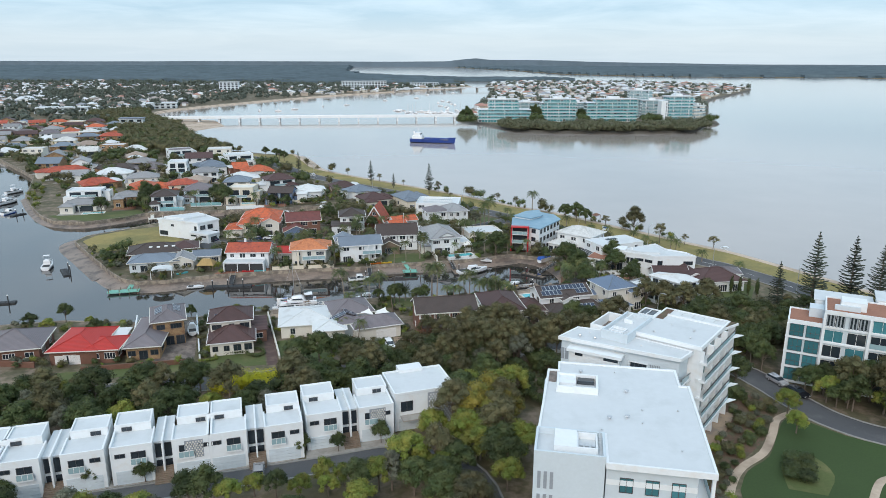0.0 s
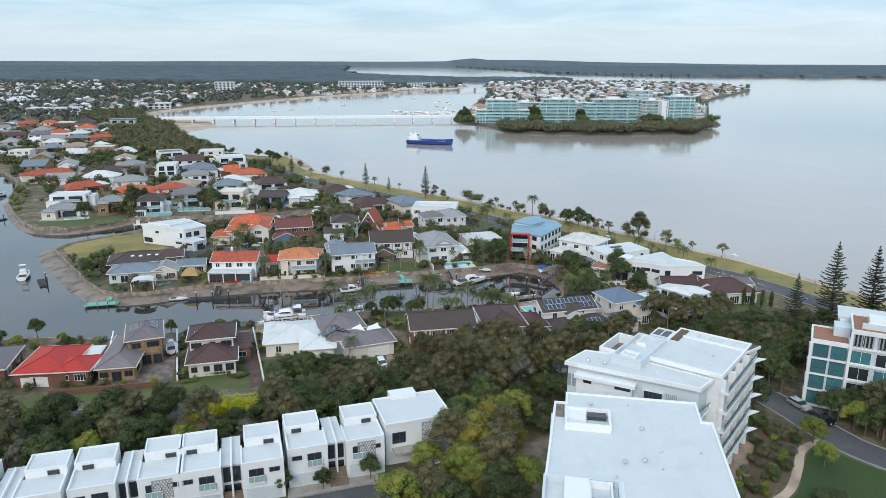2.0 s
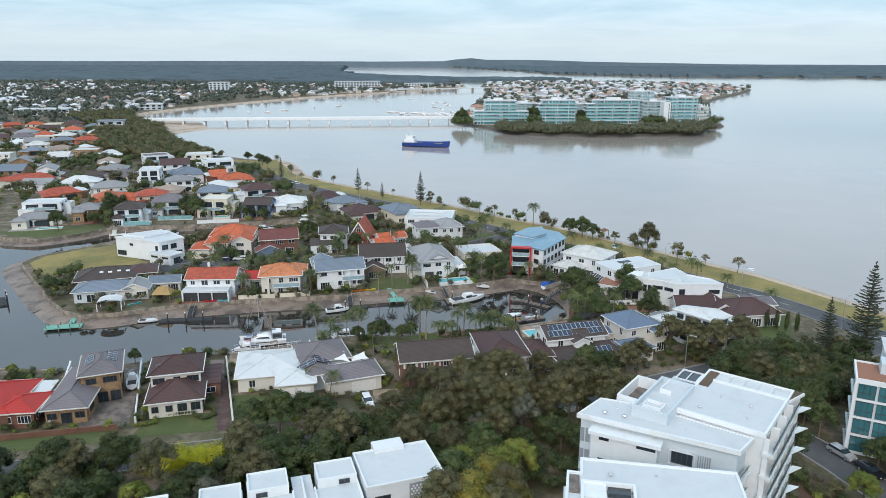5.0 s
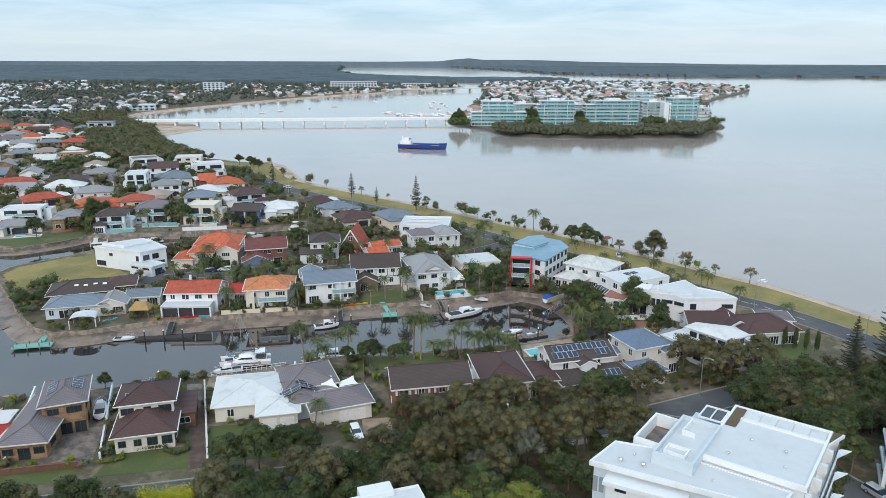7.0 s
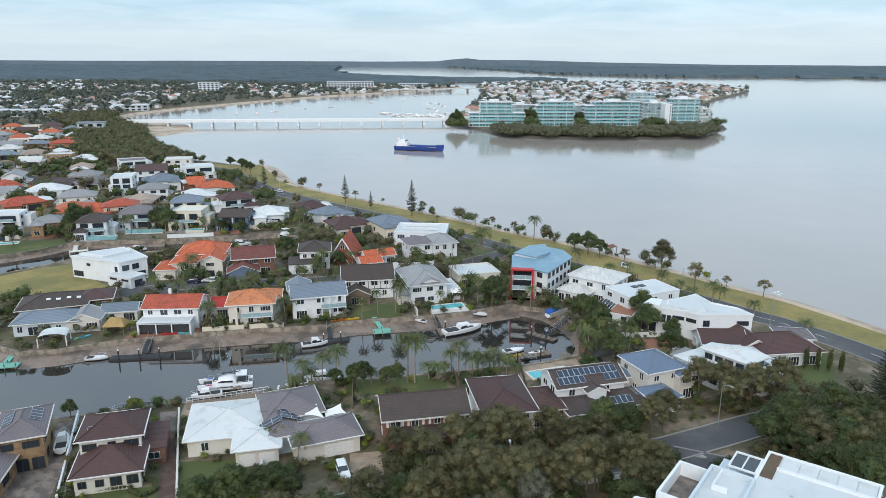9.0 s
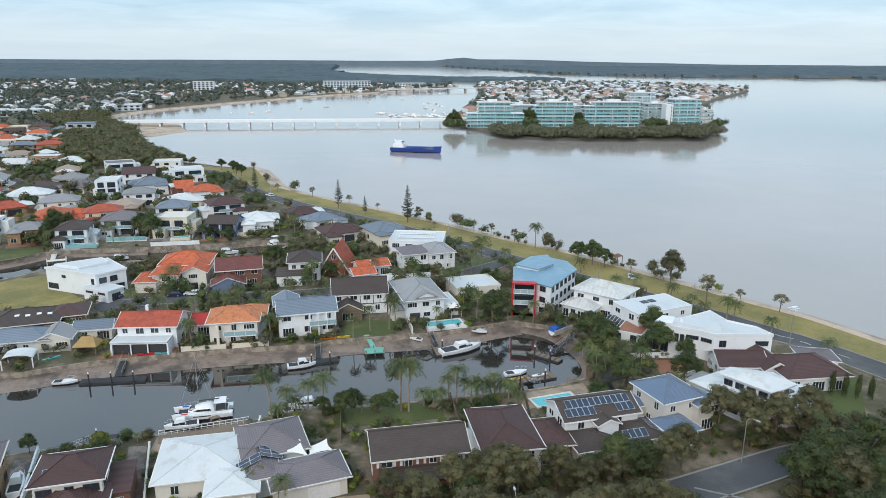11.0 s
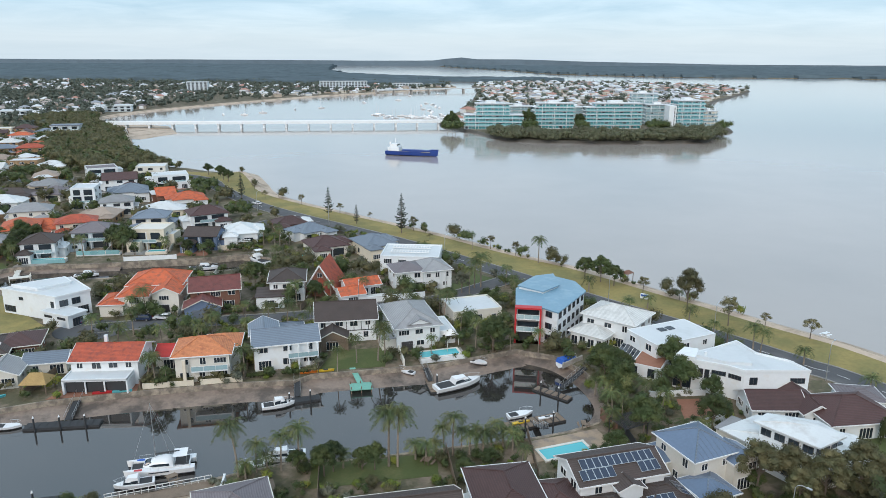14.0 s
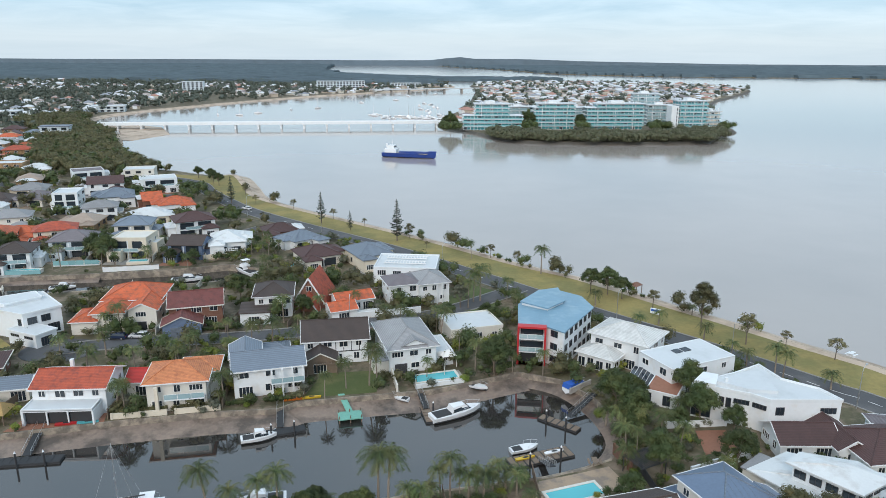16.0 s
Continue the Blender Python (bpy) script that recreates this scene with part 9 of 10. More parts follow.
motor_boat("white cabin cruiser with dark cockpit", 19.0, 209.6, 24, 10.5, 3.3, 1.4)
motor_boat("white half-cabin fishing boat", -16.2, 203.0, 15, 6.2, 2.3, 1.0)
motor_boat("white covered motor boat under the palms", -12.5, 184.4, 188, 7.5, 2.7, 1.3, fly=False)
motor_boat("dark-hulled open runabout boat", -17.5, 182.6, 200, 4.6, 1.9, 0.7, cabin=False)
motor_boat("white runabout on a boat lift", -52.3, 157.2, 107, 6.0, 2.2, 0.9, z=LZ + 0.7)
motor_boat("aluminium dinghy on the mud", 24.0, 219.0, -30, 4.6, 1.9, 0.7, cabin=False, z=0.9)
motor_boat("white tender on the ramp", 8.6, 215.0, 150, 3.6, 1.5, 0.6, cabin=False, z=0.9)
motor_boat("aluminium workboat by the floating dock", 29.6, 196.9, 17, 5.2, 2.0, 0.8, cabin=False)
motor_boat("white motor cruiser on the open inlet", -117.0, 220.7, 105, 8.0, 3.0, 1.3, fly=True)
motor_boat("white flybridge cruiser by the inlet", -186, 325, 70, 11.0, 3.6, 1.5, fly=True)
motor_boat("dark blue cabin boat beside the inlet pontoon", -173.5, 303.5, 75, 8.0, 2.8, 1.2, accent=TARP)
motor_boat("white cruiser moored off the inlet wall", -197, 352, 60, 9.0, 3.0, 1.3, fly=True)
motor_boat("dark blue speedboat on the second canal", -87.5, 289.5, 10, 7.0, 2.4, 0.9)
motor_boat("white fishing boat on the second canal", -54.0, 294.8, 8, 9.0, 3.0, 1.2)
motor_boat("white flybridge boat with outriggers on the second canal", -38.8, 303.0, 130, 12.0, 3.8, 1.5, fly=True)
motor_boat("white runabout beside the black pontoon", -63.5, 197.6, 5, 4.8, 1.9, 0.7, cabin=False)
t = motor_boat("small boat under a blue tarpaulin", 43.2, 216.5, 35, 5.5, 2.2, 0.9, cabin=False, z=1.5)
part("tarpaulin", taper_box(-2.6, 2.4, 2.3, 1.0, 0.8, 1.7, 0.8), TARP, t)

pontoon("long black floating pontoon with white-capped piles", -54.0, 198.0, 4, 13, 2.4, 3)
gangway("aluminium gangway down to the black pontoon", (-54.5, 207.0, 1.9), (-53.6, 199.2, 0.5), 1.4)
pontoon("black floating pontoon below the blue-grey house", -12.5, 205.2, 14, 8, 2.2, 2)
gangway("dark gangway from the seawall", (-13.8, 212.0, 1.9), (-13.0, 206.2, 0.5), 1.2)
pontoon("grey timber pontoon by the mangrove tree", 37.5, 205.2, -42, 8, 2.0, 2)
gangway("white truss gangway to the pontoon", (46.0, 212.5, 2.2), (39.8, 207.0, 0.5), 1.2)
pontoon("aluminium floating dock with jet skis", 31.8, 194.2, 17, 11.5, 3.2, 2)
gangway("grey ramp to the floating dock", (32.6, 188.6, 2.0), (31.8, 192.8, 0.5), 1.2)
pontoon("grey floating dock beside the cruiser", 13.6, 209.8, 100, 6, 1.8, 1)
gangway("aluminium gangway from the pool terrace", (12.0, 217.8, 2.0), (13.4, 211.6, 0.5), 1.0)
pontoon("black pontoon far out in the inlet", -108.6, 214.2, 122, 8, 2.0, 2)
pontoon("black pontoon beside the near bank", -112.0, 186.0, 12, 6, 2.0, 2)
pontoon("black pontoon near the inlet wall", -168.0, 300.0, 60, 6, 2.0, 2)
t = thing("jetty", pose(-82.5, 194.0, 0, 0, 0, 10), "faded green timber jetty with boat rails", "jetty")
part("deck", Geo().box(-4.5, 4.0, -1.5, 1.0, 0.5, 0.75), TEAL, t)
part("walkway", Geo().box(0.5, 1.8, 1.0, 9.0, 0.8, 1.0), TEAL, t)
for px_ in (-4, -1.2, 1.4, 3.6):
    for py_ in (-1.3, 0.8):
        part("pile", Geo().tube((px_, py_, -2), (px_, py_, 1.5), 0.12, 0.12), TIMBER, t)
t = thing("jetty", pose(-0.8, 209.8, 0, 0, 0, 8), "faded pale green timber jetty", "jetty")
part("deck", Geo().box(-2.2, 2.2, -2.0, 1.0, 0.75, 0.95), TEAL, t)
part("walkway", Geo().add([(-0.6, 1.0, 0.85), (0.6, 1.0, 0.85), (-0.6, 6.0, 2.0), (-1.8, 6.0, 2.0), (-0.6, 1.0, 0.97), (0.6, 1.0, 0.97), (-0.6, 6.0, 2.12), (-1.8, 6.0, 2.12)],
                          [(3, 2, 1, 0), (4, 5, 6, 7), (0, 1, 5, 4), (1, 2, 6, 5), (2, 3, 7, 6), (3, 0, 4, 7)]), TEAL, t)
for px_ in (-2, 0, 2):
    for py_ in (-1.8, 0.8):
        part("pile", Geo().tube((px_, py_, -2), (px_, py_, 1.5), 0.1, 0.1), TIMBER, t)
t = thing("jetty", pose(-29.0, 173.4, 0, 0, 0, 16), "red-brown timber canal deck with white railing", "jetty")
part("deck", Geo().box(-7.5, 7.5, -2.2, 0.6, 1.95, 2.12), TIMBER, t)
g = Geo()
for i in range(16):
    g.box(-7.5 + i, -7.43 + i, 0.45, 0.52, 2.12, 3.1)
g.box(-7.5, 7.57, 0.45, 0.52, 3.05, 3.14).box(-7.5, 7.57, 0.45, 0.52, 2.55, 2.61)
part("railing", g, FRAMEW, t)
for px_ in (-7, -3.5, 0, 3.5, 7):
    part("pile", Geo().tube((px_, 0.4, -2), (px_, 0.4, 1.95), 0.12, 0.12), TIMBER, t)
part("ramp", Geo().add([(2.0, 0.6, 2.0), (3.2, 0.6, 2.0), (3.2, 4.6, 0.6), (2.0, 4.6, 0.6), (2.0, 0.6, 2.1), (3.2, 0.6, 2.1), (3.2, 4.6, 0.7), (2.0, 4.6, 0.7)], [(3, 2, 1, 0), (4, 5, 6, 7), (0, 1, 5, 4), (1, 2, 6, 5), (2, 3, 7, 6), (3, 0, 4, 7)]), TIMBER, t)
pontoon("small black pontoon below the maroon house", -47.6, 174.6, 10, 6.0, 1.8, 1)
gangway("short aluminium gangway to the small pontoon", (-49.2, 168.8, 2.0), (-48.4, 173.6, 0.5), 1.0)
# the ship at anchor
ship = thing("cargo_ship", pose(17.5, 557, 0, 0, 0, -19), "blue-hulled dredger ship with white superstructure at anchor", "ship")
part("hull", hull(37, 8, 3.6, 14, 1.2), HULLB, ship)
part("deck", Geo().box(-16, 13, -3.2, 3.2, 2.8, 3.2), CONCRETE, ship)
part("superstructure", Geo().box(-16.5, -8.5, -3.3, 3.3, 3.2, 5.6), WHITE, ship)
part("bridge_house", Geo().box(-14.5, -10.0, -2.8, 2.8, 5.6, 7.8), WHITE, ship)
part("bridge_windows", Geo().box(-14.55, -9.95, -2.6, 2.6, 6.6, 7.3), GLASS, ship)
part("funnel", Geo().tube((-15.4, 0, 5.6), (-15.8, 0, 8.8), 0.7, 0.6, 8), HULLW, ship)
part("mast", Geo().tube((-12, 0, 7.8), (-12, 0, 11.5), 0.12, 0.06), HULLW, ship)
part("bow_rail", Geo().box(13, 16.5, -1.6, 1.6, 4.2, 4.5), HULLB, ship)
part("hatch", Geo().box(-7, 11, -2.2, 2.2, 3.2, 4.0), HULLB, ship)

# swimming pools
def pool(label, x, y, rot, w, d, z=LZ):
    t = thing("swimming_pool", pose(x, y, z, 0, 0, rot), label, "swimming pool", "swimming pools")
    rim = Geo().box(-w / 2 - 0.5, w / 2 + 0.5, -d / 2 - 0.5, -d / 2, 0, 0.22).box(-w / 2 - 0.5, w / 2 + 0.5, d / 2, d / 2 + 0.5, 0, 0.22).box(-w / 2 - 0.5, -w / 2, -d / 2, d / 2, 0, 0.22).box(w / 2, w / 2 + 0.5, -d / 2, d / 2, 0, 0.22)
    part("coping", rim, OFFWHITE, t)
    part("pool_water", Geo().box(-w / 2, w / 2, -d / 2, d / 2, 0, 0.14), POOLWATER, t)
    claim(x, y, w + 2, d + 2, rot)
    return t


t = pool("raised turquoise pool with a white wall below the terrace", 15.8, 221.2, 13, 8.5, 3.0, LZ + 0.4)
part("retaining_wall", Geo().box(-5.0, 5.5, -3.2, -2.9, -1.6, 0.5), WHITE, t)
part("plinth", Geo().box(-5.0, 5.5, -2.9, 2.0, -0.4, 0.0), CONCRETE, t)
pool("turquoise rectangular pool with pale coping by the canal", 34.3, 181.2, 16, 8.2, 3.0, LZ + 0.06)
pool("narrow turquoise pool beside the pavilion", -133.5, 293.6, 14, 8.0, 2.2)
t = pool("raised turquoise pool with a glass front before the white house", -103.0, 299.0, 4, 10.0, 1.5, LZ + 0.9)
part("glass_wall", Geo().box(-5.6, 5.6, -1.5, -1.28, -1.2, 0.3), TURQUOISE, t)
part("plinth", Geo().box(-5.5, 5.5, -1.25, 1.25, -1.1, 0.0), OFFWHITE, t)
t = pool("raised turquoise pool with a glass fence below the glazed house", -90.5, 307.4, 5, 12.5, 2.0, LZ + 0.5)
part("plinth", Geo().box(-6.7, 6.7, -1.5, 1.5, -0.7, 0.0), WHITE, t)
for i in range(6):
    part("fence_panel", Geo().box(-6.6 + i * 2.2, -4.5 + i * 2.2, -1.62, -1.57, -0.1, 1.3), TURQUOISE, t)
t = pool("turquoise pool on the cream house's raised terrace", -72.4, 308.2, 6, 5.5, 2.2, LZ + 0.7)
part("plinth", Geo().box(-3.3, 3.3, -1.65, 1.65, -0.9, 0.0), CREAM, t)
t = thing("jetty", pose(-109.6, 294.6, 1.1, 0, 0, 19), "pale timber jetty with a tee head on the second canal", "jetty")
part("gangway", Geo().box(-0.7, 0.7, -8.6, 1.6, 0.0, 0.16), OFFWHITE, t)
part("deck", Geo().box(-1.6, 4.2, -10.6, -8.6, 0.0, 0.18), OFFWHITE, t)
for x, y in ((-1.4, -10.4), (4.0, -10.4), (-0.55, -5.0), (0.55, -5.0), (4.0, -8.8)):
    part("pile", Geo().tube((x, y, -2.4), (x, y, 1.0), 0.13, 0.13, 8), OFFWHITE, t)
pool("curved turquoise pool on an upper terrace", -23.5, 303.5, 24, 7.0, 3.0, LZ + 0.1)


# parked cars
def car(label, x, y, rot, body, long=4.5):
    t = thing("car", pose(x, y, LZ + 0.1, 0, 0, rot), label, "car", "parked cars")
    L = long
    g = Geo()
    prof = [(-L / 2, 0.35), (-L / 2, 0.8), (-L / 2 + 0.1, 0.95), (L * 0.22, 0.98), (L * 0.42, 0.86), (L / 2, 0.66), (L / 2, 0.35)]
    for s in (-0.88, 0.88):
        g.v += [(x_, s, z_) for x_, z_ in prof]
    n = len(prof)
    g.f = [tuple(range(n)), tuple(reversed(range(n, 2 * n)))] + [(i, n + i, n + (i + 1) % n, (i + 1) % n) for i in range(n)]
    b = part("body", g, body, t)
    part("window_band", taper_box(-L * 0.46, L * 0.24, 1.66, 1.6, 0.93, 1.38, 0.65), GLASS, t)
    part("roof", taper_box(-L * 0.40, L * 0.06, 1.44, 1.4, 1.36, 1.48, 0.2), body, t)
    for sx in (-L * 0.3, L * 0.31):
        for sy in (-0.8, 0.8):
            w = part("wheel", Geo().tube((sx, sy - 0.1, 0.32), (sx, sy + 0.1, 0.32), 0.33, 0.33, 12), TYRE, t)
            part("rim", Geo().tube((sx, sy - 0.115, 0.32), (sx, sy + 0.115, 0.32), 0.2, 0.2, 8), ALU, w)
    for sy in (-0.6, 0.6):
        part("headlight", Geo().box(L / 2 - 0.02, L / 2 + 0.02, sy - 0.18, sy + 0.18, 0.58, 0.7), FRAMEW, t)
        part("tail_light", Geo().box(-L / 2 - 0.02, -L / 2 + 0.02, sy - 0.18, sy + 0.18, 0.68, 0.8), REDPAINT, t)
    return t


CARW = mat("white_car_paint", (0.75, 0.76, 0.77), 0.25, var=0.02, coat=0.5)
CARS = mat("silver_car_paint", (0.45, 0.46, 0.48), 0.25, metal=0.4, var=0.02, coat=0.5)
CARD = mat("black_car_paint", (0.015, 0.017, 0.022), 0.25, var=0.02, coat=0.5)
CARB = mat("navy_car_paint", (0.02, 0.035, 0.08), 0.25, var=0.02, coat=0.5)
car("white sport utility car on the brown driveway", -5.3, 147.2, -75, CARW, 4.8)
car("silver sedan parked beside the kerb", 73.4, 125.4, -73, CARS)
car("black sedan parked beside the kerb", 74.9, 120.2, -73, CARD)
car("navy sedan in the cul-de-sac", -56.0, 246.0, 175, CARB)
car("white sedan in the cul-de-sac", -51.2, 246.4, 175, CARW)
car("dark hatchback beside the white house", -71.0, 245.0, 150, CARB, 4.2)
car("white van on the esplanade", -54.8, 387.0, 135, CARW, 4.8)
car("dark hatchback on the townhouse driveway", -24.5, 97.6, 100, CARS, 4.0)
car("white car parked by the lane's end", 10.1, 122.3, 160, CARW)

# ---- fences and garden walls ----
def garden_wall(p, q, ht, material, label, thick=0.2, z=LZ):
    L = math.dist(p, q)
    a = math.degrees(math.atan2(q[1] - p[1], q[0] - p[0]))
    t = thing("garden_wall", pose((p[0] + q[0]) / 2, (p[1] + q[1]) / 2, z, 0, 0, a), label, "garden wall", "garden walls")
    part("wall", Geo().box(-L / 2, L / 2, -thick / 2, thick / 2, -0.2, ht), material, t)
    part("coping", Geo().box(-L / 2 - 0.04, L / 2 + 0.04, -thick / 2 - 0.05, thick / 2 + 0.05, ht, ht + 0.08), material, t)
    n = max(2, int(L / 3.5))
    for i in range(n + 1):
        x = -L / 2 + L * i / n
        part("pier", Geo().box(x - 0.18, x + 0.18, -0.18, 0.18, -0.2, ht + 0.14), material, t)
    return t


def paling_fence(p, q, ht, material, label, z=LZ):
    L = math.dist(p, q)
    a = math.degrees(math.atan2(q[1] - p[1], q[0] - p[0]))
    t = thing("fence", pose((p[0] + q[0]) / 2, (p[1] + q[1]) / 2, z, 0, 0, a), label, "fence", "garden fences")
    n = max(2, int(L / 2.4))
    for i in range(n + 1):
        x = -L / 2 + L * i / n
        part("post", Geo().box(x - 0.06, x + 0.06, -0.06, 0.06, -0.2, ht + 0.1), material, t)
        if i < n:
            part("panel", Geo().box(x + 0.06, x + L / n - 0.06, -0.03, 0.03, 0.08, ht), material, t)
    return t


CREAMWALL = "cream rendered garden wall above the seawall"
garden_wall((-43, 208.2), (-33.8, 209.3), 1.0, CREAM, CREAMWALL)
garden_wall((-32.2, 209.5), (-24.6, 210.6), 1.0, CREAM, CREAMWALL)
garden_wall((-79.6, 299.0), (-64.2, 301.2), 1.3, WHITE, "white garden wall above the second canal")
garden_wall((-60.8, 141), (-68.8, 167), 1.0, WHITE, "white boundary wall between two lots")
garden_wall((-46.3, 141.9), (-54.3, 167.6), 1.1, WHITE, "white boundary wall beside the boat lift")
garden_wall((-28.6, 139.9), (-36.7, 168.4), 0.9, OFFWHITE, "pale boundary wall beside the lawn")
garden_wall((-69, 136.6), (-48.2, 139.9), 1.0, REDBRICK, "red brick front fence")
garden_wall((-17.8, 146), (-18.6, 153), 1.0, WHITE, "white boundary wall beside the driveway")
garden_wall((-19.8, 175.5), (-19.0, 158), 1.3, WHITE, "white boundary wall down to the canal")
garden_wall((55, 199.3), (66, 199.6), 1.2, WHITE, "white courtyard wall below the modern house")
garden_wall((53.5, 184.5), (66, 189.5), 1.8, WHITE, "pale blue-white courtyard wall")
garden_wall((44.5, 186.4), (43.4, 191.5), 2.0, REDBRICK, "red brick wall beside the pool")
garden_wall((-3, 255.6), (14, 259.5), 1.6, WHITE, "white street wall")
garden_wall((8, 216.2), (6.5, 227), 1.4, OFFWHITE, "pale wall beside the lawn")
garden_wall((46.4, 217.2), (41.6, 213.6), 0.9, CONCRETE, "low concrete boat ramp wall")
garden_wall((-100, 142), (-80, 139), 1.2, REDBRICK, "brick front fence")
paling_fence((-6, 181), (-5, 168), 1.6, TIMBER, "timber paling fence down to the canal")
paling_fence((14.6, 182.5), (15.4, 171), 1.6, TIMBER, "timber paling fence between gardens")
paling_fence((29, 187), (28.4, 174), 1.6, TIMBER, "timber paling fence beside the pool terrace")
paling_fence((46.5, 176.5), (46, 187), 1.7, DARKTRIM, "dark paling fence behind the blue roof")
paling_fence((-24.2, 211), (-25.4, 229), 1.7, TIMBER, "timber paling fence between canal lots")
paling_fence((-9.6, 213.6), (-10.4, 232), 1.7, TIMBER, "timber paling fence beside the blue-grey house")
paling_fence((-43.6, 208), (-44, 226), 1.7, TIMBER, "timber paling fence beside the terrace")
paling_fence((17.6, 222), (19.5, 240), 1.7, OFFWHITE, "pale fence beside the grey gabled house")
paling_fence((-64.5, 206), (-62, 222), 1.7, TIMBER, "timber paling fence by the thatched shelter")
paling_fence((-18, 250.5), (-14, 275), 1.7, TIMBER, "timber paling fence between back lots")
paling_fence((-32, 248), (-30, 275), 1.7, TIMBER, "timber paling fence between back lots")
paling_fence((-48, 248), (-47, 285), 1.7, OFFWHITE, "pale fence between back lots")
paling_fence((-66, 250), (-66, 285), 1.7, OFFWHITE, "pale fence beside the modern house")
paling_fence((3, 262), (5, 282), 1.7, TIMBER, "timber paling fence between back lots")
for x, y in ((-52.5, 309), (-68.5, 309), (-88, 306), (-103, 300)):
    paling_fence((x, y), (x - 3, y + 26), 1.7, tr.choice((TIMBER, OFFWHITE)), "boundary fence of a second-row lot")

garden_wall((-53.5, 311.2), (-44.0, 313.2), 1.4, CREAM, "cream retaining wall of a raised pool")
garden_wall((-53.5, 311.4), (-54.5, 317.0), 1.4, CREAM, "cream retaining wall of a raised pool")
pool("turquoise pool raised behind cream walls", -48.6, 314.4, 12, 6.5, 2.6, LZ + 0.9)
t = thing("gazebo", pose(-27.5, 332.0, LZ), "small white pointed gazebo", "gazebo")
part("canopy", Geo().add([(-1.8, -1.8, 2.4), (1.8, -1.8, 2.4), (1.8, 1.8, 2.4), (-1.8, 1.8, 2.4), (0, 0, 3.6)], [(0, 1, 4), (1, 2, 4), (2, 3, 4), (3, 0, 4), (3, 2, 1, 0)]), SAIL, t)
for sx in (-1.6, 1.6):
    for sy in (-1.6, 1.6):
        part("post", Geo().box(sx - 0.06, sx + 0.06, sy - 0.06, sy + 0.06, -0.1, 2.4), FRAMEW, t)
# clipped hedges
def hedge(label, pts, w, ht, leaf):
    t = thing("hedge", pose(pts[0][0], pts[0][1], LZ), label, "hedge", "clipped hedges")
    g, r = Geo(), random.Random(len(pts) * 7 + int(pts[0][0]))
    for x, y in resample(pts, int(sum(math.dist(a, b) for a, b in zip(pts, pts[1:])) / 0.55) + 2):
        leaf_cloud(g, r, (x - pts[0][0] + r.uniform(-0.06, 0.06), y - pts[0][1] + r.uniform(-0.06, 0.06), ht * 0.5), (w * 0.55, w * 0.55, ht * 0.52), 46, 0.09)
    part("foliage", g, leaf, t)


hedge("low clipped green hedge along the front lawn", [(-44.1, 143.9), (-38.4, 144.6), (-37.3, 145.0)], 0.9, 0.9, LEAF_DARK)
hedge("clipped hedge looped round a small bed", [(-37.2, 145.6), (-36.4, 143.6), (-34.3, 142.4), (-32.8, 143.8), (-33.6, 146.0), (-35.6, 146.9)], 0.8, 0.9, LEAF_DARK)
hedge("yellow-green hedge round a red groundcover bed", [(-46.0, 140.6), (-43.8, 140.8), (-42.6, 141.6), (-43.2, 143.0)], 0.8, 0.8, LEAF_BRIGHT)
hedge("dark clipped hedge above the seawall", [(-23.5, 211.8), (-18.6, 212.6)], 1.2, 1.5, LEAF_DARK)
hedge("dark clipped hedge before the columned house", [(-16.8, 212.9), (-12.0, 213.4)], 1.2, 1.5, LEAF_DARK)
hedge("dense hedge behind the cream wall", [(-43.0, 209.6), (-38.0, 210.2), (-34.2, 210.6)], 1.4, 1.6, LEAF_OLIVE)
hedge("dense hedge behind the cream wall", [(-31.6, 211.0), (-25.4, 211.9)], 1.4, 1.6, LEAF_OLIVE)
hedge("clipped hedge round the back lawn", [(-38.6, 249.6), (-33.4, 250.2), (-29.4, 251.0)], 0.9, 1.1, LEAF_DARK)
hedge("dark hedge beside the arched porch", [(-60.8, 249.6), (-58.4, 249.8), (-57.2, 249.9)], 1.3, 2.0, LEAF_DARK)
hedge("dark hedge beside the arched porch", [(-55.2, 249.9), (-52.4, 250.2)], 1.3, 1.9, LEAF_DARK)

# pergolas, sheds and awnings
def pergola(label, x, y, rot, w, d, ht, material, slats=10):
    t = thing("pergola", pose(x, y, LZ, 0, 0, rot), label, "pergola", "garden pergolas")
    for sx in (-w / 2, w / 2):
        for sy in (-d / 2, d / 2):
            part("post", Geo().box(sx - 0.07, sx + 0.07, sy - 0.07, sy + 0.07, -0.1, ht), material, t)
    for sy in (-d / 2, d / 2):
        part("beam", Geo().box(-w / 2 - 0.3, w / 2 + 0.3, sy - 0.06, sy + 0.06, ht, ht + 0.18), material, t)
    for i in range(slats):
        xx = -w / 2 + w * i / (slats - 1)
        part("slat", Geo().box(xx - 0.06, xx + 0.06, -d / 2 - 0.3, d / 2 + 0.3, ht + 0.18, ht + 0.28), material, t)
    return t


pergola("small white slatted pergola behind the townhouses", -37.5, 113.6, 14, 2.2, 2.6, 2.4, FRAMEW, 8)
pergola("white slatted pergola behind the terrace", -56.8, 107.0, 14, 3.2, 3.0, 2.4, FRAMEW, 9)
pergola("dark patio roof beside the pool", 46.5, 186.0, 24, 5.0, 4.0, 2.5, DARKTRIM, 14)
pergola("timber pergola beside the grey gabled house", -6.5, 226, 8, 4.0, 4.0, 2.4, TIMBER, 9)
pergola("white pergola by the second canal", -46.5, 312.5, 12, 7.0, 2.5, 2.6, FRAMEW, 14)
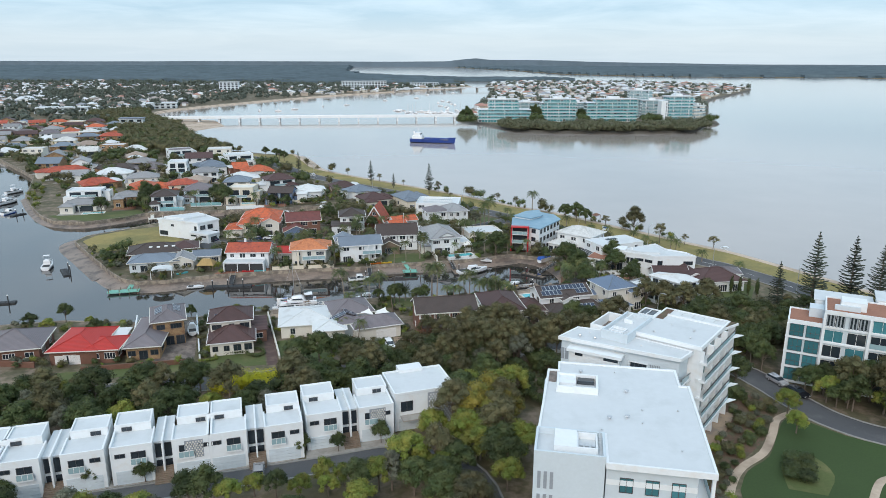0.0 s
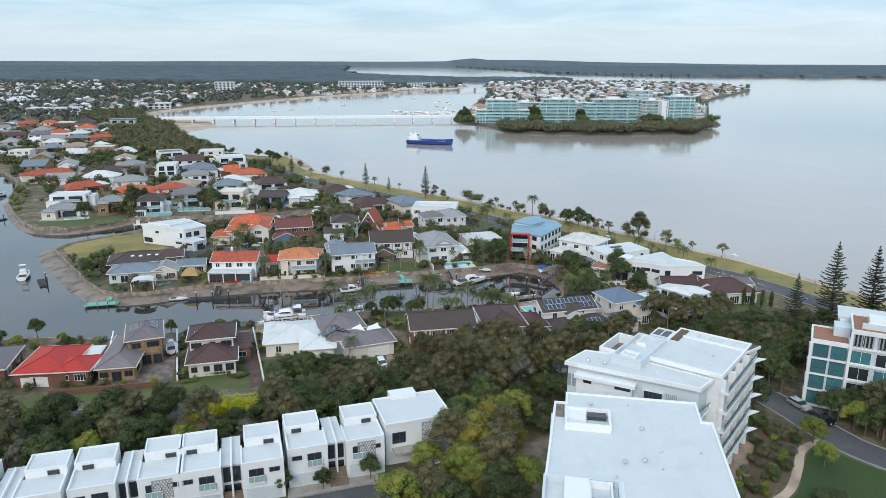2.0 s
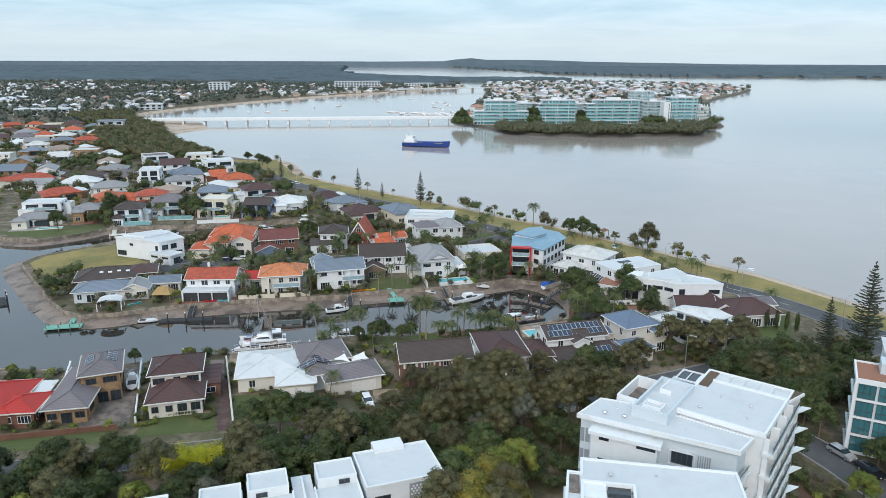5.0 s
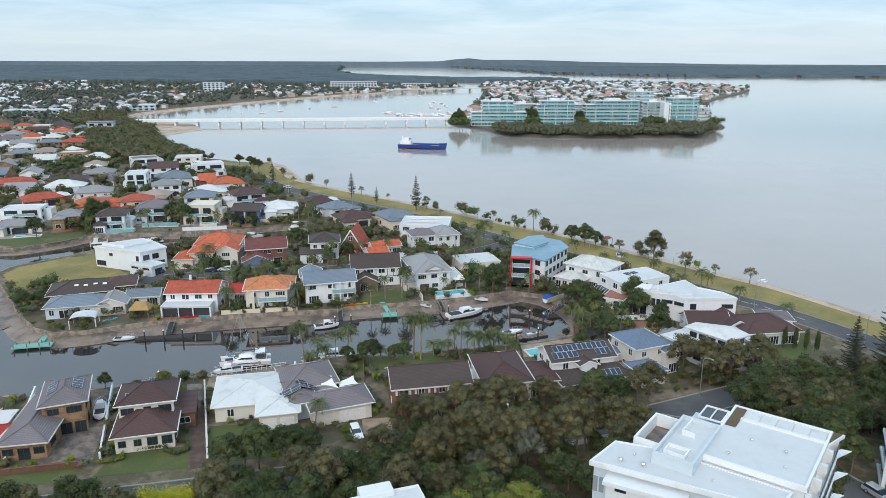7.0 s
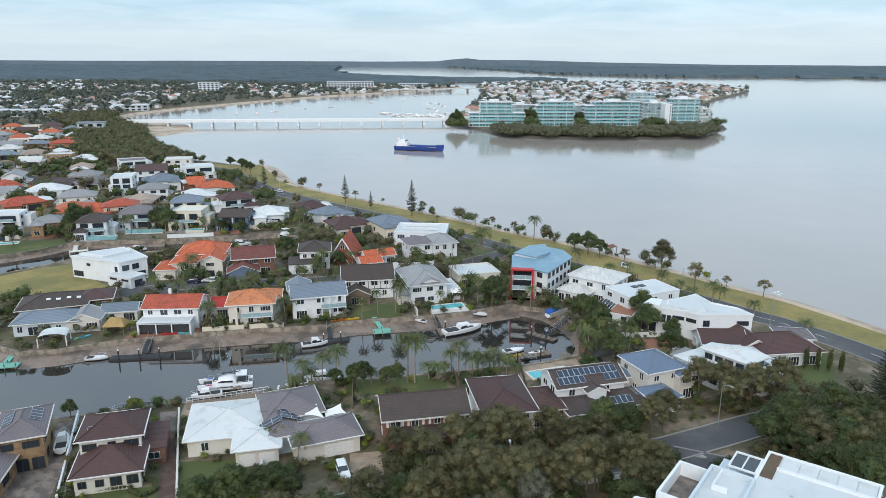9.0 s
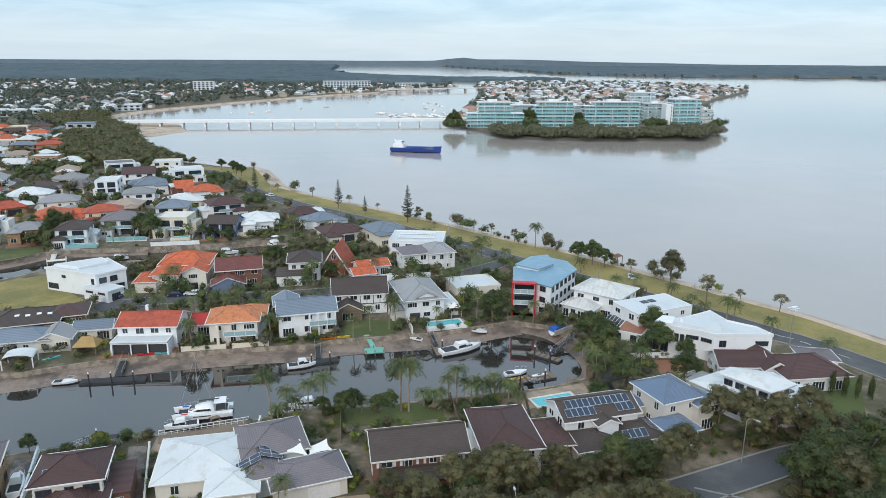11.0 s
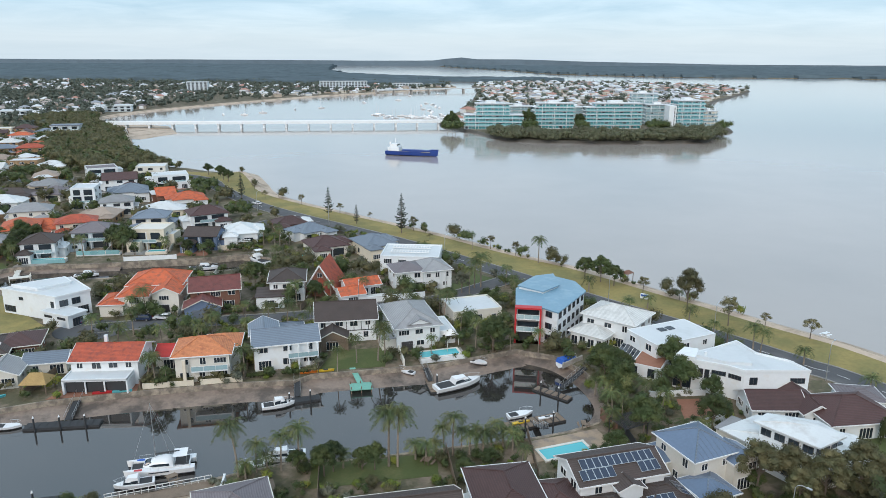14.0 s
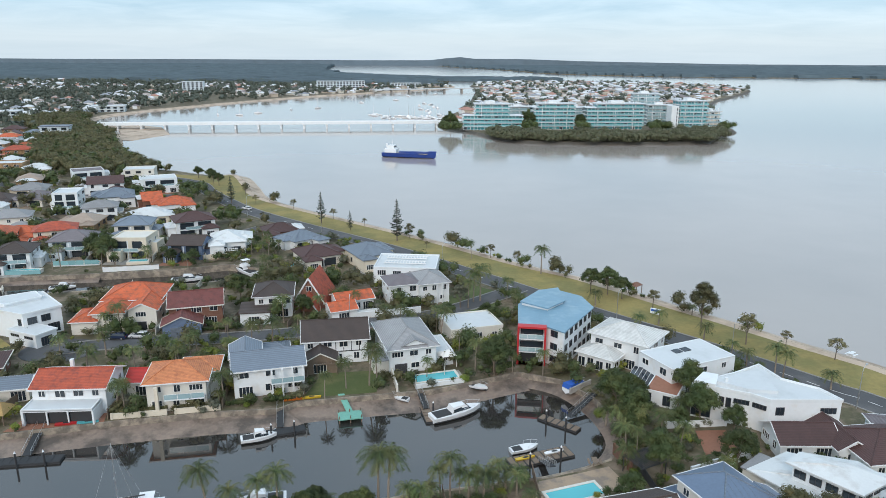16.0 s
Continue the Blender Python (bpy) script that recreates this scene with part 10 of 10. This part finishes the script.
pergola("white awning frame beside the townhouse lane", 5.5, 107.5, 20, 2.6, 2.0, 2.3, FRAMEW, 7)


def kayak(label, x, y, rot, material, z=LZ + 0.15):
    t = thing("kayak", pose(x, y, z, 0, 0, rot), label, "kayak", "kayaks")
    part("hull", hull(3.6, 0.75, 0.35), material, t)
    part("cockpit", Geo().box(-0.5, 0.5, -0.2, 0.2, 0.3, 0.36), PONTOON, t)


ORANGE = mat("orange_plastic", (0.6, 0.16, 0.02), 0.4)
AQUA = mat("aqua_plastic", (0.1, 0.45, 0.5), 0.4)
YELLOW = mat("yellow_plastic", (0.65, 0.42, 0.03), 0.4)
kayak("red kayak on the terrace edge", -50.2, 206.6, 8, REDPAINT)
kayak("aqua kayak on the terrace edge", -46.6, 207.0, 8, AQUA)
kayak("orange kayak above the seawall", -11.6, 213.6, 10, ORANGE)
kayak("yellow kayak above the seawall", -8.2, 214.2, 10, YELLOW)
kayak("aqua kayak by the boat shelter", -69.5, 205.4, 40, AQUA)
kayak("yellow jet ski on the floating dock", 29.2, 193.6, 17, YELLOW, 0.5)
kayak("white jet ski on the floating dock", 34.4, 195.2, 17, HULLW, 0.5)


def outdoor_set(label, x, y, rot=0.0):
    t = thing("outdoor_table", pose(x, y, LZ + 0.1, 0, 0, rot), label, "table", "outdoor tables")
    part("tabletop", Geo().box(-0.8, 0.8, -0.45, 0.45, 0.7, 0.76), TIMBER, t)
    for sx in (-0.7, 0.7):
        for sy in (-0.35, 0.35):
            part("leg", Geo().box(sx - 0.04, sx + 0.04, sy - 0.04, sy + 0.04, 0, 0.7), TIMBER, t)
    for sy in (-0.95, 0.95):
        part("bench", Geo().box(-0.8, 0.8, sy - 0.18, sy + 0.18, 0.4, 0.46), TIMBER, t)


for x, y in ((-49, 208.8), (-54, 208.6), (11.5, 179.0), (39.5, 189.0), (47, 103), (-28, 176.5), (0.5, 179.0), (52.5, 102.5)):
    outdoor_set("timber outdoor table with benches", x, y, tr.uniform(0, 90))


def street_lamp(x, y, rot, ht=7.5):
    t = thing("street_lamp", pose(x, y, LZ, 0, 0, rot), "grey steel street lamp with a curved arm", "street lamp", "street lamps")
    part("pole", Geo().tube((0, 0, -0.2), (0, 0, ht), 0.1, 0.06, 8), ALU, t)
    arm = Geo()
    pts = [(0, 0, ht), (0.3, 0, ht + 0.5), (0.9, 0, ht + 0.8), (1.7, 0, ht + 0.85)]
    for a, b in zip(pts, pts[1:]):
        arm.tube(a, b, 0.05, 0.045, 6)
    part("arm", arm, ALU, t)
    part("lamp_head", Geo().box(1.5, 2.2, -0.14, 0.14, ht + 0.75, ht + 0.92), ALU, t)


for x, y, rot in ((62.0, 250.3, 40), (-19.5, 346.0, 45), (93.5, 204.5, 40), (22, 296, 45), (107, 180, 30), (-52, 374, 45), (81, 229, 40), (-3, 248.0, 90), (60, 158.5, -60), (20, 139.5, 90)):
    street_lamp(x, y, rot)

# park furniture
t = thing("picnic_shelter", pose(74.0, 272.0, LZ, 0, 0, 40), "small brown timber shelter in the park", "shelter")
part("roof", Geo().add([(-1.6, -1.4, 2.3), (1.6, -1.4, 2.3), (1.6, 1.4, 2.3), (-1.6, 1.4, 2.3), (-0.6, 0, 3.1), (0.6, 0, 3.1)], [(0, 1, 5, 4), (1, 2, 5), (2, 3, 4, 5), (3, 0, 4), (3, 2, 1, 0)]), REDBRICK, t)
for sx in (-1.4, 1.4):
    for sy in (-1.2, 1.2):
        part("post", Geo().box(sx - 0.08, sx + 0.08, sy - 0.08, sy + 0.08, -0.1, 2.3), TIMBER, t)
t = thing("picnic_table", pose(107.5, 227.5, LZ, 0, 0, 30), "white concrete picnic table on the grass", "table")
part("tabletop", Geo().box(-1.0, 1.0, -0.4, 0.4, 0.7, 0.78), WHITE, t)
for sy in (-0.8, 0.8):
    part("bench", Geo().box(-1.0, 1.0, sy - 0.18, sy + 0.18, 0.4, 0.48), WHITE, t)
part("pedestal", Geo().box(-0.5, 0.5, -0.8, 0.8, -0.1, 0.4), WHITE, t)
t = thing("park_sign", pose(73.5, 255.0, LZ, 0, 0, -40), "blue and white park sign box", "sign")
part("board", Geo().box(-1.2, 1.2, -0.3, 0.3, 0.2, 1.5), WHITE, t)
part("panel", Geo().box(-1.0, 1.0, -0.34, -0.3, 0.9, 1.4), TARP, t)

# boats far out
def sail_boat(label, x, y, rot, L=9.0, mast=11.0):
    t = thing("sailing_boat", pose(x, y, 0, 0, 0, rot), label, "boat", "far moored boats")
    part("hull", hull(L, L * 0.3, 1.3), HULLW, t)
    part("cabin", taper_box(-L * 0.15, L * 0.2, L * 0.18, L * 0.12, 1.1, 1.8, 0.5), HULLW, t)
    part("mast", Geo().tube((0.3, 0, 1.2), (0.3, 0, mast), 0.1, 0.07, 5), ALU, t)


br = random.Random(17)
for i in range(26):
    x = br.uniform(-20, 62)
    sail_boat("white yacht in the distant marina", x, 840 + 0.35 * (62 - x) + br.uniform(-14, 40), br.uniform(0, 360), br.uniform(8, 14), br.uniform(9, 15))
for x, y in ((-165, 900), (-150, 930), (-90, 1010), (-40, 1120), (10, 1180), (-120, 985), (-190, 905), (30, 1290), (80, 1350)):
    sail_boat("white yacht moored off the far beach", x, y, br.uniform(0, 360))
for i in range(12):
    x, y = br.uniform(60, 100), 860 + i * 22
    sail_boat("white cruiser along the island marina", x - 30, y, br.uniform(60, 120), 12, 4)


# larger far buildings
def far_block(label, x, y, rot, w, d, floors, roof=None):
    t = thing("apartment_building", pose(x, y, LZ, 0, 0, rot), label, "apartment building", "far mainland blocks")
    for lv in range(floors):
        part("floor_slab", Geo().box(-w / 2 - 0.5, w / 2 + 0.5, -d / 2 - 0.7, d / 2, lv * 3.2 + 2.7, lv * 3.2 + 3.2), WHITE, t)
        part("glazing", Geo().box(-w / 2, w / 2, -d / 2, d / 2, lv * 3.2, lv * 3.2 + 2.7), GREYWALL, t)
        n = int(w / 6)
        for i in range(n):
            xx = -w / 2 + w * (i + 0.5) / n
            part("window", Geo().box(xx - 1.8, xx + 1.8, -d / 2 - 0.06, -d / 2 + 0.01, lv * 3.2 + 0.5, lv * 3.2 + 2.5), GLASS, t)
    part("roof", Geo().box(-w / 2 - 0.8, w / 2 + 0.8, -d / 2 - 1.0, d / 2 + 0.4, floors * 3.2, floors * 3.2 + 0.6), roof or WHITEROOF, t)


far_block("long white five-storey block on the far mainland", -95, 1480, 10, 90, 16, 5)
far_block("white apartment block above the far town", -330, 1330, 6, 34, 16, 6)
far_block("long white low commercial building", -405, 850, 10, 55, 22, 2)
far_block("white commercial building among trees", -320, 930, 14, 40, 20, 2)
far_block("white three-storey block near the cove", -252, 655, 12, 20, 12, 3, SLATEBLUE)
far_block("white low building at the far point", 30, 1560, 10, 60, 18, 3)
